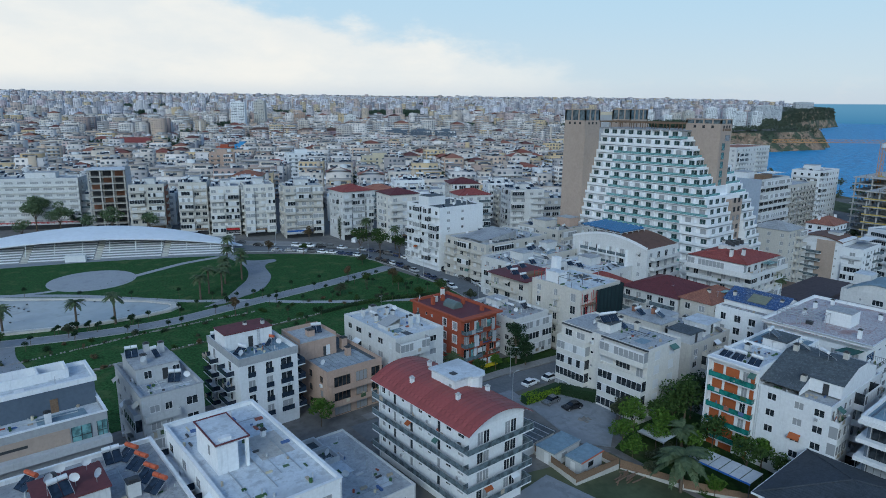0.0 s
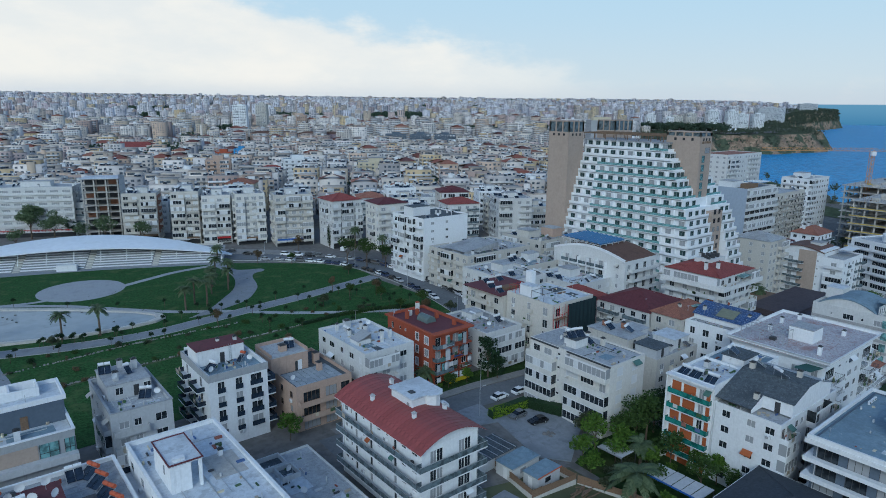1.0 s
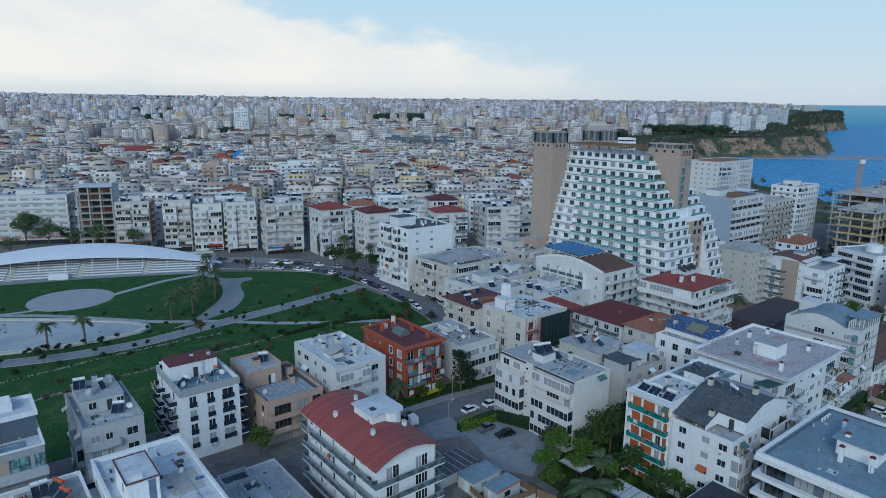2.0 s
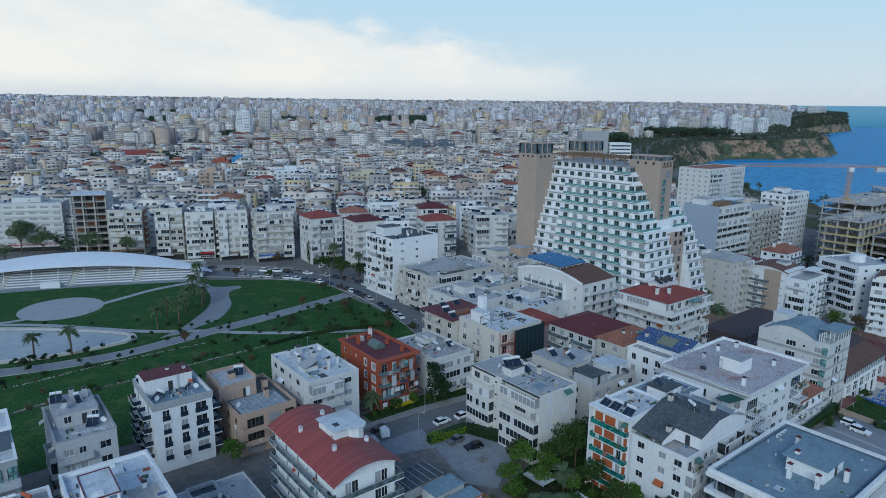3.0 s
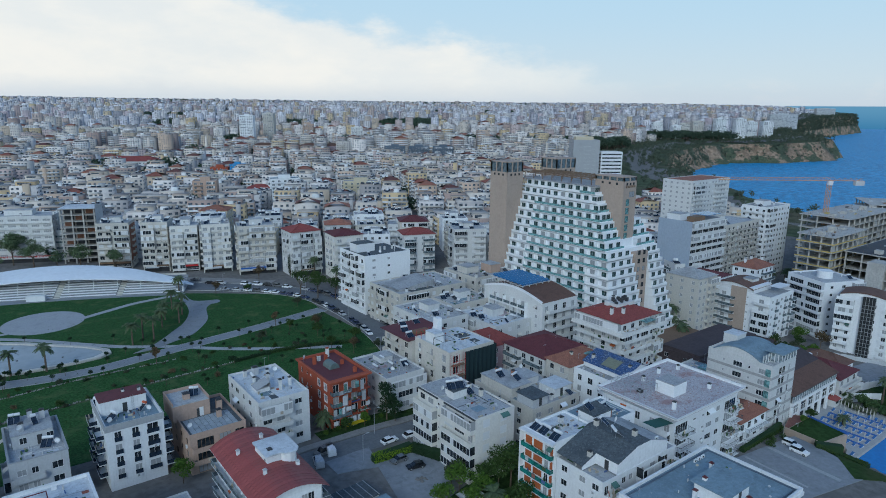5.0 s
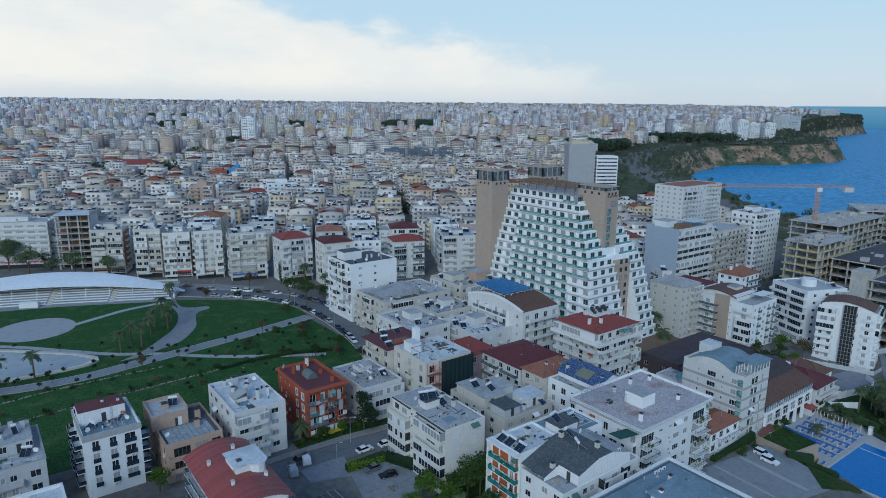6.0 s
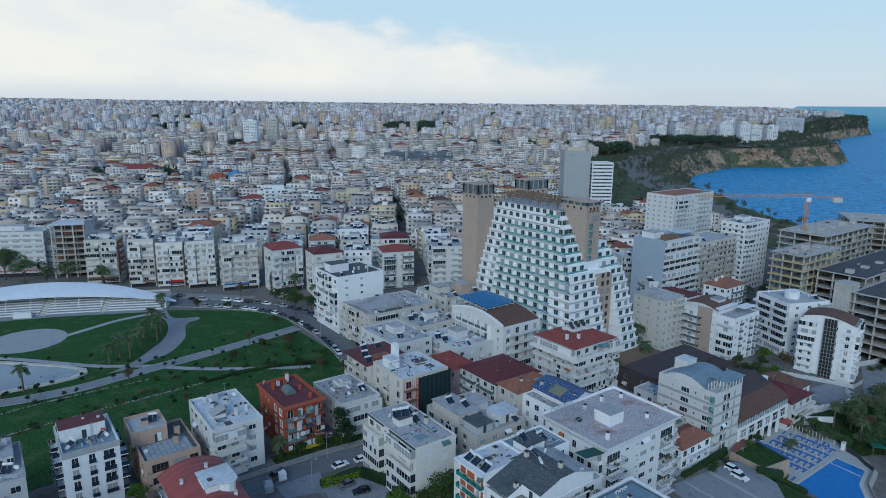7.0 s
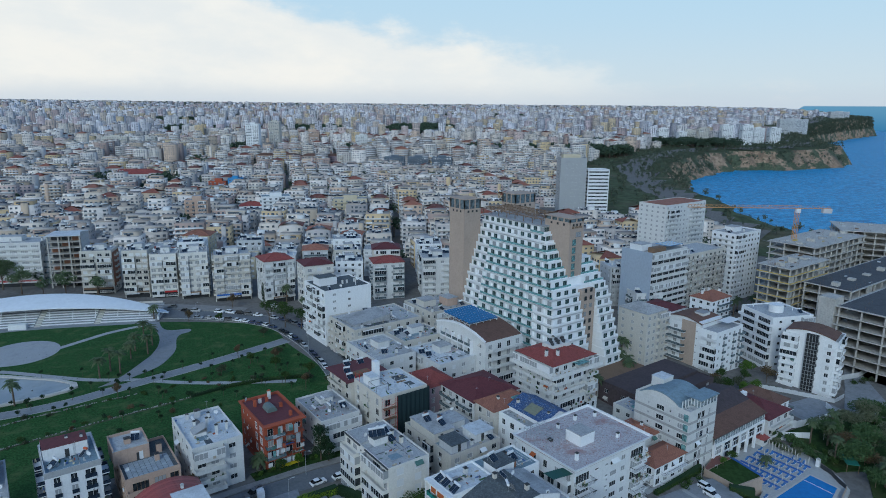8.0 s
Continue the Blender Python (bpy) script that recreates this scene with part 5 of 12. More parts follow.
def white_corner_block():
    b = building("corner_block", "white corner block with strip windows and enclosed balconies", 104.0, 64.0, 11.5, 21.6, 13.2, "cream2", roof="roofgrey", parapet=0.35, fh=2.95, top_gap=0.2, enclose=0.75, faces={
        "W": dict(win=[(0.09, 1.9, 1.5, 0.7, "w"), (0.24, 2.2, 1.5, 0.7, "w"), (0.385, 0.8, 0.6, 1.5, "n"), (0.56, 3.2, 1.4, 0.8, "s"), (0.74, 3.4, 1.4, 0.8, "?"), (0.92, 1.6, 2.0, 0.2, "d")],
                  balc=[(0.01, 0.36, 1.6, "solid"), (0.52, 0.995, 1.5, "solid")]),
        "S": dict(win=[(0.28, 2.0, 1.9, 0.6, "s"), (0.72, 2.0, 1.9, 0.6, "s")])})
    z, h = b["zroof"], b["h"]
    part("upper_roof", Shape().box(0.3, 13.6, z, 9.0, 21.0, z + 0.5), M["roofgrey"], b)
    s = roof_box(b, 2.6, 11.0, 6.6, 14.2, z, z + 2.0, "white2", "rooffelt", "stair_house", None, 0.1)
    for x, y in ((3.2, 12.8), (5.2, 12.2)):
        on_roof(b, solar_heater, x, y, -20, 2.0)
    on_roof(b, solar_heater, 7.8, 15.0, 0, 0.5)
    on_roof(b, solar_heater, 7.6, 11.5, 10)
    on_roof(b, dish, 2.2, 15.0, 10, 0.5)
    on_roof(b, dish, 6.8, 16.6, -30, 0.5)
    for x, y, hh in ((9.2, 9.0, 1.6), (8.6, 12.6, 2.0), (5.6, 16.2, 1.5)):
        chimney(b, x, y, z, hh, "cream", 0.4)
    e = Shape()
    for y0, y1 in ((0.0, 11.0), (13.4, 21.3)):
        e.box(-0.35, y0, h - 0.3, 0.0, y1, h - 0.05)
    part("dark_eave", e, M["dframe"], b)


def old_block():
    b = building("old_block", "stained old beige block with added attic rooms", 123.6, 66.0, 16.5, 21.5, 9.0, "cream", roof="roofgrey", parapet=0.4, fh=2.9, enclose=0.6, faces={
        "W": dict(win=[(0.1, 2.2, 1.5, 0.7, "w"), (0.32, 1.4, 1.3, 0.9, "w"), (0.55, 2.2, 1.5, 0.7, "w"), (0.78, 1.4, 1.3, 0.9, "?")], balc=[(0.03, 0.2, 1.1, "solid"), (0.47, 0.64, 1.1, "solid")]),
        "S": dict(win=cols(4, 1.7, 1.4, 0.8, "?"), balc=[(0.3, 0.7, 1.2, "solid")])})
    z = b["zroof"]
    roof_box(b, 0.5, 8.0, 7.0, 19.5, z, z + 2.8, "cream", "roofgrey", "attic_room", ("S", 2.0), 0.25)
    roof_box(b, 8.2, 11.0, 13.0, 16.0, z, z + 2.2, "white2", "roofgrey", "stair_house", None, 0.2)
    roof_box(b, 1.0, 1.0, 6.0, 6.5, z, z + 2.4, "lgrey", "rooffelt", "attic_room", ("S", 2.0), 0.3)
    roof_box(b, 9.5, 2.0, 15.5, 7.5, z, z + 2.5, "white2", "roofwhite", "attic_room", ("S", 2.0), 0.3)
    for k in range(3):
        part("brick_patch", Shape().box(-0.05, 9.0 + k * 3.6, 1.0 + k, 0.0, 11.5 + k * 3.6, 3.2 + k), M["brick"], b)
    clutter(b, 16.5, 21.5, 9, 12, avoid=[(0.5, 8, 13, 19.5)])
    on_roof(b, solar_heater, 3.0, 15.0, 0, 2.8)
    on_roof(b, solar_heater, 5.0, 11.0, 15, 2.8)
    chimney(b, 4.2, 17.5, z + 2.8, 1.3, "brick", 0.4)
    chimney(b, 6.0, 13.4, z + 2.8, 1.5, "brick", 0.4)


def blind_block():
    b = building("blind_block", "white block with orange roller blinds and green glass balconies", 108.5, 45.1, 12.0, 8.8, 14.8, "white", roof="roofwhite", parapet=0.5, fh=2.95, top_gap=0.6, faces={
        "W": dict(win=[(0.17, 2.0, 2.2, 0.15, "b"), (0.47, 2.6, 2.2, 0.15, "b"), (0.74, 1.1, 2.2, 0.15, "d"), (0.89, 0.9, 2.2, 0.15, "b")], balc=[(0.03, 0.97, 1.0, "teal")]),
        "N": dict(win=cols(3, 1.2, 1.3, 0.9))})
    h = b["h"]
    part("roof_slab", Shape().box(-1.3, -0.2, h - 0.5, 0.0, 9.0, h - 0.1), M["white"], b)
    fin = Shape().box(-1.2, 8.6, 0, 0.0, 8.8, h - 0.5)
    part("side_fin", fin, M["white"], b)
    on_roof(b, solar_heater, 1.4, 6.8, -100)
    on_roof(b, solar_heater, 1.6, 4.6, -95)
    on_roof(b, solar_heater, 1.6, 1.6, -90)
    chimney(b, 8.0, 6.0, b["zroof"], 1.2, "white2", 0.45)


def felt_roof_block():
    b = building("attic_block", "white block with dark felt attic roof and curved balconies", 108.6, 33.3, 23.0, 11.7, 12.0, "white", roof="roofgrey", parapet=0.3, fh=2.95, top_gap=0.1, faces={
        "W": dict(win=[(0.2, 1.5, 1.3, 0.9, "?"), (0.58, 1.5, 1.3, 0.9, "w"), (0.85, 1.6, 1.3, 0.8, "w")]),
        "S": dict(win=[(0.05, 1.2, 2.0, 0.2, "d"), (0.13, 1.3, 1.2, 0.9, "w"), (0.27, 1.2, 1.3, 0.9, "w"), (0.36, 1.2, 1.3, 0.9, "w"), (0.5, 1.8, 2.0, 0.2, "d"), (0.66, 1.8, 2.0, 0.2, "d"), (0.84, 2.0, 1.4, 0.8, "w")],
                  balc=[(0.0, 0.2, 1.4, "solid"), (0.44, 0.74, 1.6, "solid"), (0.78, 0.98, 1.2, "solid")])})
    h = b["h"]
    zt = h
    # attic: gabled body over the west half, dark felt slopes
    prof = [(4.2, zt), (4.2, zt + 2.2), (9.5, zt + 4.0), (14.0, zt + 4.0), (20.0, zt + 2.0), (20.0, zt)]
    body = Shape()
    n = len(prof)
    for y in (0.2, 11.4):
        body.face([(x, y, z) for x, z in (prof if y > 1 else prof)][:: (1 if y < 1 else -1)])
    body.face([(4.2, 0.2, zt), (4.2, 0.2, zt + 2.2), (4.2, 5.2, zt + 2.2), (4.2, 5.2, zt)])
    body.face([(20, 0.2, zt), (20, 11.4, zt), (20, 11.4, zt + 2), (20, 0.2, zt + 2)])
    attic = part("attic", body, M["white"], b)
    felt = Shape()
    k = 0.12
    for y0, y1, x0, z0 in ((0.0, 5.2, 4.0, zt + 2.2), (5.2, 11.7, 0.1, zt + 0.7)):
        felt.face([(x0, y0, z0 + k), (9.5, y0, zt + 4.0 + k), (9.5, y1, zt + 4.0 + k), (x0, y1, z0 + k)])
        felt.face([(x0, y0, z0), (9.5, y0, zt + 4.0), (9.5, y0, zt + 4.0 + k), (x0, y0, z0 + k)])
    felt.face([(9.5, 0, zt + 4 + k), (14.0, 0, zt + 4 + k), (14.0, 11.7, zt + 4 + k), (9.5, 11.7, zt + 4 + k)])
    part("felt_slope", felt, M["rooffelt"], attic)
    back = Shape()
    back.face([(14.0, 0, zt + 4 + k), (20.2, 0, zt + 2 + k), (20.2, 11.7, zt + 2 + k), (14.0, 11.7, zt + 4 + k)])
    part("screed_slope", back, M["roofgrey"], attic)
    w = Shape().face([(0.1, 5.2, zt), (0.1, 5.2, zt + 0.7), (4.0, 5.2, zt + 2.25), (4.0, 5.2, zt)])
    wl = Shape()
    wl.face([(0.1, 5.2, zt), (4.2, 5.2, zt), (4.2, 5.2, zt + 2.3), (0.1, 5.2, zt + 0.7)])
    part("terrace_wall", wl, M["white"], attic)
    dm = Shape().box(4.1, 2.2, zt, 4.2, 3.1, zt + 1.9)
    part("door", dm, M["dframe"], attic)
    for x, y, z in ((3.0, 5.8, 1.6), (10.0, 10.2, 4.1), (12.8, 3.0, 4.1)):
        chimney(b, x, y, zt + z, 1.2, "cream", 0.4)
    on_roof(b, solar_heater, 10.0, 5.0, 60, 4.5)
    on_roof(b, solar_heater, 11.5, 9.4, 20, 4.5, "tank", False)
    on_roof(b, dish, 13.2, 8.2, 10, 4.5)
    on_roof(b, ac_unit, 16.5, 0.5, 0, 3.5)
    rear = building("rear_block", "white rear block with pale roof terrace and tank stand", 121.0, 45.2, 13.0, 9.6, 14.0, "white", roof="roofblue", parapet=0.5, faces={"S": dict(win=cols(3, 1.2, 1.2, 0.9)), "E": dict(win=cols(3, 1.2, 1.2, 0.9))})
    rz = rear["zroof"]
    roof_box(rear, 0.5, 1.2, 6.0, 5.5, rz, rz + 2.6, "white", "rooffelt", "stair_house", None, 0.25)
    on_roof(rear, solar_heater, 2.0, 4.0, 10, 2.6)
    on_roof(rear, solar_heater, 9.0, 5.0, 10)
    chimney(rear, 7.0, 2.4, rz, 1.6, "brick", 0.4)
    chimney(rear, 8.0, 6.8, rz, 1.4, "brick", 0.4)
    part("green_awning", Shape().box(0, 0, 0, 6.5, 3.2, 0.08), paint("green_canvas", (0.03, 0.10, 0.085), 0.8, 0.1, 2.0, 0.1), b, at=pose(23.0, 5.0, zt + 1.6, 0, 8, 0))


def long_roof_block():
    b = building("terrace_block", "white block with flared parapet and mottled pink-grey roof", 138.2, 38.0, 26.0, 19.0, 13.4, "white", roof="roofpink", parapet=0.3, fh=2.95, top_gap=0.7, faces={
        "S": dict(win=[(0.11, 4.6, 2.2, 0.1, "d"), (0.3, 1.4, 0.5, 1.5, "n"), (0.44, 1.1, 0.6, 1.4, "n"), (0.54, 2.4, 1.3, 0.9, "w"), (0.68, 1.6, 1.3, 0.9, "w"), (0.885, 4.8, 2.2, 0.1, "d")],
                  balc=[(0.0, 0.21, 1.9, "bars"), (0.78, 1.0, 1.9, "bars")]),
        "W": dict(win=cols(5, 1.3, 1.9, 0.3, "d"), balc=[(0.05, 0.95, 1.2, "solid")]), "E": dict(win=[(0.8, 2.0, 2.0, 0.2, "d")], balc=[(0.0, 0.3, 1.5, "solid")])})
    h, z = b["h"], b["zroof"]
    f = Shape()
    lo = [(0, 0), (26, 0), (26, 19), (0, 19)]
    hi = [(-1.3, -1.3), (27.3, -1.3), (27.3, 20.3), (-1.3, 20.3)]
    for i in range(4):
        j = (i + 1) % 4
        f.face([(*lo[i], h - 0.6), (*lo[j], h - 0.6), (*hi[j], h + 1.2), (*hi[i], h + 1.2)])
        ti, tj = ((hi[i][0] * 0.975 + 0.32, hi[i][1] * 0.975 + 0.24), (hi[j][0] * 0.975 + 0.32, hi[j][1] * 0.975 + 0.24))
        f.face([(*hi[i], h + 1.2), (*hi[j], h + 1.2), (*tj, h + 1.2), (*ti, h + 1.2)])
        f.face([(*ti, h + 1.2), (*tj, h + 1.2), (*tj, h + 0.5), (*ti, h + 0.5)])
    part("flared_parapet", f, M["white"], b)
    part("roof_deck", Shape().box(-0.9, -0.9, h + 0.3, 26.9, 19.9, h + 0.6), M["roofpink"], b)
    zz = h + 0.6
    roof_box(b, 8.5, 6.0, 13.5, 11.0, zz, zz + 3.0, "white", "roofgrey", "stair_house", None, 0.0)
    for x, y, hh in ((3.4, 2.6, 1.8), (20.0, 4.0, 1.2), (18.0, 16.5, 1.4), (24.0, 15.0, 1.2), (11.0, 16.0, 1.2)):
        chimney(b, x, y, zz, hh, "white", 0.35)
    pg = part("pergola", Shape().box(0.3, 9.5, zz + 2.72, 7.2, 9.56, zz + 2.8), M["steel"], b)
    for j in range(1, 9):
        part("rafter", Shape().box(0.3, 9.5 + j, zz + 2.72, 7.2, 9.56 + j, zz + 2.8), M["steel"], pg)
    for i in range(4):
        part("beam", Shape().box(0.4 + i * 2.2, 9.5, zz + 2.6, 0.5 + i * 2.2, 17.6, zz + 2.72), M["steel"], pg)
        for j in range(3):
            part("post", Shape().box(0.4 + i * 2.2, 9.5 + j * 4.0, zz, 0.5 + i * 2.2, 9.6 + j * 4.0, zz + 2.6), M["steel"], pg)
    part("roof_vent", Shape().box(4.4, 12.0, zz, 5.4, 13.2, zz + 0.7), M["dframe"], b)


def dark_flat_block():
    b = building("modern_block", "dark slate modern block with white slab edges and blue-grey roof", 108.2, 11.0, 26.0, 17.0, 12.6, "slate", roof="roofblue", parapet=0.5, fh=3.1, top_gap=0.5, sash="dframe", faces={
        "W": dict(win=cols(4, 3.0, 2.3, 0.15, "d")), "S": dict(win=cols(6, 3.0, 2.3, 0.15, "d")), "N": dict(win=cols(6, 2.6, 2.0, 0.3, "d"))})
    h, z = b["h"], b["zroof"]
    e = Shape()
    n = int(h / 3.1)
    for k in range(n):
        zz = h - 0.7 - k * 3.1
        part("slab_edge", Shape().box(-1.1, -1.1, zz - 0.35, 27.1, 0.0, zz + 0.35).box(-1.1, 0.0, zz - 0.35, 0.0, 18.1, zz + 0.35).box(0.0, 17.0, zz - 0.35, 27.1, 18.1, zz + 0.35), M["white"], b)
    par = Shape()
    for x0, y0, x1, y1 in ((-0.9, -0.9, 26.9, -0.5), (-0.9, 17.5, 26.9, 17.9), (-0.9, -0.5, -0.5, 17.5), (26.5, -0.5, 26.9, 17.5)):
        par.box(x0, y0, h - 0.35, x1, y1, h + 0.35)
    part("roof_parapet", par, M["white"], b)
    part("roof_deck", Shape().box(-0.5, -0.5, h - 0.4, 26.5, 17.5, h - 0.2), M["roofblue"], b)
    zz = h - 0.2
    roof_box(b, 10.0, 4.2, 17.5, 10.2, zz, zz + 2.8, "white", "roofblue", "stair_house", ("S", 4.0), 0.6)
    for x, y, hh in ((7.6, 8.6, 2.6), (8.0, 4.4, 2.4), (11.5, 9.2, 3.3), (18.6, 12.0, 2.2), (14.0, 2.4, 2.0)):
        chimney(b, x, y, zz, hh, "white", 0.32, "maroon")
    part("pale_patch", Shape().box(2.6, 7.4, zz, 4.0, 8.8, zz + 0.03), M["roofwhite"], b)
    for k in range(3):
        ac = on_roof(b, ac_unit, 20 + k * 1.3, 16.0, 0, 0.3)


def barrel_roof_block():
    zb = ground_z(60, 72) - 0.3
    x, y, w, d = 54.9, 60.6, 11.0, 22.8
    b = building("barrel_roof_block", "white block under a red barrel roof with wrap-round glass balconies", x, y, w, d, 14.0, "white", roof="roofgrey", parapet=0.1, fh=2.95, top_gap=0.0, faces={
        "S": dict(win=[(0.2, 1.2, 2.1, 0.12, "d"), (0.31, 1.2, 2.1, 0.12, "d"), (0.7, 1.2, 2.1, 0.12, "d"), (0.81, 1.2, 2.1, 0.12, "d")], balc=[(-0.1, 1.1, 1.1, "glass")]),
        "W": dict(win=[(0.06, 1.0, 1.2, 0.9, "w"), (0.13, 0.6, 1.2, 0.9, "n"), (0.2, 0.8, 2.0, 0.1, "n"), (0.3, 0.7, 0.6, 1.4, "n"), (0.4, 0.8, 2.0, 0.1, "n"), (0.5, 1.0, 0.7, 1.3, "w"), (0.6, 0.8, 0.6, 1.4, "n"), (0.7, 0.8, 2.0, 0.1, "n"), (0.8, 1.2, 0.7, 1.3, "w"), (0.92, 1.4, 0.7, 1.3, "w")],
                  balc=[(-0.02, 1.0, 1.1, "glass")]),
        "E": dict(win=cols(5, 1.2, 1.4, 0.8), balc=[(0.0, 0.4, 1.1, "glass")])})
    h = b["h"]
    rise, over, nseg = 2.1, 1.0, 12
    half = w / 2 + over
    pts = [(w / 2 - half + 2 * half * i / nseg, h - 0.05 + rise * (1 - (2 * i / nseg - 1) ** 2)) for i in range(nseg + 1)]
    for yy in (0.02, d - 0.02):
        q = [(px, yy, pz - 0.12) for px, pz in pts if 0 <= px <= w]
        gable = Shape()
        gable.face([(0, yy, h - 0.2), (w, yy, h - 0.2)] + q[::-1])
        part("gable", gable, M["white"], b)
    pitch = 0.95
    n = int((d + 2 * over) / pitch)
    strip_w = (d + 2 * over) / n
    sh = Shape()
    for (xa, za), (xb, zb2) in zip(pts, pts[1:]):
        sh.face([(xa, 0, za), (xb, 0, zb2), (xb, strip_w - 0.06, zb2), (xa, strip_w - 0.06, za)][::-1])
        for yy in (0.0, strip_w - 0.06):
            sh.face([(xa, yy, za - 0.1), (xb, yy, zb2 - 0.1), (xb, yy, zb2), (xa, yy, za)])
        sh.face([(xa, strip_w - 0.06, za + 0.05), (xb, strip_w - 0.06, zb2 + 0.05), (xb, strip_w, zb2 + 0.05), (xa, strip_w, za + 0.05)][::-1])
        sh.face([(xa, strip_w - 0.06, za), (xb, strip_w - 0.06, zb2), (xb, strip_w - 0.06, zb2 + 0.05), (xa, strip_w - 0.06, za + 0.05)])
    me = sh.mesh("roof_sheet", M["redsheet"])
    for i in range(n):
        part("roof_sheet", me, None, b, at=pose(0, -over + i * strip_w, 0))
    und = Shape()
    for (xa, za), (xb, zb2) in zip(pts, pts[1:]):
        und.face([(xa, -over, za - 0.12), (xb, -over, zb2 - 0.12), (xb, d + over, zb2 - 0.12), (xa, d + over, za - 0.12)])
    part("soffit", und, M["white"], b)
    poly = [(4.6, 8.6), (7.2, 8.6), (7.6, 8.0), (8.6, 7.6), (9.6, 7.8), (10.2, 8.6), (10.2, 14.4), (4.6, 14.4)]
    s = Shape().prism(poly, h + 0.6, h + 3.4)
    sh2 = part("stair_house", s, M["white"], b)
    big = [(4.2, 8.2), (7.0, 8.2), (7.4, 7.6), (8.6, 7.2), (9.8, 7.4), (10.6, 8.4), (10.6, 14.8), (4.2, 14.8)]
    part("roof", Shape().prism(big, h + 3.4, h + 3.65), M["roofwhite"], sh2)
    part("roof_hatch", Shape().box(5.4, 10.0, h + 3.65, 6.3, 11.0, h + 3.8), M["dframe"], sh2)
    part("window", Shape().box(4.54, 9.4, h + 1.9, 4.6, 10.0, h + 2.5), M["glass"], sh2)
    for px, py in ((3.2, 6.2), (9.4, 6.4), (7.4, 18.5), (1.9, 16.0)):
        zz = h + rise * (1 - ((px - w / 2) / half) ** 2)
        chimney(b, px, py, zz - 0.2, 0.9, "white", 0.28, "lgrey")


def vault_roof_block():
    b = building("vault_roof_block", "pale stone-banded block under a low blue-grey vault", 190.0, 42.0, 13.5, 18.6, 11.6, "white2", roof="roofgrey", parapet=0.5, fh=3.1, faces={
        "W": dict(win=[(0.86, 2.3, 1.5, 0.75, "w"), (0.66, 0.6, 0.8, 1.2, "n"), (0.48, 2.6, 1.5, 0.75, "w"), (0.26, 0.6, 0.8, 1.2, "n")]),
        "S": dict(win=[(0.36, 1.6, 2.0, 0.4, "d"), (0.5, 1.6, 2.0, 0.4, "d"), (0.74, 1.0, 2.0, 0.4, "d")])})
    h = b["h"]
    for k in range(5):
        zz = h - 3.3 - 3.1 * k
        part("glazed_strip", Shape().box(-0.08, 0.35, zz + 0.1, 0.3, 1.75, zz + 2.1), M["aqua"], b)
        part("stone_band", Shape().box(-0.05, -0.05, zz - 0.75, 13.55, 18.65, zz + 0.02), M["stoneband"], b)
    n = 10
    pts = [(3.2 + 14.4 * i / n, h - 0.1 + 2.5 * (1 - (2 * i / n - 1) ** 2)) for i in range(n + 1)]
    wl = Shape()
    for (ya, za), (yb, zb2) in zip(pts, pts[1:]):
        wl.face([(0.4, ya, h - 0.6), (0.4, ya, za), (0.4, yb, zb2), (0.4, yb, h - 0.6)])
        wl.face([(12.8, ya, h - 0.6), (12.8, yb, h - 0.6), (12.8, yb, zb2), (12.8, ya, za)])
        wl.face([(0.4, ya, za - 0.05), (12.8, ya, za - 0.05), (12.8, yb, zb2 - 0.05), (0.4, yb, zb2 - 0.05)])
    top = part("top_storey", wl, M["white2"], b)
    v = Shape()
    for (ya, za), (yb, zb2) in zip(pts, pts[1:]):
        v.face([(0.2, ya, za), (13.2, ya, za), (13.2, yb, zb2), (0.2, yb, zb2)])
        v.face([(0.2, ya, za - 0.25), (0.2, ya, za), (0.2, yb, zb2), (0.2, yb, zb2 - 0.25)])
    part("vault", v, M["roofblue"], top)
    roof_box(b, 7.0, 14.0, 12.0, 18.2, h, h + 3.2, "white2", "roofwhite", "stair_house", None, 0.1)
    # glazed corner room beside a small terrace
    gl = part("glazed_corner", Shape().box(5.0, 0.1, h - 0.4, 13.4, 3.5, h + 2.1), M["galleryglass"], b)
    part("terrace_glass", Shape().box(0.5, 3.05, h - 0.4, 5.0, 3.15, h + 2.0), M["galleryglass"], gl)
    part("roof", Shape().box(4.5, -0.4, h + 2.1, 13.8, 4.6, h + 2.4), M["roofblue"], gl)
    for k in range(6):
        part("mullion", Shape().box(4.95 + k * 1.64, 0.0, h - 0.4, 5.2 + k * 1.64, 0.12, h + 2.1), M["frame"], gl)
    for k in range(3):
        part("mullion", Shape().box(4.9, 0.9 + k * 1.0, h - 0.4, 5.02, 1.1 + k * 1.0, h + 2.1), M["frame"], gl)
        part("mullion", Shape().box(0.5 + k * 1.5, 2.93, h - 0.4, 0.7 + k * 1.5, 3.06, h + 2.0), M["frame"], gl)


def tile_block(name, label, x, y, w, d, ze, wall, tile, rise, **kw):
    b = building(name, label, x, y, w, d, ze, wall, parapet=0.1, top_gap=0.1, **kw)
    hip_roof(b, w, d, b["h"], rise, tile)
    return b


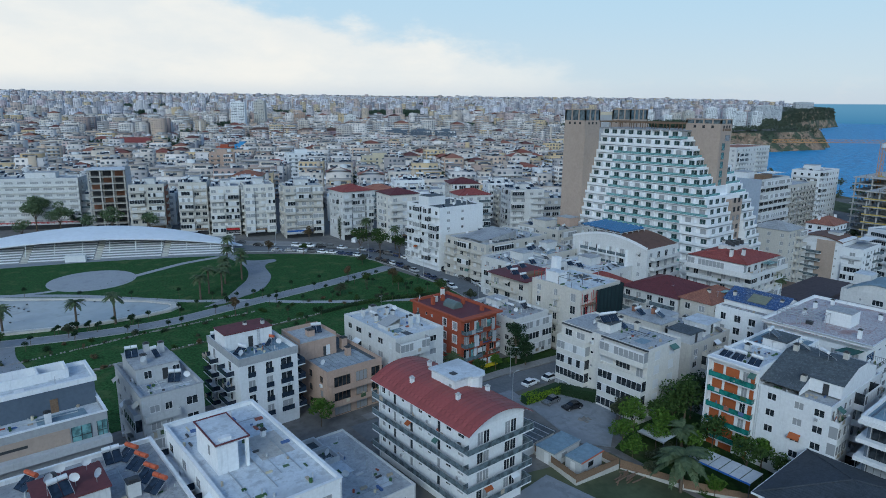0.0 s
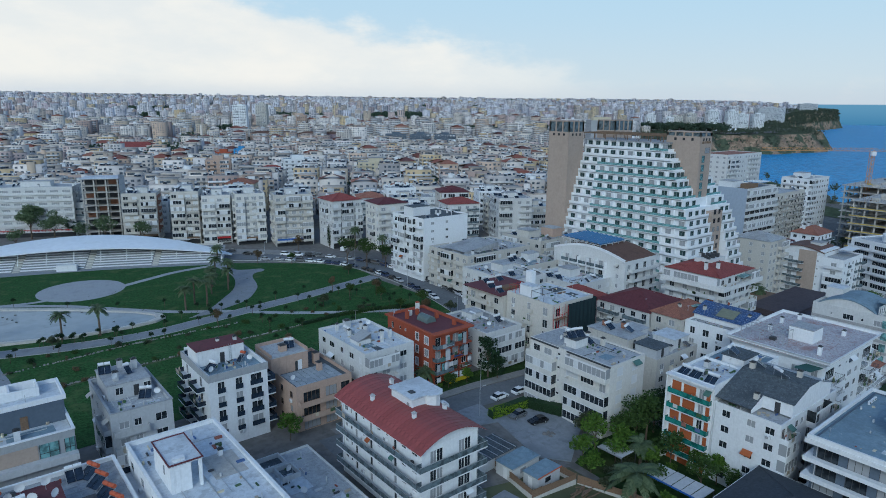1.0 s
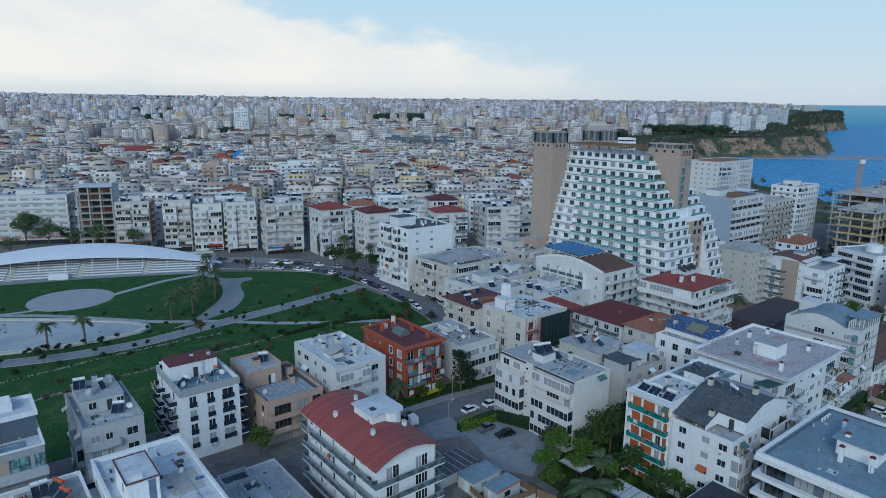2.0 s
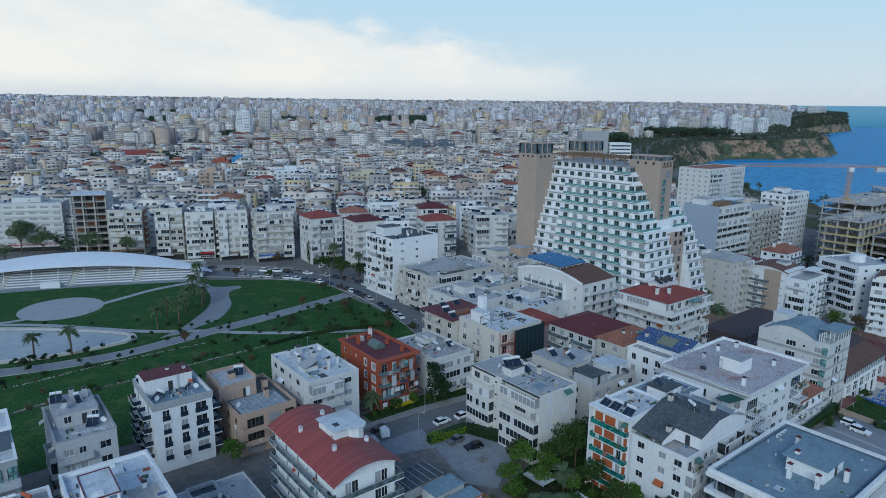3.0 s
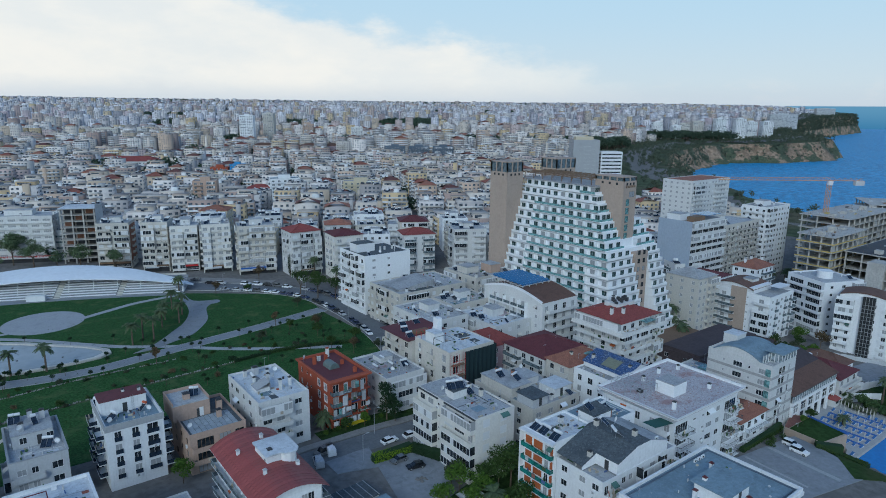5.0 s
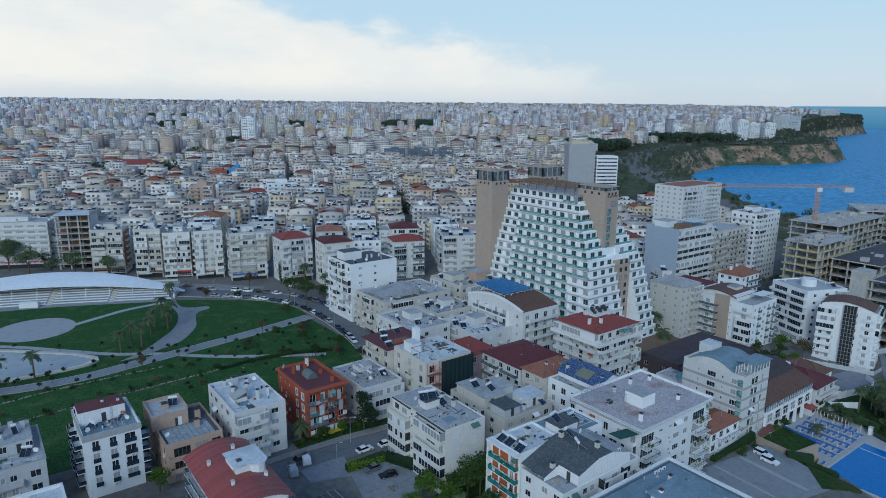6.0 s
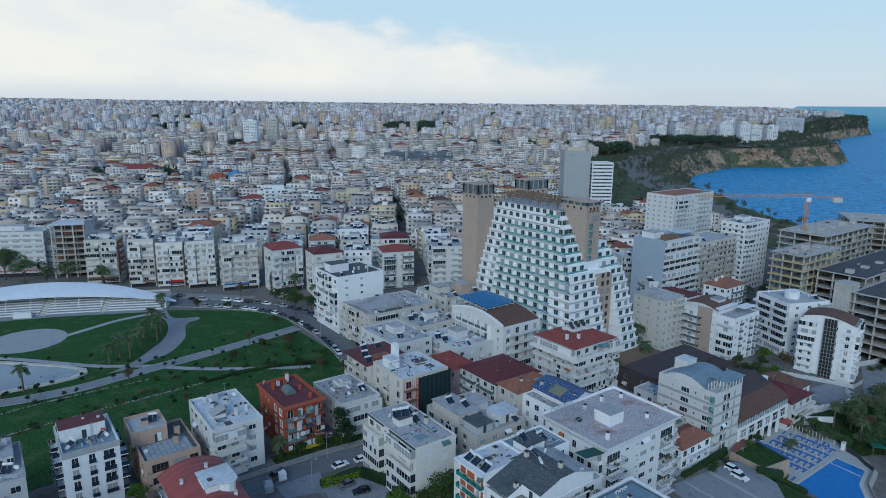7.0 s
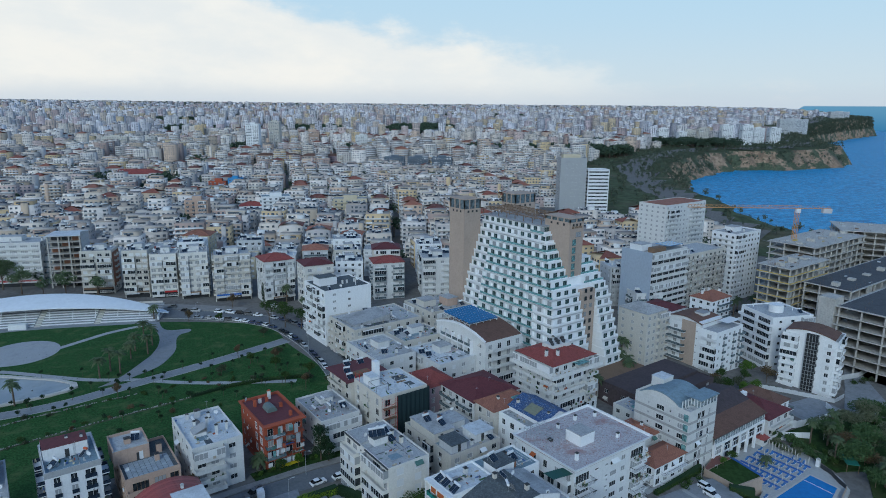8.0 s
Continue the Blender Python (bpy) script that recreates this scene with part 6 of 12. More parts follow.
def middle_rows():
    tile_block("tiled_block", "pale block with maroon hipped roof and glazed balconies", 143.2, 81.2, 17.0, 16.4, 12.0, "white2", "maroon", 3.0, faces={
        "W": dict(win=cols(5, 1.5, 1.5, 0.8), balc=[(0.05, 0.45, 1.2, "glass"), (0.55, 0.95, 1.2, "glass")]), "S": dict(win=cols(4, 1.4, 1.4, 0.8))})
    b = tile_block("cream_house", "cream house with orange tile roof and rooflight", 143.4, 72.6, 14.0, 8.2, 12.6, "cream", "tile", 2.4, faces={
        "W": dict(win=[(0.25, 1.4, 1.6, 0.6, "w"), (0.7, 1.6, 1.6, 0.6, "w")], balc=[(0.5, 0.95, 1.1, "solid")]), "S": dict(win=cols(3, 1.2, 1.4, 0.8))})
    chimney(b, 4.0, 3.0, b["h"] + 0.8, 1.6, "cream", 0.35)
    part("rooflight", Shape().box(8.0, 1.0, b["h"] + 1.3, 11.0, 3.0, b["h"] + 1.45), M["aqua"], b)
    tile_block("mauve_house", "mauve rendered house with red tile roof and white frames", 138.9, 97.8, 10.0, 12.6, 11.5, "mauve", "tilered", 2.6, faces={
        "W": dict(win=cols(3, 1.2, 1.8, 0.6)), "S": dict(win=cols(3, 1.2, 1.8, 0.6))})
    b = building("blue_tile_block", "white block with patched blue shingle roof", 145.0, 58.6, 14.0, 13.8, 12.6, "white", roof="roofgrey", parapet=0.6, fh=3.0, faces={
        "W": dict(win=[(0.15, 1.3, 1.7, 0.6, "w"), (0.4, 1.6, 1.7, 0.6, "w"), (0.65, 1.6, 1.7, 0.6, "w"), (0.88, 1.2, 1.7, 0.6, "w")]), "S": dict(win=cols(4, 1.2, 1.4, 0.8))})
    h = b["h"]
    at = Shape()
    at.face([(3.6, 0.2, h - 0.5), (13.8, 0.2, h - 0.5), (13.8, 0.2, h + 1.0), (9.0, 0.2, h + 3.0), (3.6, 0.2, h + 1.0)])
    at.face([(3.6, 13.6, h - 0.5), (3.6, 0.2, h - 0.5), (3.6, 0.2, h + 1.0), (3.6, 13.6, h + 1.0)])
    attic = part("attic", at, M["white"], b)
    sl = Shape()
    sl.face([(3.2, -0.2, h + 0.85), (9.0, -0.2, h + 3.1), (9.0, 14.0, h + 3.1), (3.2, 14.0, h + 0.85)][::-1])
    sl.face([(9.0, -0.2, h + 3.1), (14.2, -0.2, h + 0.85), (14.2, 14.0, h + 0.85), (9.0, 14.0, h + 3.1)][::-1])
    sl.face([(3.2, -0.2, h + 0.7), (9.0, -0.2, h + 2.95), (9.0, -0.2, h + 3.1), (3.2, -0.2, h + 0.85)])
    part("shingle_slope", sl, M["bluetile"], attic)
    part("rooflight", Shape().box(0, 0, 0, 3.4, 4.4, 0.12), paint("olive_panel", (0.20, 0.21, 0.15), 0.6, 0.1, 2.0, 0.2), attic, at=pose(4.2, 4.0, h + 1.28, 0, -21.2, 0))
    for px, py in ((5.5, 12.0), (7.0, 1.5)):
        chimney(b, px, py, h + 1.6, 1.0, "cream", 0.35)


def net_block():
    b = building("scaffold_block", "unfinished cream block half wrapped in black netting", 119.0, 92.6, 15.6, 15.8, 15.8, "cream", roof="roofwhite", parapet=0.25, fh=3.1, faces={
        "W": dict(win=[(0.15, 1.4, 1.6, 0.7, "w"), (0.5, 1.2, 2.1, 0.2, "d"), (0.85, 1.6, 2.1, 0.2, "d")], balc=[(0.4, 0.6, 0.8, "solid")]), "S": dict(win=[(0.14, 1.8, 2.1, 0.2, "d")])})
    h, z = b["h"], b["zroof"]
    net = Shape()
    n = 24
    for i in range(n):
        x0, x1 = 4.6 + 11.2 * i / n, 4.6 + 11.2 * (i + 1) / n
        y0, y1 = -1.0 + 0.12 * math.sin(i * 1.9), -1.0 + 0.12 * math.sin((i + 1) * 1.9)
        net.face([(x0, y0, 2.0), (x1, y1, 2.0), (x1, y1, h - 0.4), (x0, y0, h - 0.4)])
    net.face([(15.8, -1.0, 2.0), (15.8, 6.0, 2.0), (15.8, 6.0, h - 0.4), (15.8, -1.0, h - 0.4)])
    part("safety_net", net, M["net"], b)
    for k in range(5):
        zz = h - 0.6 - k * 3.1
        part("scaffold_deck", Shape().box(0.3, -1.3, zz - 3.1, 4.6, -0.1, zz - 3.0), M["timber"], b)
    sc = Shape()
    for x in (0.4, 2.4, 4.5):
        for y in (-1.25, -0.2):
            sc.tube((x, y, 0), (x, y, h - 0.5), 0.05, n=5)
    for k in range(5):
        zz = h - 2.4 - k * 3.1
        sc.tube((0.4, -1.25, zz), (4.5, -1.25, zz), 0.04, n=5)
        sc.tube((0.4, -1.25, zz - 1.2), (4.5, -1.25, zz + 0.4), 0.03, n=5)
    part("scaffold_pole", sc, M["redpaint"], b)
    roof_box(b, 1.2, 8.0, 4.2, 12.4, z, z + 2.8, "white", "roofwhite", "stair_house", None, 0.0)
    part("lift_tower", Shape().box(5.0, 12.0, z, 6.6, 14.0, z + 5.4), M["white"], b)
    fr = Shape()
    for x0, y0, x1, y1, zz in ((0.3, 3.2, 4.4, 7.4, 2.2),):
        for px in (x0, x1):
            for py in (y0, y1):
                fr.tube((px, py, z), (px, py, z + zz), 0.06, n=5)
        for py in (y0, y1):
            fr.tube((x0, py, z + zz), (x1, py, z + zz), 0.06, n=5)
        for px in (x0, x1):
            fr.tube((px, y0, z + zz), (px, y1, z + zz), 0.06, n=5)
    part("steel_frame", fr, M["dframe"], b)
    fr = Shape()
    for i in range(4):
        fr.tube((0.3 + i * 1.4, 13.0, z), (0.3 + i * 1.4, 13.0, z + 2.2), 0.05, n=5)
        fr.tube((0.3 + i * 1.4, 15.4, z), (0.3 + i * 1.4, 15.4, z + 2.2), 0.05, n=5)
        fr.tube((0.3 + i * 1.4, 13.0, z + 2.2), (0.3 + i * 1.4, 15.4, z + 2.2), 0.05, n=5)
    part("pergola_frame", fr, M["redpaint"], b)
    part("timber_stack", Shape().box(9.0, 6.0, z, 12.0, 6.8, z + 0.2), M["timber"], b, at=pose(0, 0, 0))
    b = building("brown_roof_block", "cream block with dark brown sheet roof over the park street", 118.0, 108.6, 13.4, 14.2, 14.6, "cream", roof="maroon", parapet=0.15, fh=3.1, top_gap=0.5, faces={
        "W": dict(win=[(0.15, 2.0, 1.6, 0.7, "w"), (0.45, 2.0, 1.6, 0.7, "w"), (0.8, 1.6, 1.6, 0.7, "w")], balc=[(0.03, 0.75, 1.2, "solid")]), "S": dict(win=cols(2, 1.2, 1.4, 0.9))})
    part("eave", Shape().box(-1.4, -0.2, b["h"], 13.8, 14.6, b["h"] + 0.2), M["maroon"], b)
    z = b["zroof"]
    clutter(b, 13.4, 14.2, 5, 31)
    part("roof_curb", Shape().box(3.5, 3.0, b["h"] + 0.2, 8.5, 5.2, b["h"] + 0.9), M["timber"], b)


def park_street_blocks():
    b = building("long_block", "long cream block with balconies above the park street", 141.5, 150.0, 30.0, 20.8, 14.2, "cream", roof="roofgrey", parapet=0.4, fh=2.9, faces={
        "W": dict(win=cols(6, 1.6, 1.4, 0.8, "?"), balc=[(0.02, 0.3, 1.1, "solid"), (0.36, 0.64, 1.1, "solid"), (0.7, 0.98, 1.1, "solid")]), "S": dict(win=cols(7, 1.4, 1.4, 0.8, "?"), balc=[(0.1, 0.4, 1.1, "solid"), (0.6, 0.9, 1.1, "solid")])})
    z = b["zroof"]
    s = Shape()
    s.face([(2, 4, z + 0.6), (18, 4, z + 2.4), (18, 16, z + 2.4), (2, 16, z + 0.6)])
    s.face([(2, 4, z), (18, 4, z), (18, 4, z + 2.4), (2, 4, z + 0.6)])
    part("shed_roof", s, M["roofgrey"], b)
    clutter(b, 30, 20.8, 7, 33, avoid=[(2, 4, 18, 16)])
    b = building("tall_white_block", "tall white block with many cluttered balconies", 141.5, 174.4, 21.0, 19.5, 23.4, "white", roof="rooffelt", parapet=0.5, fh=2.9, faces={
        "W": dict(win=cols(5, 1.5, 1.5, 0.6, "?"), balc=[(0.02, 0.22, 1.3, "wbars"), (0.26, 0.48, 1.3, "solid"), (0.54, 0.74, 1.3, "solid"), (0.78, 0.98, 1.3, "wbars")]), "S": dict(win=[(0.2, 1.5, 1.0, 1.0, "w"), (0.52, 1.2, 1.0, 1.0, "w")], floors=3)})
    z = b["zroof"]
    roof_box(b, 2.0, 9.0, 10.0, 15.0, z, z + 3.4, "white", "rooffelt", "stair_house", None, 0.0)
    part("mast", Shape().tube((15.5, 3.0, z), (15.5, 3.0, z + 4.0), 0.15, n=8), M["white2"], b)
    for px in (12.0, 14.0, 17.5):
        chimney(b, px, 8.0, z, 1.6, "white2", 0.3)
    clutter(b, 21, 19.5, 5, 35, avoid=[(2, 9, 10, 15)])
    b = building("pharmacy_block", "old beige block with pale patched roof", 175.0, 148.0, 20.0, 20.0, 15.5, "cream", roof="roofgrey", parapet=0.5, faces={
        "W": dict(win=cols(5, 1.5, 1.4, 0.8, "?"), balc=[(0.05, 0.45, 1.1, "solid")]), "S": dict(win=cols(5, 1.6, 1.4, 0.8, "?"), balc=[(0.1, 0.45, 1.1, "solid"), (0.6, 0.95, 1.1, "solid")])})
    z = b["zroof"]
    roof_box(b, 2, 8, 8, 14, z, z + 2.8, "cream", "roofgrey")
    roof_box(b, 11, 4, 16, 10, z, z + 3.4, "beige", "roofgrey")
    clutter(b, 20, 20, 6, 37, avoid=[(2, 4, 16, 14)])
    for i, (x, y, w, d, zr, wall, sd) in enumerate(((136.0, 124.0, 15.5, 22.0, 12.2, "white2", 41), (153.5, 112.5, 16.5, 20.0, 10.5, "white2", 43), (153.5, 134.5, 18.0, 13.5, 12.0, "cream", 45))):
        b = building("infill_block", "weathered off-white block with cluttered flat roof", x, y, w, d, zr, wall, roof=("roofgrey", "roofwhite", "roofgrey")[i], parapet=0.5, group="weathered low blocks", faces={
            "W": dict(win=cols(4, 1.5, 1.4, 0.8, "?"), balc=[(0.1, 0.5, 1.1, "solid")]), "S": dict(win=cols(4, 1.5, 1.4, 0.8, "?"))})
        z = b["zroof"]
        roof_box(b, w * 0.4, d * 0.45, w * 0.7, d * 0.7, z, z + 2.6, "white2", "roofgrey")
        clutter(b, w, d, 7, sd, avoid=[(w * 0.4, d * 0.45, w * 0.7, d * 0.7)])


def left_corner():
    """The roofs close under the camera at the start."""
    b = building("flat_white_block", "white block with broad pale flat roof and brown-edged stair house", 21.0, 58.6, 12.3, 25.6, 16.4, "white", roof="roofwhite", parapet=0.5, cap="white", fh=3.0, faces={
        "W": dict(win=cols(5, 1.8, 1.5, 0.7), balc=[(0.05, 0.45, 1.3, "smoke"), (0.55, 0.95, 1.3, "smoke")]), "S": dict(win=cols(3, 1.6, 1.4, 0.8)), "N": dict(win=cols(3, 1.4, 1.4, 0.8)), "E": dict(win=cols(6, 1.3, 1.3, 0.9))})
    z = b["zroof"]
    sh = part("stair_house", Shape().box(1.6, 10.0, z, 4.1, 17.2, z + 3.7), M["white"], b)
    part("roof", Shape().box(1.45, 9.85, z + 3.7, 5.55, 17.35, z + 3.9), M["roofwhite"], sh)
    part("wall_pier", Shape().box(5.1, 9.95, z, 5.45, 10.4, z + 3.7), M["white"], sh)
    part("stair_window", Shape().box(1.54, 12.4, z + 1.6, 1.6, 12.9, z + 2.8), M["glass"], sh)
    e = Shape()
    for x0, y0, x1, y1 in ((1.4, 9.8, 5.6, 9.95), (1.4, 17.25, 5.6, 17.4), (1.4, 9.95, 1.55, 17.25), (5.45, 9.95, 5.6, 17.25)):
        e.box(x0, y0, z + 3.85, x1, y1, z + 4.02)
    part("brown_edging", e, M["maroon"], sh)
    part("roof_curb", Shape().box(2.2, 10.5, z + 3.9, 3.6, 11.2, z + 4.3), M["white"], sh)
    for x, y in ((4.0, 24.0), (7.0, 24.3)):
        on_roof(b, ac_unit, x, y, 180)
    chimney(b, 9.6, 15.6, z, 0.9, "white", 0.3)
    b = building("slate_block", "slate-blue penthouse block with white parapets and stone panels", -6.0, 96.6, 22.6, 13.6, 15.0, "grey", roof="roofwhite", parapet=0.9, cap="white", fh=3.1, faces={
        "E": dict(win=cols(2, 1.4, 1.6, 0.7))})
    z = b["zroof"]
    part("penthouse", Shape().box(0.6, 6.0, z, 22.4, 13.4, z + 3.7), M["slate"], b)
    st = part("stone_panel", Shape().box(4.0, -0.06, z - 2.5, 17.7, 0.0, z - 0.25), M["sand"], b)
    part("vent_grille", Shape().box(9.0, -0.1, z - 1.5, 12.6, -0.06, z - 1.1), M["dframe"], st)
    for x0, x1 in ((17.85, 20.4), (21.1, 22.5), (0.8, 3.4)):
        wn = part("window", Shape().box(x0, -0.08, z - 2.5, x1, -0.03, z - 0.3), M["aqua"], b)
        fr = Shape()
        for q in (x0, (x0 + x1) / 2 - 0.04, x1 - 0.08):
            fr.box(q, -0.13, z - 2.5, q + 0.08, -0.08, z - 0.3)
        fr.box(x0, -0.18, z - 1.75, x1, -0.13, z - 1.68)
        part("sash", fr, M["dframe"], wn)
    part("ledge", Shape().box(-0.1, -1.3, z - 2.75, 22.7, 0.0, z - 2.55), M["lgrey"], b)
    part("lower_terrace_wall", Shape().box(-0.1, -1.3, z - 3.6, 22.7, -1.15, z - 2.75), M["lgrey"], b)
    ph = Shape()
    for x0, y0, x1, y1 in ((0.3, 5.7, 22.7, 6.1), (0.3, 13.2, 22.7, 13.6), (0.3, 6.1, 0.7, 13.2), (22.3, 6.1, 22.7, 13.2)):
        ph.box(x0, y0, z + 3.6, x1, y1, z + 4.35)
    part("penthouse_parapet", ph, M["white"], b)
    part("penthouse_roof", Shape().box(0.7, 6.1, z + 3.7, 22.3, 13.2, z + 3.8), M["roofwhite"], b)
    part("door", Shape().box(16.4, 5.9, z, 17.4, 6.0, z + 2.1), M["timber"], b)
    chimney(b, 15.6, 3.0, z, 1.6, "white", 0.4)
    roof_room = part("screen_wall", Shape().box(6.0, 9.0, z + 3.8, 19.6, 9.25, z + 5.2).box(6.0, 12.6, z + 3.8, 19.6, 12.85, z + 5.2).box(19.35, 9.25, z + 3.8, 19.6, 12.6, z + 5.2).box(15.6, 9.25, z + 3.8, 15.85, 12.6, z + 5.2), M["white"], b)
    part("hatch", Shape().box(12.4, 7.0, z + 3.8, 13.6, 7.9, z + 4.05), M["frame"], b)
    part("antenna_frame", Shape().tube((17.5, 7.2, z + 3.8), (17.5, 7.2, z + 5.1), 0.04, n=5).tube((16.6, 7.2, z + 4.6), (18.6, 7.2, z + 4.6), 0.03, n=5), M["steel"], b)
    b = building("tank_roof_block", "cream-roofed block crowded with orange-tank water heaters", -4.0, 62.0, 23.6, 24.0, 14.3, "white", roof="roofgrey", parapet=0.5, cap="white", fh=3.0, faces={
        "W": dict(win=cols(5, 1.6, 1.4, 0.8)), "N": dict(win=cols(4, 1.6, 1.4, 0.8)), "S": dict(win=cols(5, 1.6, 1.4, 0.8))})
    z = b["zroof"]
    part("stair_house", Shape().box(9.0, 11.0, z, 16.0, 17.0, z + 2.8), M["white2"], b)
    part("maroon_roof", Shape().box(8.8, 10.8, z + 2.8, 16.2, 17.2, z + 3.0), M["maroon"], b)
    for x, y in ((20.0, 21.0), (20.4, 18.0), (20.6, 14.5), (20.8, 11.5), (9.0, 21.5), (1.5, 20.0), (1.6, 17.0)):
        on_roof(b, solar_heater, x, y, -65, 0, "orange")
    for x, y in ((10.5, 14.5), (13.0, 13.0), (14.6, 15.8), (12.0, 16.0), (15.0, 12.4)):
        on_roof(b, dish, x, y, random.Random(x).uniform(-40, 40), 3.0)
    on_roof(b, solar_heater, 11.4, 12.2, 10, 3.0)
    on_roof(b, solar_heater, 18.4, 21.6, 0)
    chimney(b, 18.6, 12.4, z, 1.8, "white2", 0.7)
    chimney(b, 11.0, 15.4, z + 3.0, 0.8, "white2", 0.5)
    # low sheds and a garage roof between the blocks
    b = building("annexe", "low grey flat-roofed annexe between white blocks", 36.0, 66.3, 13.8, 20.6, 5.2, "white2", roof="roofgrey", parapet=0.3, faces={"W": dict(win=cols(4, 1.4, 1.2, 0.9)), "S": dict(win=cols(3, 1.4, 1.2, 0.9))})
    z = b["zroof"]
    for x0, y0, x1, y1 in ((3.4, 16.6, 8.2, 20.2), (5.6, 12.6, 8.6, 16.2)):
        well = Shape()
        for q in ((x0, y0, x1, y0 + 0.2), (x0, y1 - 0.2, x1, y1), (x0, y0 + 0.2, x0 + 0.2, y1 - 0.2), (x1 - 0.2, y0 + 0.2, x1, y1 - 0.2)):
            well.box(q[0], q[1], z, q[2], q[3], z + 0.9)
        rim = part("well_wall", well, M["lgrey"], b)
        part("well_floor", Shape().box(x0 + 0.2, y0 + 0.2, z, x1 - 0.2, y1 - 0.2, z + 0.1), M["rooffelt"], rim)
    on_roof(b, dish, 7.2, 14.4, 20)
    clutter(b, 13.8, 12, 2, 12, heaters=False)


grey_block()
white_block()
beige_block()
pale_block()
red_block()
low_block()
white_corner_block()
old_block()
blind_block()
felt_roof_block()
long_roof_block()
dark_flat_block()
barrel_roof_block()
vault_roof_block()
middle_rows()
net_block()
park_street_blocks()
left_corner()


# ------------------------------------------------------------------ hotel
def hotel():
    zb = -6.0
    ob = thing("terraced_hotel", pose(0, 0, zb), "tall white terraced hotel with sandstone towers and green glass balconies", "hotel")
    P = 3.08
    top = 51.3 - zb
    nfl = 18

    def plan(k):
        xw = 207.0 - 1.12 * min(k, 7) - 0.75 * max(0, k - 7)
        ys = 119.6 - 1.95 * min(k, 7) - 0.95 * max(0, k - 7)
        return xw, ys

    hw = window_one(2.1, 2.35, "w", "steel", "hotelglass")[0]
    rail = Shape().box(0, 0, 0, 3.45, 0.05, 1.0).mesh("balcony_glass", M["aqua"])
    for k in range(nfl):
        xw, ys = plan(k)
        z = top - P * (k + 1)
        xe = 218.0 if k < 4 else min(231.0, 227.3 + 0.95 * (k - 4))
        yn = 156.0
        # storey body, set back behind its terrace
        body = Shape()
        if k < 7:
            body.box(xw + 1.2, ys + 1.2, z, 217.0, yn, z + P)
            if k >= 4:
                body.box(217.0, ys + 1.0, z, xe - 0.6, yn - 8, z + P)
        else:
            body.box(xw + 1.2, 107.4, z, xe - 0.6, yn, z + P)
            body.box(xw + 1.2, ys + 1.0, z, 213.6, 107.4, z + P)
            body.box(222.2, ys + 1.0, z, xe - 0.6, 107.4, z + P)
        st = part("storey", body, M["hotelwhite"], ob)
        # bands: floor slab with a white parapet
        band = Shape()
        band.box(xw, ys, z - 0.25, 213.8, yn, z + 0.02)
        if k >= 4:
            band.box(213.8, max(ys, 107.6), z - 0.25, xe, yn - 8, z + 0.02)
            if ys < 107.6:
                band.box(222.0, ys, z - 0.25, xe, 107.6, z + 0.02)
            band.box(218.2 if k < 7 else 222.0, ys, z - 0.25, xe, ys + 0.18, z + (0.3 if k < 7 else 1.0))
        lo = z - 0.5
        nb = 10
        bay = (yn - ys) / nb
        open_from = 2 if k > 1 else 99
        open_to = nb if k < 9 else nb - 2
        if k == 0:
            open_from, open_to = 8, 10
        hi = z + 1.0
        y_solid = yn - bay * (open_from if open_from < 90 else nb)
        y_open = yn - bay * open_to
        if open_from > 90:
            band.box(xw, ys, lo, xw + 0.18, yn, hi)
        else:
            band.box(xw, y_solid, lo, xw + 0.18, yn, hi)
            band.box(xw, y_open, lo, xw + 0.18, y_solid, z + 0.22)
            if y_open > ys + 0.1:
                band.box(xw, ys, lo, xw + 0.18, y_open, hi)
        x_s = 211.0 if k < 7 else 213.8
        if 2 <= k < 7:
            band.box(xw + 0.18, ys, lo, x_s, ys + 0.18, z + 0.3)
        else:
            band.box(xw + 0.18, ys, lo, x_s, ys + 0.18, hi)
        if k >= 4:
            band.box(xe - 0.18, ys, lo, xe, ys + 24, hi)
        for i in range(nb):
            yy = yn - bay * (i + 0.5)
            part("window", hw, None, st, at=pose(xw + 1.0, yy + 1.05, z + 0.15, 0, 0, -90))
            if i:
                band.box(xw + 0.25, yn - bay * i - 0.1, z + 0.02, xw + 1.25, yn - bay * i + 0.1, z + P - 0.25)
            if open_from <= i < open_to:
                part("balcony_glass", rail, None, st, at=pose(xw + 0.06, yy + bay / 2, z + 0.2, 0, 0, -90) @ Matrix.Diagonal((bay / 3.45, 1, 0.85, 1)))
        part("terrace_band", band, M["hotelwhite"], st)
        n_s = 2 if k < 7 else 3
        for i in range(n_s):
            x = xw + 2.2 + (x_s - xw - 2.4) * (i + 0.5) / n_s - 1.1
            part("window", hw, None, st, at=pose(x, ys + (1.0 if k < 7 else 0.8), z + 0.15))
        if k >= 4:
            xa = 218.2 if k < 7 else 222.2
            for i in range(2):
                part("window", hw, None, st, at=pose(xa + (xe - 1.0 - xa) * (i + 0.5) / 2 - 0.9, ys + 0.8, z + 0.15))
            if k < 7:
                part("balcony_glass", rail, None, st, at=pose(xa, ys + 0.06, z + 0.28) @ Matrix.Diagonal(((xe - xa) / 3.45, 1, 0.8, 1)))
        if 2 <= k < 7:
            part("balcony_glass", rail, None, st, at=pose(xw + 0.2, ys + 0.06, z + 0.28) @ Matrix.Diagonal(((x_s - xw - 0.3) / 3.45, 1, 0.8, 1)))
    # sloping wing walls either side of the sandstone strip
    strip_y = 105.2
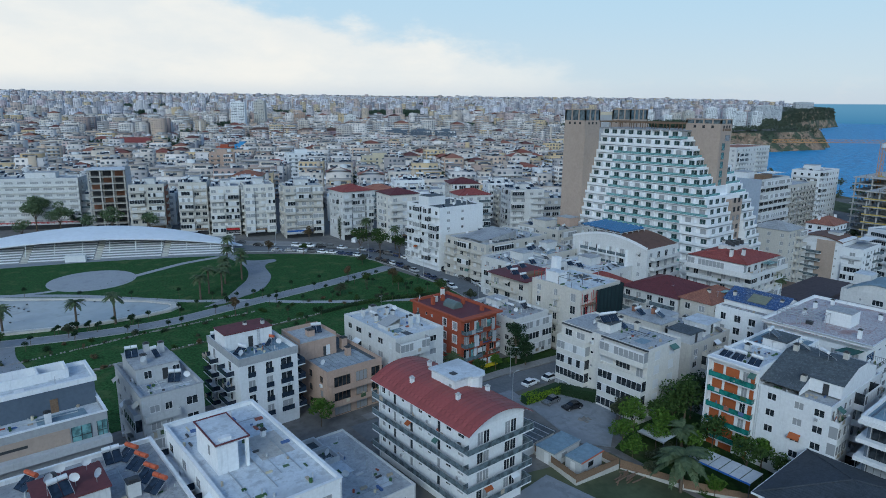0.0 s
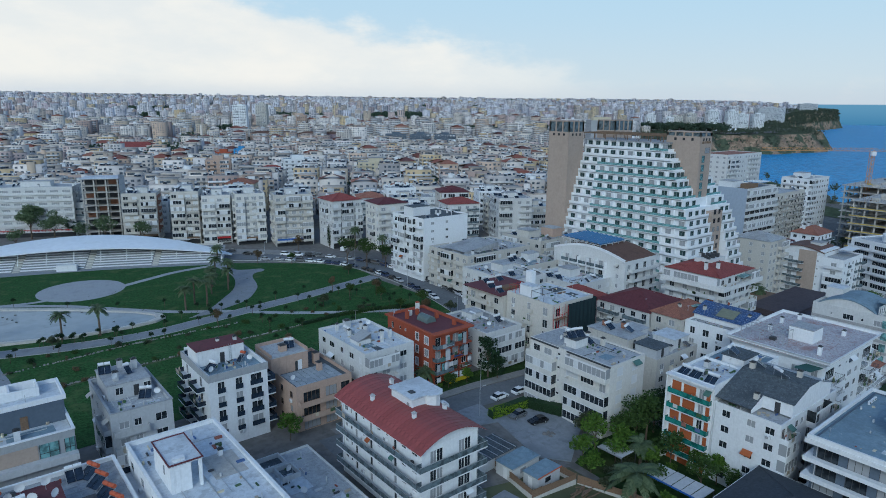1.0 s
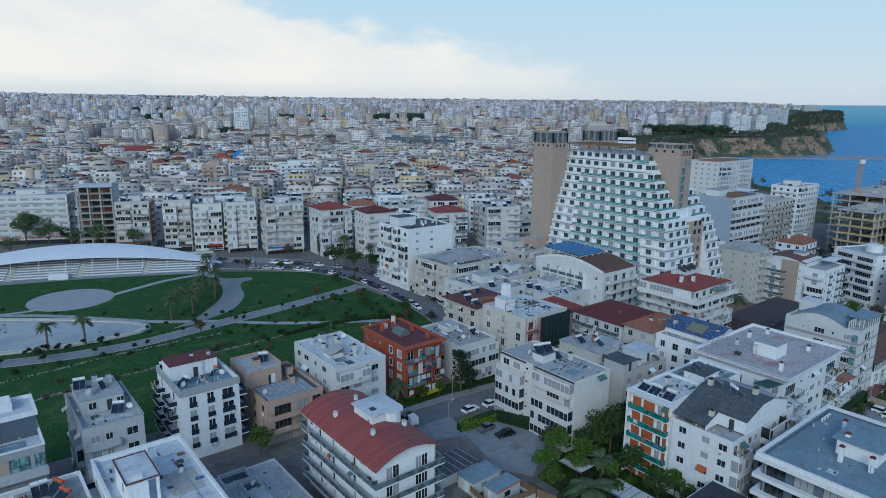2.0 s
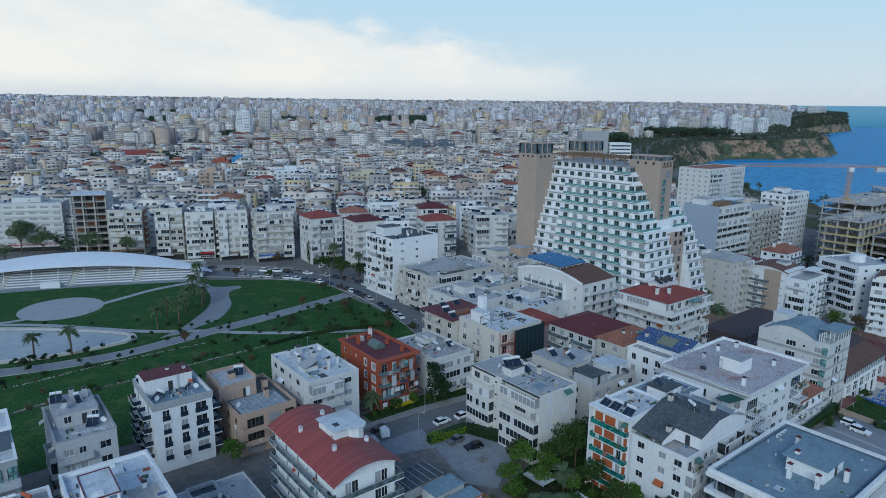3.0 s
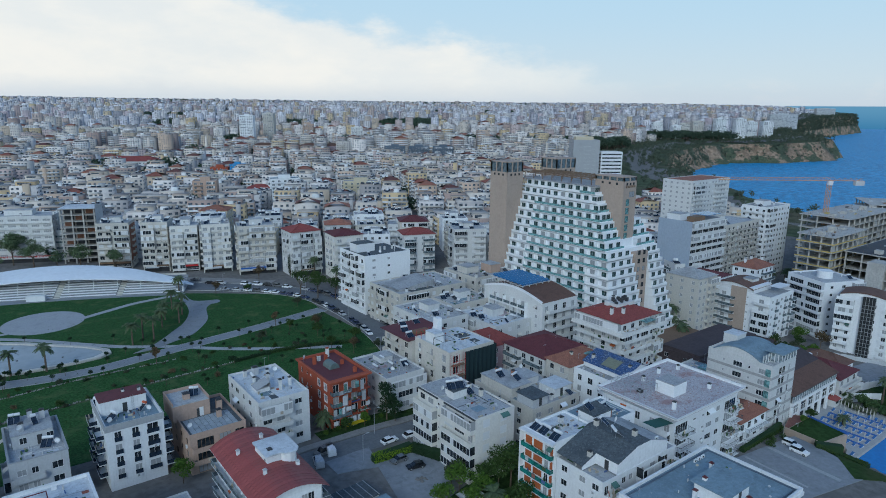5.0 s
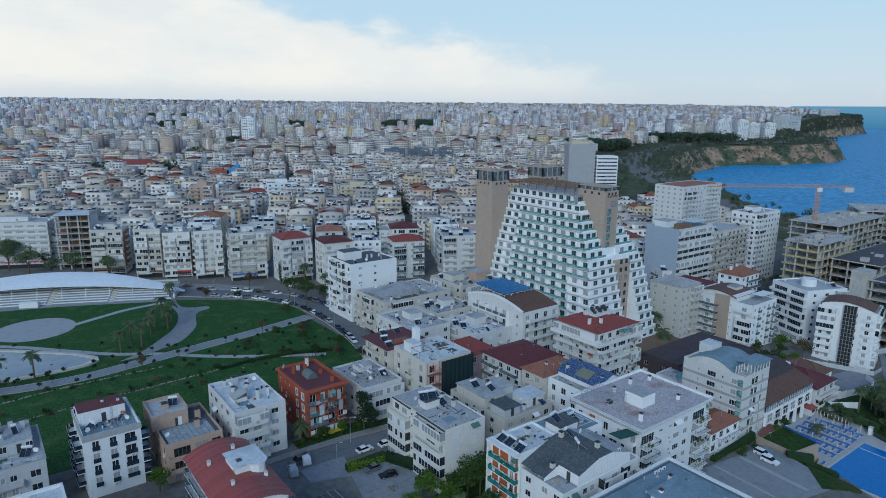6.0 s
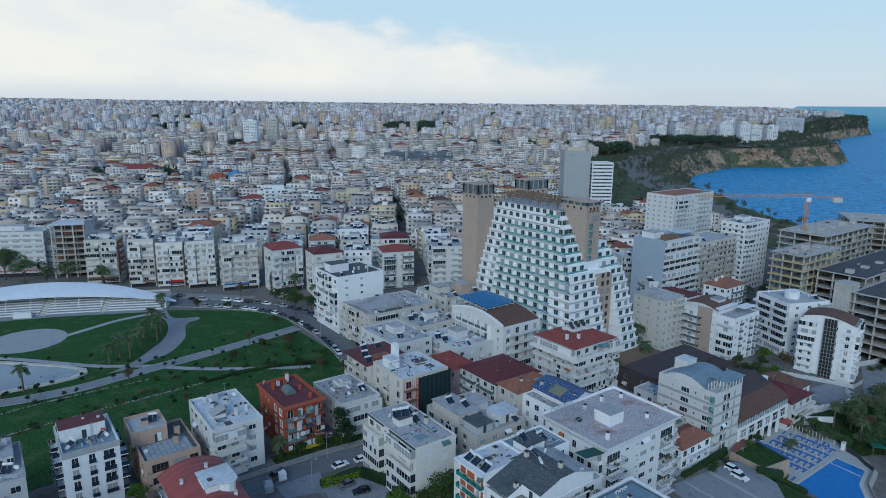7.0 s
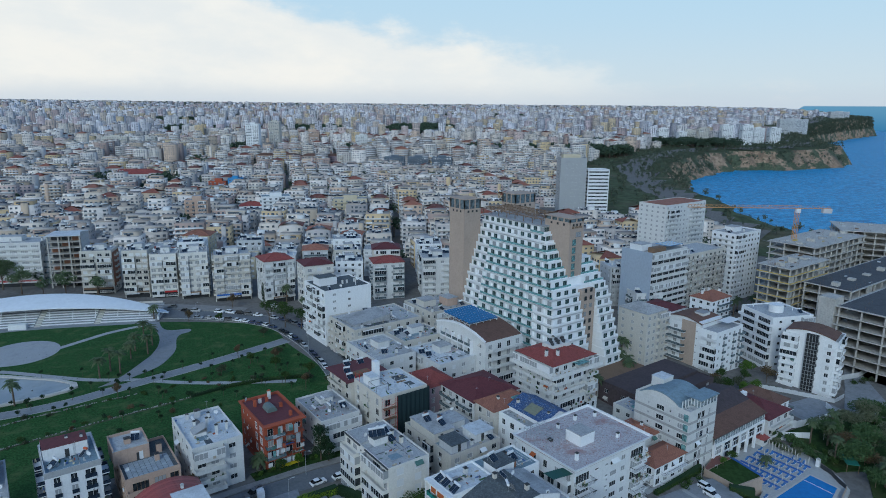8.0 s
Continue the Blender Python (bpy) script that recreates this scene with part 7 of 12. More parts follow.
    s = Shape().box(214.4, strip_y, 0, 221.6, 112.0, top - 8 * P + 1.6)
    strip_ob = part("stone_strip", s, M["sand"], ob)
    for k in range(7, 17):
        z = top - P * (k + 1)
        for x in (215.6, 218.6):
            part("window", window_one(1.4, 1.7, "w", "dframe", "glass")[0], None, strip_ob, at=pose(x, strip_y - 0.18, z + 0.5))
    # upper deck
    part("roof_deck", Shape().box(207.6, 120.4, top - 0.3, 226.0, 157.0, top + 0.06), M["roofgrey"], ob)
    part("rear_wing", Shape().box(217.0, 122.0, top - 4 * P + 0.02, 225.6, 156.6, top - 0.31), M["hotelwhite"], ob)
    pg = Shape()
    for i in range(16):
        y = 124 + i * 2.3
        pg.box(209.0, y, top + 2.3, 226.0, y + 0.2, top + 2.55)
    for x in (209.0, 215.0, 221.0, 225.8):
        pg.box(x, 122.0, top + 2.05, x + 0.25, 160.0, top + 2.3)
        for i in range(8):
            pg.box(x, 123 + i * 5.0, top, x + 0.22, 123.22 + i * 5.0, top + 2.05)
    part("roof_pergola", pg, M["timber"], ob)
    # towers
    def tower(x0, y0, x1, y1, zt, crown):
        t = part("stone_tower", Shape().box(x0, y0, 0, x1, y1, zt - zb - crown), M["sand"], ob)
        cr = Shape()
        zz0, zz1 = zt - zb - crown, zt - zb
        cr.box(x0, y0, zz1 - 0.35, x1, y1, zz1)
        for (ax, ay, bx, by) in ((x0, y0, x1, y0), (x0, y0, x0, y1), (x1, y0, x1, y1), (x0, y1, x1, y1)):
            n = max(2, round(math.hypot(bx - ax, by - ay) / 3.2))
            for i in range(n + 1):
                px, py = ax + (bx - ax) * i / n, ay + (by - ay) * i / n
                px, py = min(max(px, x0 + 0.2), x1 - 0.2), min(max(py, y0 + 0.2), y1 - 0.2)
                cr.box(px - 0.2, py - 0.2, zz0, px + 0.2, py + 0.2, zz1 - 0.35)
        part("crown_frame", cr, M["sand"], t)
        part("crown_screen", Shape().box(x0 + 0.35, y0 + 0.35, zz0, x1 - 0.35, y1 - 0.35, zz1 - 0.4), M["railglass"], t)
        for i in range(3):
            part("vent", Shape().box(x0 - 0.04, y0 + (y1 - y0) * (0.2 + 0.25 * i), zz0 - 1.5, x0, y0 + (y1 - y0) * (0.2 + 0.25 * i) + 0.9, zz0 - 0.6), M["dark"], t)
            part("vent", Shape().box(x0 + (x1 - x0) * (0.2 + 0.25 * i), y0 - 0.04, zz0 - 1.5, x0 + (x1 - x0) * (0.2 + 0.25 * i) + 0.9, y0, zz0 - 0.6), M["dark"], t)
        return t

    tower(197.0, 156.0, 205.8, 166.0, 58.2, 4.2)
    tower(225.6, 156.0, 237.5, 165.0, 58.4, 4.2)
    t2 = tower(211.0, 110.0, 218.4, 123.0, 55.4, 1.6)
    z = 55.4 - zb
    gw, gp = window_mesh(1.9, 2.4, "w", "dframe", "aqua")
    for k in range(6):
        wo = part("window", gw, None, t2, at=pose(212.6, 109.8, z - 10.5 - k * 3.08))
        part("pane", gp, None, wo)
    wm, gm = window_mesh(3.0, 2.0, "w", "dframe", "glass")
    wo = part("window", wm, None, t2, at=pose(214.2, 109.8, z - 7.4))
    part("pane", gm, None, wo)
    # sign: a mark and bars in place of the name
    sign = part("sign_mark", Shape().tube((212.6, 109.98, z - 3.6), (212.6, 109.9, z - 3.6), 0.5, n=16), M["timber"], t2)
    for i in range(6):
        part("sign_bar", Shape().box(213.5 + i * 0.72, 109.92, z - 4.0, 214.0 + i * 0.72, 109.98, z - 3.2), M["timber"], t2)
    # entrance wing and its timber roof
    e = Shape().box(196.0, 88.0, 0, 232.0, 96.0, 5.2)
    part("entrance_wing", e, M["white2"], ob)
    part("timber_roof", Shape().box(206.0, 85.0, 5.2, 233.0, 97.0, 5.5), M["timber"], ob)


hotel()


# ------------------------------------------------------------------ park stands with their canopy
def stands():
    P0, P1, P2 = Vector((-6, 291)), Vector((50, 274)), Vector((97, 249))

    def base(s, d):
        p = P0 * (1 - s) ** 2 + P1 * 2 * s * (1 - s) + P2 * s * s
        t = ((P1 - P0) * (1 - s) + (P2 - P1) * s).normalized()
        return p + Vector((-t.y, t.x)) * d

    ob = thing("park_stand", pose(0, 0, 0), "curved white open-air stand under an arched membrane canopy", "grandstand")
    n = 24
    for k in range(8):
        s = Shape()
        d0, d1, h = -4.6 + k * 1.75, -4.6 + (k + 1) * 1.75, 0.62 * (k + 1) - 0.2
        for i in range(n):
            s0, s1 = 0.02 + 0.96 * i / n, 0.02 + 0.96 * (i + 1) / n
            a, b, c, d = base(s0, d0), base(s1, d0), base(s1, d1), base(s0, d1)
            s.face([(*a, h), (*b, h), (*c, h), (*d, h)])
            s.face([(*a, h - 0.64), (*b, h - 0.64), (*b, h), (*a, h)])
        part("tier", s, M["paving"], ob)
        for u0, u1 in ((0.03, 0.29), (0.315, 0.51), (0.535, 0.73), (0.755, 0.97 - 0.012 * k)):
            seat = Shape()
            for i in range(6):
                s0, s1 = u0 + (u1 - u0) * i / 6, u0 + (u1 - u0) * (i + 1) / 6
                q = [base(s0, d0 + 0.1), base(s1, d0 + 0.1), base(s1, d0 + 0.85), base(s0, d0 + 0.85)]
                seat.face([(*p, h + 0.46) for p in q])
                seat.face([(*q[0], h + 0.12), (*q[1], h + 0.12), (*q[1], h + 0.46), (*q[0], h + 0.46)])
            part("bench", seat, M["white"], ob)
    for s0 in (0.292, 0.512, 0.732):
        st = Shape()
        for k in range(8):
            d0, d1, h = -4.7 + k * 1.75, -4.7 + (k + 1) * 1.75, 0.62 * (k + 1) - 0.05
            a, b, c, d = base(s0, d0), base(s0 + 0.021, d0), base(s0 + 0.021, d1), base(s0, d1)
            st.face([(*a, h), (*b, h), (*c, h), (*d, h)])
            st.face([(*a, h - 0.62), (*b, h - 0.62), (*b, h), (*a, h)])
        part("stair", st, M["stone"], ob)
    wall = Shape()
    for i in range(n):
        s0, s1 = 0.03 + 0.94 * i / n, 0.03 + 0.94 * (i + 1) / n
        a, b = base(s0, 9.5), base(s1, 9.5)
        wall.face([(*a, 0), (*b, 0), (*b, 5.6), (*a, 5.6)])
    part("back_wall", wall, M["stone"], ob)
    can, under = Shape(), Shape()
    m = 36
    rows = 6

    def cpt(i, j):
        s = i / m
        bow = 1 - (2 * s - 1) ** 2
        f = j / rows
        d = 2.0 + (-0.5 - 2.0 * bow) * (1 - f) + (1.0 + 11.0 * bow) * f
        z = 2.2 + 5.0 * bow + 2.8 * bow * f + 0.9 * bow * 4 * f * (1 - f) * 0.5
        p = base(-0.01 + 1.02 * s, d)
        return (p.x, p.y, z)
    for i in range(m):
        for j in range(rows):
            q = [cpt(i, j), cpt(i + 1, j), cpt(i + 1, j + 1), cpt(i, j + 1)]
            can.face(q)
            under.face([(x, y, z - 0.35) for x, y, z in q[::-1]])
        a, b = cpt(i, 0), cpt(i + 1, 0)
        can.face([(a[0], a[1], a[2] - 0.35), (b[0], b[1], b[2] - 0.35), b, a])
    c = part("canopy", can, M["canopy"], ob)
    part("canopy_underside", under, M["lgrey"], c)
    for i in range(2, m - 1, 3):
        s = -0.01 + 1.02 * i / m
        for j, foot in ((1, -1.0), (4, 9.0)):
            p = cpt(i, j)
            f = base(s, foot)
            zf = 0.62 * int((foot + 4.6) / 1.75 + 1) - 0.3
            part("strut", Shape().tube((f.x, f.y, zf), (p[0], p[1], p[2] - 0.4), 0.16, n=6), M["white"], ob)
        p, q = cpt(i, 1), cpt(i, 5)
        part("rib", Shape().tube((p[0], p[1], p[2] - 0.55), (q[0], q[1], q[2] - 0.55), 0.14, n=6), M["white"], ob)
    bx = base(0.46, -5.8)
    part("control_booth", Shape().box(-3.5, -1.0, 0, 3.5, 1.0, 2.4), M["white"], ob, at=pose(bx.x, bx.y, 0.1, 0, 0, -24))
    # low end wall
    e = base(0.975, -3)
    part("end_wall", Shape().box(0, 0, 0, 0.6, 11, 2.6), M["white"], ob, at=pose(e.x, e.y, 0, 0, 0, -24))


stands()


# ------------------------------------------------------------------ blocks along the park street
def park_row():
    std = lambda n: cols(n, 2.1, 1.6, 0.6, "?")
    rows = (
        ("curved_office_block", "broad cream block with long horizontal window bands", 24.0, 358.0, 37.0, 16.0, -25, 24.0, "white2", dict(win=cols(7, 3.6, 1.2, 1.0, "w"), balc=[(0.0, 1.0, 0.6, "solid")]), 51),
        ("balcony_block", "weathered cream block with bare brick side wall", 72.0, 312.0, 15.0, 13.0, -24, 22.8, "cream", dict(win=std(4), balc=[(0.02, 0.45, 1.2, "solid"), (0.55, 0.98, 1.2, "wbars")]), 53),
        ("pink_block", "pale pink and white block with enclosed balconies", 88.5, 294.0, 12.0, 14.0, -26, 24.4, "cream", dict(win=std(4), balc=[(0.0, 0.5, 1.1, "solid"), (0.55, 1.0, 0.9, "bars")]), 55),
        ("white_shop_block", "white block with red shopfronts at street level", 99.5, 286.0, 12.5, 14.0, -22, 22.6, "cream2", dict(win=std(4), balc=[(0.02, 0.48, 1.2, "solid"), (0.52, 0.98, 1.0, "wbars")]), 57),
    ) + (
        ("flat_front_block", "white block with bay balconies above the park street", 111.5, 276.0, 13.0, 15.0, -16, 23.6, "cream2", dict(win=std(4), balc=[(0.0, 0.3, 1.2, "solid"), (0.36, 0.62, 0.7, "solid"), (0.7, 1.0, 1.2, "solid")]), 59),
        ("awning_block", "pinkish white block with a blue shop sign and awnings", 124.0, 262.0, 17.0, 14.0, -16, 23.6, "cream", dict(win=std(5), balc=[(0.0, 0.26, 1.2, "solid"), (0.3, 0.68, 0.9, "wbars"), (0.72, 1.0, 1.2, "solid")]), 61),
        ("red_roof_block", "white block with hipped red roof and cafe front", 142.5, 243.0, 14.5, 14.0, -4, 21.5, "white2", dict(win=std(4), balc=[(0.0, 0.24, 1.3, "solid"), (0.3, 0.7, 0.9, "wbars"), (0.76, 1.0, 1.3, "solid")]), 63),
        ("dark_roof_block", "white block with dark tiled roof and stacked balconies", 156.0, 226.0, 14.0, 14.0, -8, 21.0, "cream2", dict(win=std(3), balc=[(0.0, 0.36, 1.3, "solid"), (0.64, 1.0, 1.3, "solid")]), 65),
    )
    for name, label, x, y, w, d, rz, zr, wall, s, seed in rows:
        side = dict(win=cols(4, 1.5, 1.4, 0.8, "?"), balc=[(0.3, 0.7, 1.0, "solid")])
        b = building(name, label, x, y, w, d, zr, wall, rz=rz, zb=-0.3, fh=3.0, parapet=0.5, roof="roofgrey", enclose=0.5, faces={"S": s, "W": side, "E": side})
        z, h = b["zroof"], b["h"]
        if name == "red_roof_block":
            hip_roof(b, w, d, h, 2.6, "tilered")
        elif name == "dark_roof_block":
            hip_roof(b, w, d, h, 2.2, "maroon")
        else:
            roof_box(b, w * 0.35, d * 0.4, w * 0.7, d * 0.75, z, z + 2.7, "white2", "roofgrey")
            clutter(b, w, d, 8, seed, avoid=[(w * 0.35, d * 0.4, w * 0.7, d * 0.75)])
        # flat dark sheet paints the shaded shop interiors onto the wall
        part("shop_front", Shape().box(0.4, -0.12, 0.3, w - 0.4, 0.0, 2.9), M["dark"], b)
        part("shop_sign", Shape().box(0.6, -0.6, 2.95, w - 0.6, -0.1, 3.75), M[{51: "redpaint", 57: "redpaint", 61: "bluepaint"}.get(seed, "timber")], b)
        if seed in (55, 61, 59):
            part("awning", Shape().box(1.0, 0, 0, w * 0.6, 1.8, 0.08), M["lgrey"], b, at=pose(0, -1.9, 2.5, 14, 0, 0))
        if seed == 53:
            part("brick_panel", Shape().box(w, 0.6, 4.0, w + 0.05, d - 0.6, h - 1.4), M["brick"], b)
    # bare concrete frame among them
    b = thing("concrete_frame_block", pose(60.0, 334.0, -0.3, 0, 0, -23), "bare concrete frame of an empty block with a curved side", "building shell")
    w, d, n = 16.0, 15.0, 9
    for k in range(n + 1):
        part("floor_slab", Shape().box(-0.3, -0.3, k * 3.15 - 0.3, w + 0.3, d, k * 3.15), M["concrete"], b)
    for i in range(4):
        for y in (0.2, 5.0):
            part("column", Shape().box(i * (w - 0.6) / 3, y, 0, i * (w - 0.6) / 3 + 0.6, y + 0.6, n * 3.15), M["concrete"], b)
    # inner block in a much darker concrete than slabs and columns
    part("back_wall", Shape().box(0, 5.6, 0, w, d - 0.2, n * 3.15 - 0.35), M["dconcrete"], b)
    for k in range(3, n):
        part("brick_wall", Shape().box(0.8 + (k % 3) * 5.1, 4.6, k * 3.15, 4.6 + (k % 3) * 5.1, 4.8, k * 3.15 + 2.7), M["brick"], b)
    side = Shape()
    for i in range(8):
        a0, a1 = math.pi / 2 * i / 8, math.pi / 2 * (i + 1) / 8
        side.face([(w + 0.3, d * 0.02 + 14 * (i / 8), 0), (w + 0.3, d * 0.02 + 14 * ((i + 1) / 8), 0),
                   (w + 0.3, d * 0.02 + 14 * ((i + 1) / 8), n * 3.15 + 1.8 * math.cos(a1)), (w + 0.3, d * 0.02 + 14 * (i / 8), n * 3.15 + 1.8 * math.cos(a0))])
    part("curved_side_wall", side, M["lgrey"], b)
    part("roof_slab", Shape().box(-0.6, -0.8, n * 3.15, w + 0.3, d, n * 3.15 + 0.25), M["roofwhite"], b)


park_row()


# ------------------------------------------------------------------ around the hotel
def solar_arch_block():
    x, y, w, d = 169.4, 107.6, 17.0, 29.0
    b = building("arched_hotel_annexe", "white annexe with arched gable, blue solar array and brown roof", x, y, w, d, 16.4, "white2", roof="brownroof", parapet=0.2, fh=3.1, faces={
        "W": dict(win=[(0.2, 1.6, 2.1, 0.15, "d"), (0.36, 1.6, 2.1, 0.15, "d"), (0.52, 1.6, 2.1, 0.15, "d"), (0.68, 1.6, 2.1, 0.15, "d"), (0.9, 1.0, 1.3, 0.8, "w")], balc=[(0.14, 0.76, 1.2, "glass")]),
        "S": dict(win=cols(4, 1.6, 2.1, 0.15, "d"), balc=[(0.1, 0.95, 1.6, "solid")])})
    h = b["h"]
    n = 12
    pts = [(0.0 + d * i / n, h - 0.1 + 3.6 * math.sin(math.pi * (0.08 + 0.84 * i / n)) - 0.8) for i in range(n + 1)]
    gb = None
    for xx in (w + 0.05, -0.05):
        f = [(xx, 0, h - 0.8)] + [(xx, yy, zz) for yy, zz in pts] + [(xx, d, h - 0.8)]
        g = Shape()
        g.face(f if xx > 0 else f[::-1])
        gb = part("gable", g, M["white2"], b)
    for i in range(6):
        yy = d * (0.24 + 0.124 * i) - 0.12
        part("fin", Shape().box(-1.35, yy, 0.0, 0.0, yy + 0.24, h - 1.2), M["white"], b)
    for k in range(4):
        zf = h - 0.7 - 3.1 * (k + 1)
        part("balcony_slab", Shape().box(-1.35, d * 0.24, zf - 0.2, 0.0, d * 0.86, zf + 0.1), M["white"], b)
    r = Shape()
    for (ya, za), (yb, zb2) in zip(pts, pts[1:]):
        r.face([(0.3, ya, za), (w - 0.3, ya, za), (w - 0.3, yb, zb2), (0.3, yb, zb2)])
    part("curved_roof", r, M["brownroof"], b)
    cop = Shape()
    for (ya, za), (yb, zb2) in zip(pts, pts[1:]):
        cop.face([(-0.25, ya, za + 0.35), (0.35, ya, za + 0.35), (0.35, yb, zb2 + 0.35), (-0.25, yb, zb2 + 0.35)])
        cop.face([(-0.25, ya, za - 0.3), (-0.25, ya, za + 0.35), (-0.25, yb, zb2 + 0.35), (-0.25, yb, zb2 - 0.3)])
    part("coping", cop, M["white"], gb)
    arr = thing("solar_array", pose(x + 1.5, y + 11.0, b.location.z + h + 2.6), "rows of blue solar panels on a white steel frame", "solar panels")
    pan = Shape().box(0, 0, 0, 1.0, 1.75, 0.05).mesh("panel", M["pv"])
    for i in range(12):
        for j in range(8):
            part("panel", pan, None, arr, at=pose(i * 1.12, j * 2.0, 0.7 + 0.05 * j, 22, 0, 0))
    fr = Shape()
    for i in range(5):
        xx = i * 3.2
        fr.tube((xx, -0.3, 0.4), (xx, 16.2, 0.9), 0.09, n=5)
        for j in range(6):
            fr.tube((xx, j * 3.1, -1.0), (xx, j * 3.1, 0.5 + 0.03 * j), 0.07, n=5)
            if j < 5:
                fr.tube((xx, j * 3.1, -0.8), (xx, (j + 1) * 3.1, 0.5), 0.05, n=4)
    for j in range(9):
        fr.tube((-0.3, j * 2.0, 0.6 + 0.05 * j), (13.6, j * 2.0, 0.6 + 0.05 * j), 0.06, n=5)
    part("frame", fr, M["frame"], arr)


solar_arch_block()
RED = tile_block("red_hip_block", "white block with broad red hipped roof and roof machinery", 172.4, 78.6, 19.0, 16.6, 17.0, "white2", "tilered", 2.2, faces={
    "W": dict(win=cols(4, 1.5, 1.6, 0.6), balc=[(0.0, 1.0, 1.6, "solid")]), "S": dict(win=cols(5, 1.6, 1.6, 0.6), balc=[(0.0, 0.7, 1.8, "solid"), (0.75, 1.0, 2.2, "solid")])})
part("plant_deck", Shape().box(7.0, 7.0, RED["h"] + 1.6, 15.5, 12.0, RED["h"] + 2.8), M["white2"], RED)
for i in range(9):
    part("roof_machine", Shape().box(7.4 + i * 0.85, 7.6 + (i % 3) * 1.3, RED["h"] + 2.8, 8.1 + i * 0.85, 8.5 + (i % 3) * 1.3, RED["h"] + 3.5 + (i % 4) * 0.25), M["dframe"], RED)
for px, py in ((3.0, 6.0), (6.0, 4.0), (14.0, 14.0)):
    chimney(RED, px, py, RED["h"] + 0.6, 2.2, "white2", 0.4)
part("terrace_canopy", Shape().box(9.0, -2.4, RED["h"] - 0.8, 14.0, 0.4, RED["h"] - 0.7), M["aqua"], RED)
terrace = part("terrace_slab", Shape().box(-2.4, -2.6, RED["h"] - 3.35, 20.4, 0.0, RED["h"] - 3.0).box(-2.4, 0.0, RED["h"] - 3.35, 0.0, 17.0, RED["h"] - 3.0), M["white2"], RED)
part("terrace_parapet", Shape().box(-2.4, -2.6, RED["h"] - 3.0, 20.4, -2.4, RED["h"] - 2.1).box(-2.4, -2.4, RED["h"] - 3.0, -2.2, 17.0, RED["h"] - 2.1), M["white2"], terrace)


AB_TOP = 9.0


def right_blocks():
    W = lambda n, k="w": dict(win=cols(n, 1.5, 1.4, 0.8, k))
    b = building("low_hall", "low dark brown flat-roofed hall behind a vaulted block", 205.0, 66.0, 38.0, 21.0, 0.4, "darkroof", roof="darkroof", parapet=0.3, faces={"S": W(5), "W": W(3)})
    part("raised_roof", Shape().box(1.0, 6.0, b["zroof"], 37.0, 20.0, b["zroof"] + 1.0), M["darkroof"], b)
    b = building("white_annexe", "low white annexe with rooflight beside the hall", 197.0, 62.0, 12.5, 12.0, 0.0, "white2", roof="roofgrey", parapet=0.4, faces={"S": W(3), "W": W(3)})
    part("rooflight", Shape().box(3, 4, b["zroof"], 7, 7, b["zroof"] + 0.5), M["aqua"], b)
    b = building("gable_block", "beige-white block with shallow gable and side balconies", 246.0, 98.0, 13.0, 14.5, 14.8, "cream", roof="roofgrey", parapet=0.2, faces={
        "W": dict(win=cols(3, 1.3, 1.4, 0.8)), "S": dict(win=cols(4, 1.5, 1.5, 0.7), balc=[(0.5, 1.0, 1.6, "solid")])})
    hip_roof(b, 13.0, 14.5, b["h"], 2.4, "roofgrey", 0.3, "sheet_roof")
    b = tile_block("maroon_roof_block", "white block with maroon roof and solar heaters", 265.0, 104.5, 17.0, 14.5, 10.0, "white", "maroon", 2.0, faces={"W": W(3), "S": dict(win=cols(4, 1.5, 1.5, 0.7), balc=[(0.05, 0.95, 1.4, "glass")])})
    b = tile_block("orange_roof_house", "white house with orange hipped tile roof and chimneys", 297.0, 101.0, 15.0, 11.0, 10.8, "white", "tile", 2.8, faces={"W": W(3), "S": dict(win=cols(4, 1.5, 1.5, 0.7), balc=[(0.3, 1.0, 1.5, "glass")])})
    for px, py in ((3, 7), (6, 8.5), (10, 8), (12, 4)):
        chimney(b, px, py, b["h"] + 1.2, 2.2, "white", 0.45)
    b = building("arched_block", "white and grey block with arched dark roof and glass balconies", 266.5, 79.6, 19.0, 22.5, 8.4, "white", roof="roofgrey", parapet=0.5, fh=3.05, faces={
        "W": dict(win=[(0.16, 1.8, 1.5, 0.7, "w"), (0.45, 1.2, 1.5, 0.7, "w"), (0.6, 0.7, 0.7, 1.4, "n"), (0.85, 2.0, 1.8, 0.3, "d")], balc=[(0.0, 0.38, 1.5, "glass"), (0.72, 1.0, 1.1, "solid")]),
        "S": dict(win=[(0.12, 1.2, 1.2, 0.9, "w"), (0.3, 1.4, 2.0, 0.2, "d"), (0.5, 1.6, 1.2, 0.9, "w"), (0.68, 1.4, 2.0, 0.2, "d"), (0.9, 1.8, 2.0, 0.2, "d")], balc=[(0.24, 0.36, 0.5, "glass"), (0.62, 0.74, 0.5, "glass"), (0.83, 1.0, 1.5, "glass")])})
    h = b["h"]
    part("grey_bay", Shape().box(-0.12, 9.5, 1.0, 0.0, 16.0, h + 1.6), M["sand"], b)
    pts = [(7.0 + 15.5 * i / 10, h + 0.5 + 2.6 * math.sin(math.pi * (0.1 + 0.72 * i / 10))) for i in range(11)]
    g = Shape()
    g.face([(0.5, 22.5, h - 0.4)] + [(0.5, yy, zz) for yy, zz in pts[::-1]] + [(0.5, 7.0, h - 0.4)])
    part("top_storey", g, M["white"], b)
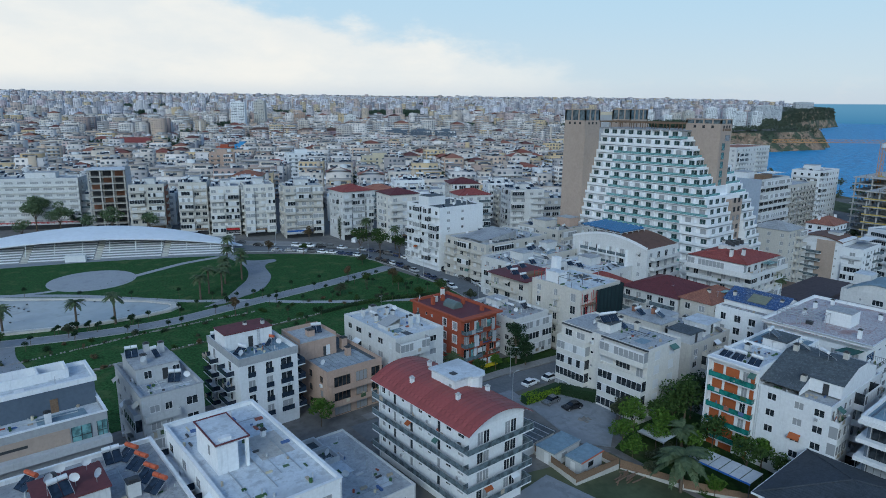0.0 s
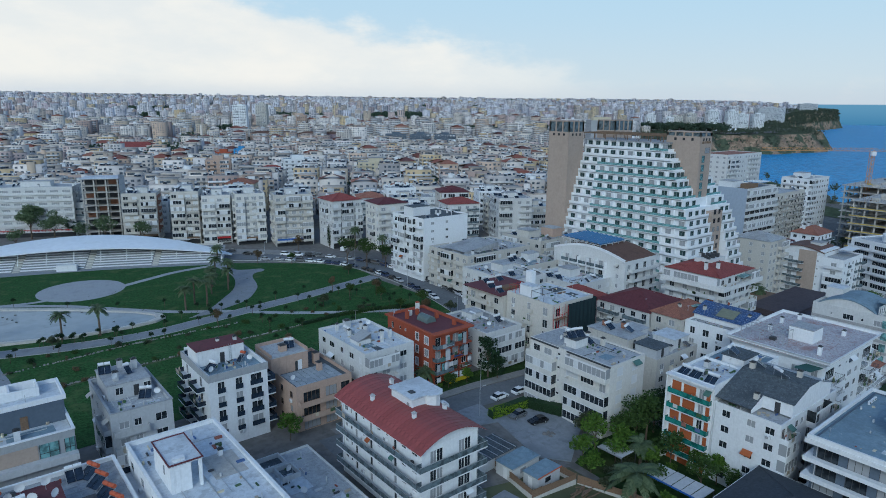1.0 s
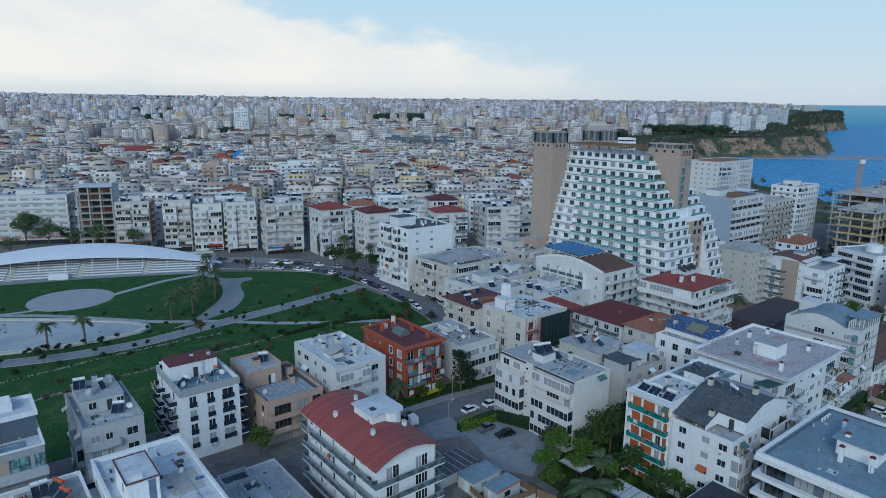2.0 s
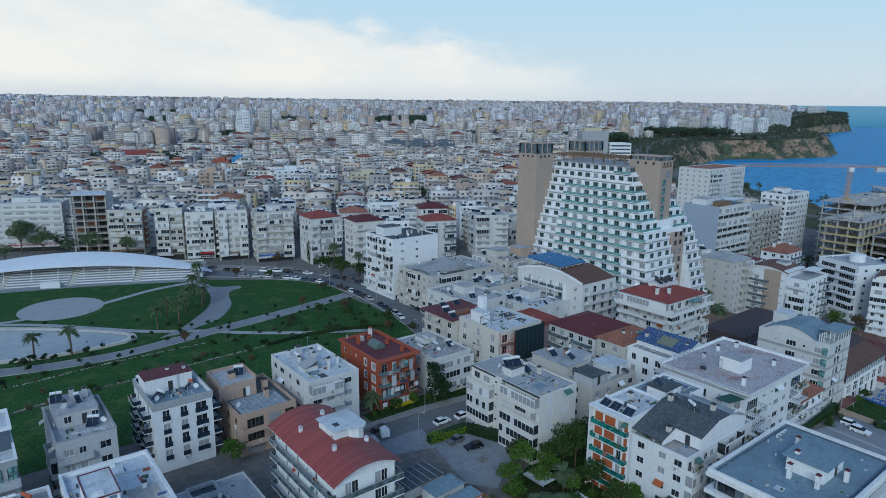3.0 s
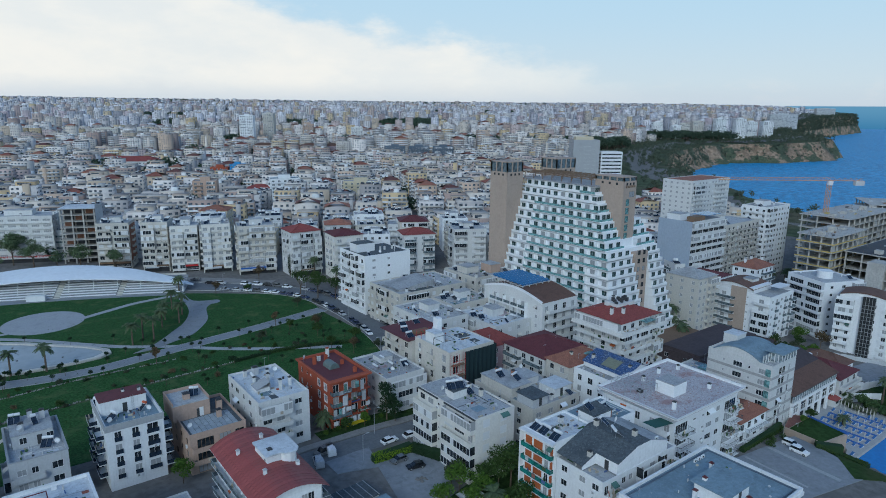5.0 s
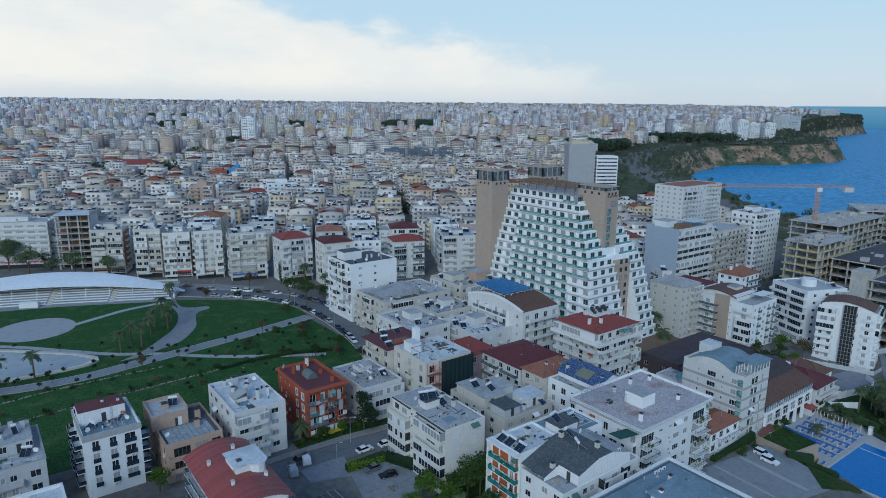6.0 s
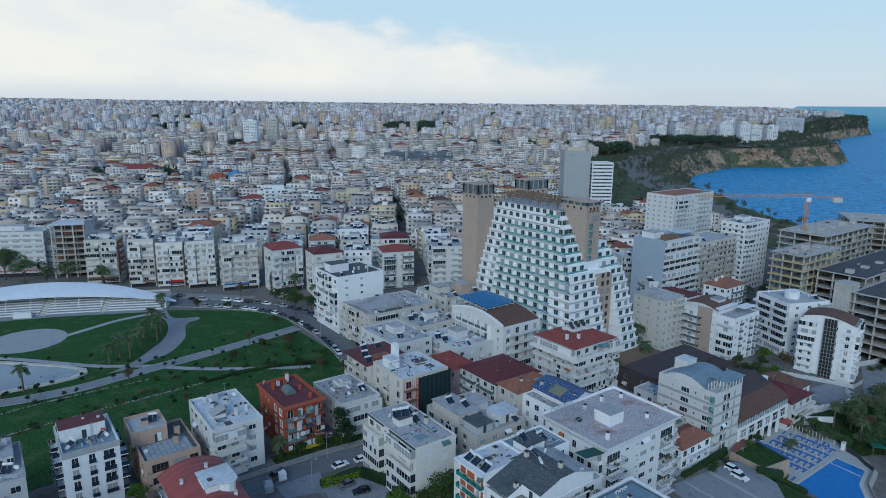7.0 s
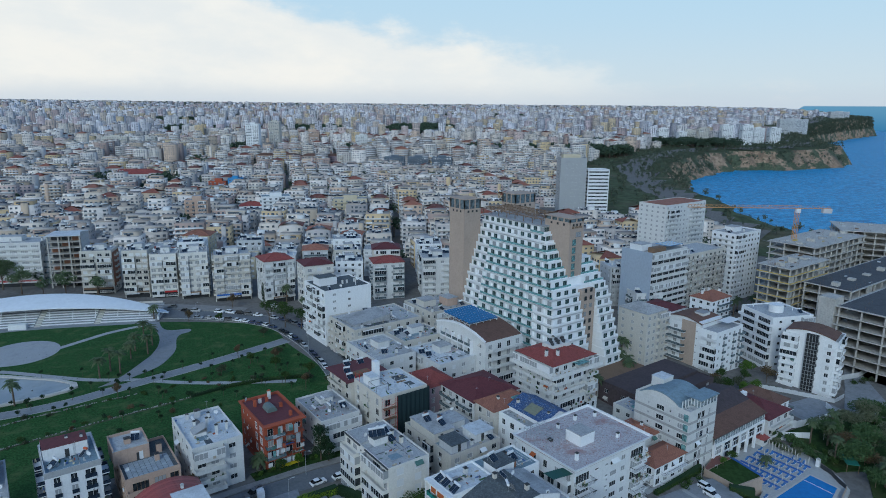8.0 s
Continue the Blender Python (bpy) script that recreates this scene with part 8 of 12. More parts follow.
    part("upper_room", Shape().box(0.6, 7.2, h - 0.4, 15.0, 22.3, h + 2.0), M["white"], b)
    r = Shape()
    for (ya, za), (yb, zb2) in zip(pts, pts[1:]):
        r.face([(0.1, ya, za), (15.5, ya, za), (15.5, yb, zb2), (0.1, yb, zb2)])
        r.face([(0.1, ya, za - 0.3), (0.1, ya, za), (0.1, yb, zb2), (0.1, yb, zb2 - 0.3)])
    part("arched_roof", r, M["brownroof"], b)
    roof_box(b, 7.0, 11.0, 12.0, 15.0, h + 2.6, h + 3.9, "white2", "roofgrey", "plant_room")
    part("pergola", Shape().box(9.0, 1.0, h + 2.0, 18.0, 5.5, h + 2.15), M["frame"], b)
    b = building("slab_block", "tall slab block with blank blue-grey end and cream balcony bands", 292.5, 131.0, 28.5, 18.0, 28.0, "white2", roof="roofgrey", parapet=0.6, fh=3.05, faces={
        "W": dict(win=[(0.15, 0.7, 0.9, 1.1, "n"), (0.6, 0.7, 0.9, 1.1, "n")]), "S": dict(win=cols(6, 4.3, 1.7, 0.8, "w"), balc=[(0.0, 1.0, 1.3, "solid")])})
    part("end_wall", Shape().box(-0.1, 0.0, 0.0, 0.0, 18.0, b["h"]), paint("pale_blue_render", (0.36, 0.42, 0.50), 0.8, 0.05, 1.0, 0.05, 0.2), b)
    z = b["zroof"]
    roof_box(b, 2, 8, 10, 15, z, z + 3.2, "white", "roofgrey")
    part("blue_canopy", Shape().box(14, 1, z + 2.2, 26, 9, z + 2.4), M["pv"], b)
    part("terrace_room", Shape().box(3, 1, z, 12, 5, z + 2.4), M["timber"], b)
    b = building("old_slab_block", "beige block with stacked dark balconies", 322.0, 134.0, 40.0, 18.0, 22.5, "cream", roof="roofgrey", parapet=0.6, fh=3.0, faces={"S": dict(win=cols(10, 1.6, 1.5, 0.8, "?"), balc=[(0.02, 0.22, 1.4, "bars"), (0.27, 0.47, 1.4, "bars"), (0.53, 0.73, 1.4, "bars"), (0.78, 0.98, 1.4, "bars")]), "W": W(4)})
    clutter(b, 40, 18, 8, 71)
    b = building("white_seafront_block", "white block with rounded balconies near the sea", 384.0, 141.0, 27.0, 15.0, 26.0, "white", roof="roofgrey", parapet=0.6, fh=3.0, faces={"S": dict(win=cols(8, 1.4, 1.4, 0.8, "?"), balc=[(0.02, 0.3, 1.4, "solid")]), "W": dict(win=cols(4, 1.5, 1.4, 0.8), balc=[(0.1, 0.9, 1.2, "solid")])})
    clutter(b, 27, 15, 6, 73)
    roof_box(b, 8, 6, 16, 12, b["zroof"], b["zroof"] + 3, "white", "roofgrey")
    b = building("red_strip_block", "large cream block with red tile strip roof", 388.0, 191.0, 44.0, 21.0, 36.0, "white2", roof="tile", parapet=0.3, fh=3.0, faces={"S": dict(win=cols(12, 1.5, 1.4, 0.8, "?"), balc=[(0.05, 0.3, 1.1, "solid"), (0.6, 0.9, 1.1, "solid")]), "W": W(5)})
    b = building("rounded_white_block", "bright white block with rounded corners and roof tower", 294.5, 72.0, 20.0, 19.0, 11.6, "white", rz=-22, roof="roofgrey", parapet=0.5, fh=3.1, faces={
        "W": dict(win=[(0.26, 7.0, 1.9, 0.3, "d"), (0.74, 7.0, 1.9, 0.3, "d")], balc=[(0.0, 1.0, 1.5, "solid")]), "S": dict(win=[(0.2, 1.4, 1.2, 1.0, "w"), (0.5, 1.8, 1.2, 1.0, "w"), (0.85, 2.4, 2.0, 0.3, "d")], balc=[(0.7, 1.0, 1.4, "solid")])})
    part("roof_tower", Shape().tube((9, 9, b["zroof"]), (9, 9, b["zroof"] + 3.0), 3.0, n=18), M["white"], b)
    clutter(b, 20, 20, 4, 75, avoid=[(5, 5, 13, 13)])
    b = building("glass_stair_block", "white block with dark glazed stair and arched brown roof", 293.0, 45.9, 14.5, 19.5, AB_TOP, "white", rz=12.5, roof="roofgrey", parapet=0.3, fh=3.0, detail=1, faces={
        "W": dict(win=[(0.08, 1.2, 1.4, 0.8, "w"), (0.24, 1.2, 1.4, 0.8, "w"), (0.66, 0.7, 1.4, 0.8, "n"), (0.86, 1.4, 2.0, 0.2, "d")], balc=[(0.0, 0.31, 1.7, "solid"), (0.78, 0.96, 0.7, "solid")]),
        "S": dict(win=cols(4, 1.2, 1.6, 0.6, "w"), balc=[(0.0, 0.3, 1.3, "solid"), (0.52, 0.8, 1.1, "solid")])})
    h = b["h"]
    part("glazed_stair", Shape().box(-0.7, 6.6, 0.0, 0.0, 10.9, h + 1.4), M["dark"], b)
    for i in range(5):
        part("mullion", Shape().box(-0.8, 6.6 + i * 1.05, 0, -0.7, 6.72 + i * 1.05, h + 1.4), M["steel"], b)
    for k in range(int(h / 1.5)):
        part("transom", Shape().box(-0.82, 6.6, k * 1.5, -0.72, 10.9, k * 1.5 + 0.1), M["steel"], b)
    pts = [(1.0 + 17.5 * i / 10, h + 0.1 + 2.6 * math.sin(math.pi * (0.06 + 0.8 * i / 10))) for i in range(11)]
    g = Shape()
    g.face([(0.4, 1.0, h - 0.4)] + [(0.4, yy, zz) for yy, zz in pts] + [(0.4, 18.5, h - 0.4)])
    part("arched_front", g, M["white"], b)
    r = Shape()
    for (ya, za), (yb, zb2) in zip(pts, pts[1:]):
        r.face([(0.0, ya, za), (12.0, ya, za), (12.0, yb, zb2), (0.0, yb, zb2)])
        r.face([(0.0, ya, za - 0.3), (0.0, ya, za), (0.0, yb, zb2), (0.0, yb, zb2 - 0.3)])
    part("arched_roof", r, M["brownroof"], b)
    # small orange-roofed house and neighbours by the vaulted block
    b = tile_block("small_tile_house", "small white house with orange tile roof and balconies", 175.4, 42.0, 14.0, 7.4, -0.6, "white", "tile", 2.2, faces={"W": dict(win=cols(2, 1.5, 1.8, 0.4), balc=[(0.0, 1.0, 1.4, "bars")]), "S": dict(win=cols(4, 1.8, 1.8, 0.4, "d"), balc=[(0.2, 1.0, 1.4, "bars")])})
    b = tile_block("upper_tile_house", "low white house with weathered orange tile roof", 180.0, 51.5, 10.0, 10.0, 1.4, "white2", "tile", 2.0, faces={"W": W(2), "S": W(2)})
    chimney(b, 7, 4, b["h"] + 0.6, 1.8, "white", 0.35)
    # restaurant hall with its long brown roof
    b = building("restaurant_hall", "long pool restaurant with brown shingle roof and glazed upper floor", 203.6, 43.5, 29.0, 15.0, -0.5, "white2", roof="brownroof", parapet=0.1, fh=3.4, faces={
        "W": W(3)})
    h = b["h"]
    for name, y_lo, y_hi, mat in (("shingle_roof", -2.4, 3.9, "brownroof"), ("rear_slope", 3.9, 10.1, "darkroof")):
        s = Shape()
        n = 12
        for i in range(n):
            y0, y1 = y_lo + (y_hi - y_lo) * i / n, y_lo + (y_hi - y_lo) * (i + 1) / n
            z0, z1 = h + 0.368 * (y0 + 2.4), h + 0.368 * (y1 + 2.4)
            s.face([(-0.6, y0, z0 + 0.05), (29.6, y0, z0 + 0.05), (29.6, y1, z1), (-0.6, y1, z1)])
            s.face([(-0.6, y0, z0), (29.6, y0, z0), (29.6, y0, z0 + 0.05), (-0.6, y0, z0 + 0.05)])
        if y_lo > 0:
            s.face([(-0.6, 10.1, h + 4.6), (29.6, 10.1, h + 4.6), (29.6, 17.0, h + 3.2), (-0.6, 17.0, h + 3.2)])
        part(name, s, M[mat], b)
    part("roof_void", Shape().box(0, 2.0, h - 0.2, 29, 15, h + 1.2), M["white2"], b)
    part("eave_board", Shape().box(-0.6, -2.46, h - 0.16, 29.6, -2.4, h + 0.03), M["dframe"], b)
    # glazed gallery over a beam, then tall windows between the pillars
    part("gallery_floor", Shape().box(-0.1, -2.3, h - 3.1, 29.1, 0, h - 2.35), M["white"], b)
    gg = part("gallery_glass", Shape().box(0.1, -2.0, h - 2.3, 28.9, -1.95, h - 0.1), M["galleryglass"], b)
    part("rail", Shape().box(0.1, -2.25, h - 1.4, 28.9, -2.18, h - 1.33), M["steel"], gg)
    for i in range(21):
        part("mullion", Shape().box(0.1 + i * 1.43, -2.08, h - 2.35, 0.2 + i * 1.43, -2.0, h - 0.1), M["frame"], gg)
    for i in range(7):
        a = 0.1 + i * 4.72
        part("pillar", Shape().box(a, -2.25, 0, a + 0.7, -1.5, h - 3.1), M["white"], b)
        if i < 6:
            wn = part("hall_window", Shape().box(a + 0.7, -1.75, h - 6.2, a + 4.72, -1.7, h - 3.1), M["glass"], b)
            part("sash", Shape().box(a + 0.7, -1.82, h - 4.7, a + 4.72, -1.75, h - 4.58).box(a + 2.0, -1.82, h - 6.2, a + 2.1, -1.75, h - 4.7).box(a + 3.35, -1.82, h - 6.2, a + 3.45, -1.75, h - 4.7), M["frame"], wn)
            part("sill", Shape().box(a + 0.7, -1.95, h - 6.7, a + 4.72, -1.5, h - 6.2), M["white"], wn)
            # dark sheet on the solid wall stands for the shade of an open bay
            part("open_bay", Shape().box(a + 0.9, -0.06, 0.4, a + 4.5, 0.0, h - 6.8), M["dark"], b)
    b = tile_block("maroon_gable_house", "white house with maroon tile roofs and rounded balconies", 234.5, 41.0, 14.0, 16.0, -3.6, "white2", "maroon", 3.0, faces={"W": W(3), "S": dict(win=cols(3, 2.0, 1.8, 0.4, "d"), balc=[(0.0, 1.0, 1.6, "solid")])})
    part("chimney", Shape().box(6, 12, b["h"] + 1.0, 8, 13.5, b["h"] + 3.4), M["white"], b)
    b = tile_block("rear_roof_house", "white house with dark brown roof beside the lane", 248.5, 46.0, 10.0, 14.0, -4.6, "white", "brownroof", 2.6, faces={"W": W(3), "S": dict(win=cols(2, 2.0, 1.8, 0.4, "d"), balc=[(0.0, 1.0, 2.0, "glass")])})
    # far pair of towers by the shore park
    b = building("grey_slab_tower", "tall plain grey slab tower near the shore park", 463.0, 355.5, 24.0, 16.0, 53.0, "grey", rz=-33, roof="roofgrey", parapet=1.0, fh=3.2, faces={"S": dict(win=[(0.24, 2.2, 0.9, 1.0, "n"), (0.46, 2.0, 0.7, 1.1, "n"), (0.6, 2.0, 0.7, 1.1, "n"), (0.78, 2.2, 0.9, 1.0, "n")], skip=1), "W": dict(win=cols(3, 2.6, 1.2, 1.0, "w"))})
    part("plant_room", Shape().box(3.0, 4.0, b["zroof"], 19.0, 12.0, b["zroof"] + 3.6), M["yellow"], b)
    b = building("striped_tower", "white tower with continuous dark window bands", 484.0, 341.0, 19.5, 16.0, 42.5, "white", rz=-33, roof="roofwhite", parapet=0.6, fh=3.2, faces={"S": dict(win=[(0.5, 18.0, 1.4, 1.0, "w")]), "W": dict(win=[(0.5, 14.0, 1.4, 1.0, "w")])})


right_blocks()


# ------------------------------------------------------------------ building site
def concrete_frame(name, label, x, y, w, d, zr, zb, n, bays_x, bays_y, rz=0.0, yellow=False, mat="concrete", overhang=1.2, deck=None):
    b = thing(name, pose(x, y, zb, 0, 0, rz), label, "building site", "building site shells")
    h = zr - zb
    fh = h / n
    rnd = random.Random(int(x))
    for k in range(n + 1):
        part("floor_slab", Shape().box(-overhang, -overhang, k * fh - 0.35, w + overhang, d + overhang, k * fh), M[mat], b)
        if yellow and 1 < k < n:
            part("edge_guard", Shape().box(-overhang, -overhang - 0.05, k * fh, w + overhang, -overhang, k * fh + 0.5).box(-overhang - 0.05, -overhang, k * fh, -overhang, d + overhang, k * fh + 0.5), M["yellowpaint"], b)
    col = Shape().box(-0.3, -0.3, 0, 0.3, 0.3, h).mesh("column", M[mat])
    for i in range(bays_x + 1):
        for j in range(bays_y + 1):
            if 0 < i < bays_x and 0 < j < bays_y:
                continue
            part("column", col, None, b, at=pose(w * i / bays_x, d * j / bays_y, 0))
    part("core_wall", Shape().box(w * 0.25, d * 0.45, 0, w * 0.75, d * 0.75, h - 0.4), M[mat], b)
    for k in range(n):
        i = rnd.randrange(bays_x)
        part("brick_infill", Shape().box(w * i / bays_x + 0.4, 0.3, k * fh, w * (i + 0.8) / bays_x, 0.5, (k + 0.9) * fh - 0.3), M["concrete"], b)
    if deck:
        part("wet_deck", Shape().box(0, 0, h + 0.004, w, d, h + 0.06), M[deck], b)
    for i in range(0, bays_x, 2):
        a = w * (i + 0.5) / bays_x
        part("stair_tower", Shape().box(a - 1.5, d * 0.35, h, a + 1.5, d * 0.35 + 3, h + rnd.uniform(0.8, 2.6)), M[mat], b)
    rods = Shape()
    for _ in range(90):
        a, c = rnd.choice((0, w)) if rnd.random() < 0.3 else rnd.uniform(0, w), rnd.uniform(0, d)
        rods.tube((a, c, h), (a + rnd.uniform(-0.1, 0.1), c, h + rnd.uniform(0.8, 1.6)), 0.04, n=4)
    part("rebar", rods, M["timber"], b)["kind"] = "stuff"
    for _ in range(11):
        a, c = rnd.uniform(0, w - 4), rnd.uniform(0, d - 3)
        part("roof_debris", Shape().box(a, c, h, a + rnd.uniform(1, 4), c + rnd.uniform(0.4, 2), h + rnd.uniform(0.1, 0.7)), M[rnd.choice(("timber", "steel", "dconcrete", "lgrey", "yellowpaint", "lgrey"))], b)
    return b


concrete_frame("site_corner_block", "raw concrete frame with yellow edge guards", 342.5, 89.5, 36.0, 14.5, 22.0, -11.0, 9, 6, 3, yellow=True)
concrete_frame("site_middle_block", "stepped raw concrete frame with loose rubble", 396.0, 103.0, 62.0, 24.0, 23.5, -12.0, 10, 9, 3)
concrete_frame("site_rear_block", "long raw concrete frame above the sea", 489.0, 66.0, 34.0, 58.0, 25.0, -14.0, 11, 5, 10, rz=33)
concrete_frame("site_inner_block", "dark wet concrete deck on stacked floors", 352.0, 66.0, 120.0, 20.5, 15.0, -13.0, 7, 14, 3, overhang=0.8, deck="dconcrete")
FRONT = concrete_frame("site_front_block", "broad wet concrete deck over open floors and ramps", 328.5, 8.0, 150.0, 53.0, 13.6, -15.0, 7, 16, 6, deck="dconcrete")
part("lift_core", Shape().box(-1.6, 54.4, 0.0, 7.0, 61.0, 31.5), M["concrete"], FRONT)


def tower_crane(x, y, zb, zj, rz, reach, back):
    c = thing("tower_crane", pose(x, y, zb, 0, 0, rz), "orange tower crane over the concrete frames", "crane", "tower cranes")
    h = zj - zb
    m = Shape()
    for a in (-0.9, 0.9):
        for e in (-0.9, 0.9):
            m.tube((a, e, 0), (a, e, h), 0.14, n=5)
    k = 0.0
    while k < h - 2:
        for a in (-0.9, 0.9):
            m.tube((a, -0.9, k), (a, 0.9, k + 2), 0.07, n=4).tube((-0.9, a, k), (0.9, a, k + 2), 0.07, n=4)
        k += 2
    part("mast", m, M["crane"], c)
    j = Shape()
    for e in (-0.7, 0.7):
        j.tube((-reach, e, h), (back, e, h), 0.13, n=5)
    j.tube((-reach, 0, h + 1.4), (2, 0, h + 1.6), 0.12, n=5)
    x0 = -reach
    while x0 < back - 2:
        for e in (-0.7, 0.7):
            j.tube((x0, e, h), (x0 + 1.5, 0, h + 1.5), 0.06, n=4).tube((x0 + 1.5, 0, h + 1.5), (x0 + 3, e, h), 0.06, n=4)
        x0 += 3
    part("jib", j, M["crane"], c)
    part("cab", Shape().box(-1.2, -1.6, h - 2.4, 1.2, -0.2, h - 0.2), M["white"], c)
    part("counterweight", Shape().box(back - 5, -1.2, h - 2.6, back, 1.2, h - 0.1), M["lgrey"], c)
    return c


tower_crane(409.0, 120.5, -11.0, 41.6, -37.0, 62.0, 19.0)

# ------------------------------------------------------------------ yards, pool, parked cars
def ccw(poly):
    a = sum(x0 * y1 - x1 * y0 for (x0, y0), (x1, y1) in zip(poly, poly[1:] + poly[:1]))
    return poly if a > 0 else poly[::-1]


def patch(name, quad, lift, mat, label, category, n=8, kind="structure"):
    """A four-cornered piece of ground that follows the land."""
    s = Shape()
    a, b, c, d = quad

    def at(u, v):
        x = (a[0] * (1 - u) + b[0] * u) * (1 - v) + (d[0] * (1 - u) + c[0] * u) * v
        y = (a[1] * (1 - u) + b[1] * u) * (1 - v) + (d[1] * (1 - u) + c[1] * u) * v
        return (x, y, ground_z(x, y) + lift)
    for i in range(n):
        for j in range(n):
            q = [at(i / n, j / n), at((i + 1) / n, j / n), at((i + 1) / n, (j + 1) / n), at(i / n, (j + 1) / n)]
            s.face(q)
    for i in range(n):
        for (u0, v0), (u1, v1) in (((i / n, 0), ((i + 1) / n, 0)), ((1, i / n), (1, (i + 1) / n)), (((i + 1) / n, 1), (i / n, 1)), ((0, (i + 1) / n), (0, i / n))):
            p, q = at(u0, v0), at(u1, v1)
            s.face([(p[0], p[1], p[2] - 0.6), (q[0], q[1], q[2] - 0.6), q, p])
    return solid(name, s, mat, label, category, kind=kind)


CAR = {}
M["carglass"] = glazing("car_glass", (0.015, 0.018, 0.022), 0.06)
for nm, col in (("white", (0.75, 0.76, 0.77)), ("silver", (0.42, 0.43, 0.45)), ("black", (0.012, 0.013, 0.015)), ("grey", (0.12, 0.125, 0.13)), ("red", (0.32, 0.02, 0.02)), ("blue", (0.02, 0.035, 0.09))):
    M["car_" + nm] = paint("car_paint_" + nm, col, 0.28, 0.03, 2.0, 0.04, spec=0.5)


def car(x, y, rz, colour="white", style="car", z=None):
    """A parked car: profile body with wheels and dark glass; styles car, suv, van."""
    z = ground_z(x, y) + 0.12 if z is None else z
    at = pose(x, y, z, 0, 0, rz)
    key = (colour, style)
    if key in CAR:
        return copy_thing(CAR[key], at)
    L, W, H, nose, tail = {"car": (2.15, 0.86, 1.45, 0.95, -2.0), "suv": (2.25, 0.92, 1.72, 1.0, -2.2), "van": (2.45, 0.94, 2.0, 1.45, -2.42)}[style]
    ob = thing("parked_" + style, at, "%s %s parked on the asphalt" % (colour, {"car": "saloon car", "suv": "off-road car", "van": "delivery van"}[style]), "car", "parked cars")
    belt = 0.92 if style == "car" else 1.08
    low = [(-L + 0.1, 0.28), (L - 0.12, 0.28), (L, 0.5), (L - 0.06, belt - 0.2), (nose + 0.1, belt), (tail, belt + 0.02), (-L, belt - 0.2)]
    s = Shape()
    n = len(low)
    for sg in (-1, 1):
        s.v += [(px, sg * W * (1.0 if pz < belt - 0.05 else 0.94), pz) for px, pz in low]
    s.f += [tuple(range(n)), tuple(2 * n - 1 - i for i in range(n))] + [(i, n + i, n + (i + 1) % n, (i + 1) % n) for i in range(n)]
    s.m += [0] * (n + 2)
    top = [(nose - 0.75, H - 0.08), (tail + (0.75 if style == "car" else 0.25), H - 0.06)]
    cx = (top[0][0] + top[1][0]) / 2
    s.prism([(top[1][0], -W * 0.76), (top[0][0], -W * 0.76), (top[0][0], W * 0.76), (top[1][0], W * 0.76)], H - 0.08, H)
    if style == "van":
        s.box(tail + 0.05, -W * 0.95, belt, cx + 0.2, W * 0.95, H - 0.05)
    part("body", s, M["car_" + colour], ob)
    g = Shape()
    prof = [(nose, belt - 0.01), (top[0][0], H - 0.08), (top[1][0], H - 0.08), (tail + 0.06, belt)]
    for sg in (-1, 1):
        g.v += [(px, sg * W * (0.92 if pz < H - 0.2 else 0.75), pz) for px, pz in prof]
    g.f += [(0, 1, 2, 3), (7, 6, 5, 4)] + [(i, 4 + i, 4 + (i + 1) % 4, (i + 1) % 4) for i in range(4)]
    g.m += [0] * 6
    part("window_glass", g, M["carglass"], ob)
    wheel = Shape()
    wheel.tube((0, -0.11, 0), (0, 0.11, 0), 0.33, n=14)
    wheel.tube((0, -0.125, 0), (0, 0.125, 0), 0.19, n=10, mat=1)
    wm = wheel.mesh("wheel", M["rubber"], M["steel"])
    for px in (-L * 0.62, L * 0.64):
        for py in (-W * 0.9, W * 0.9):
            part("wheel", wm, None, ob, at=pose(px, py, 0.33))
    CAR[key] = ob
    return ob


COLS = ("white", "white", "silver", "black", "grey", "white", "blue", "silver", "grey", "blue", "white", "black")


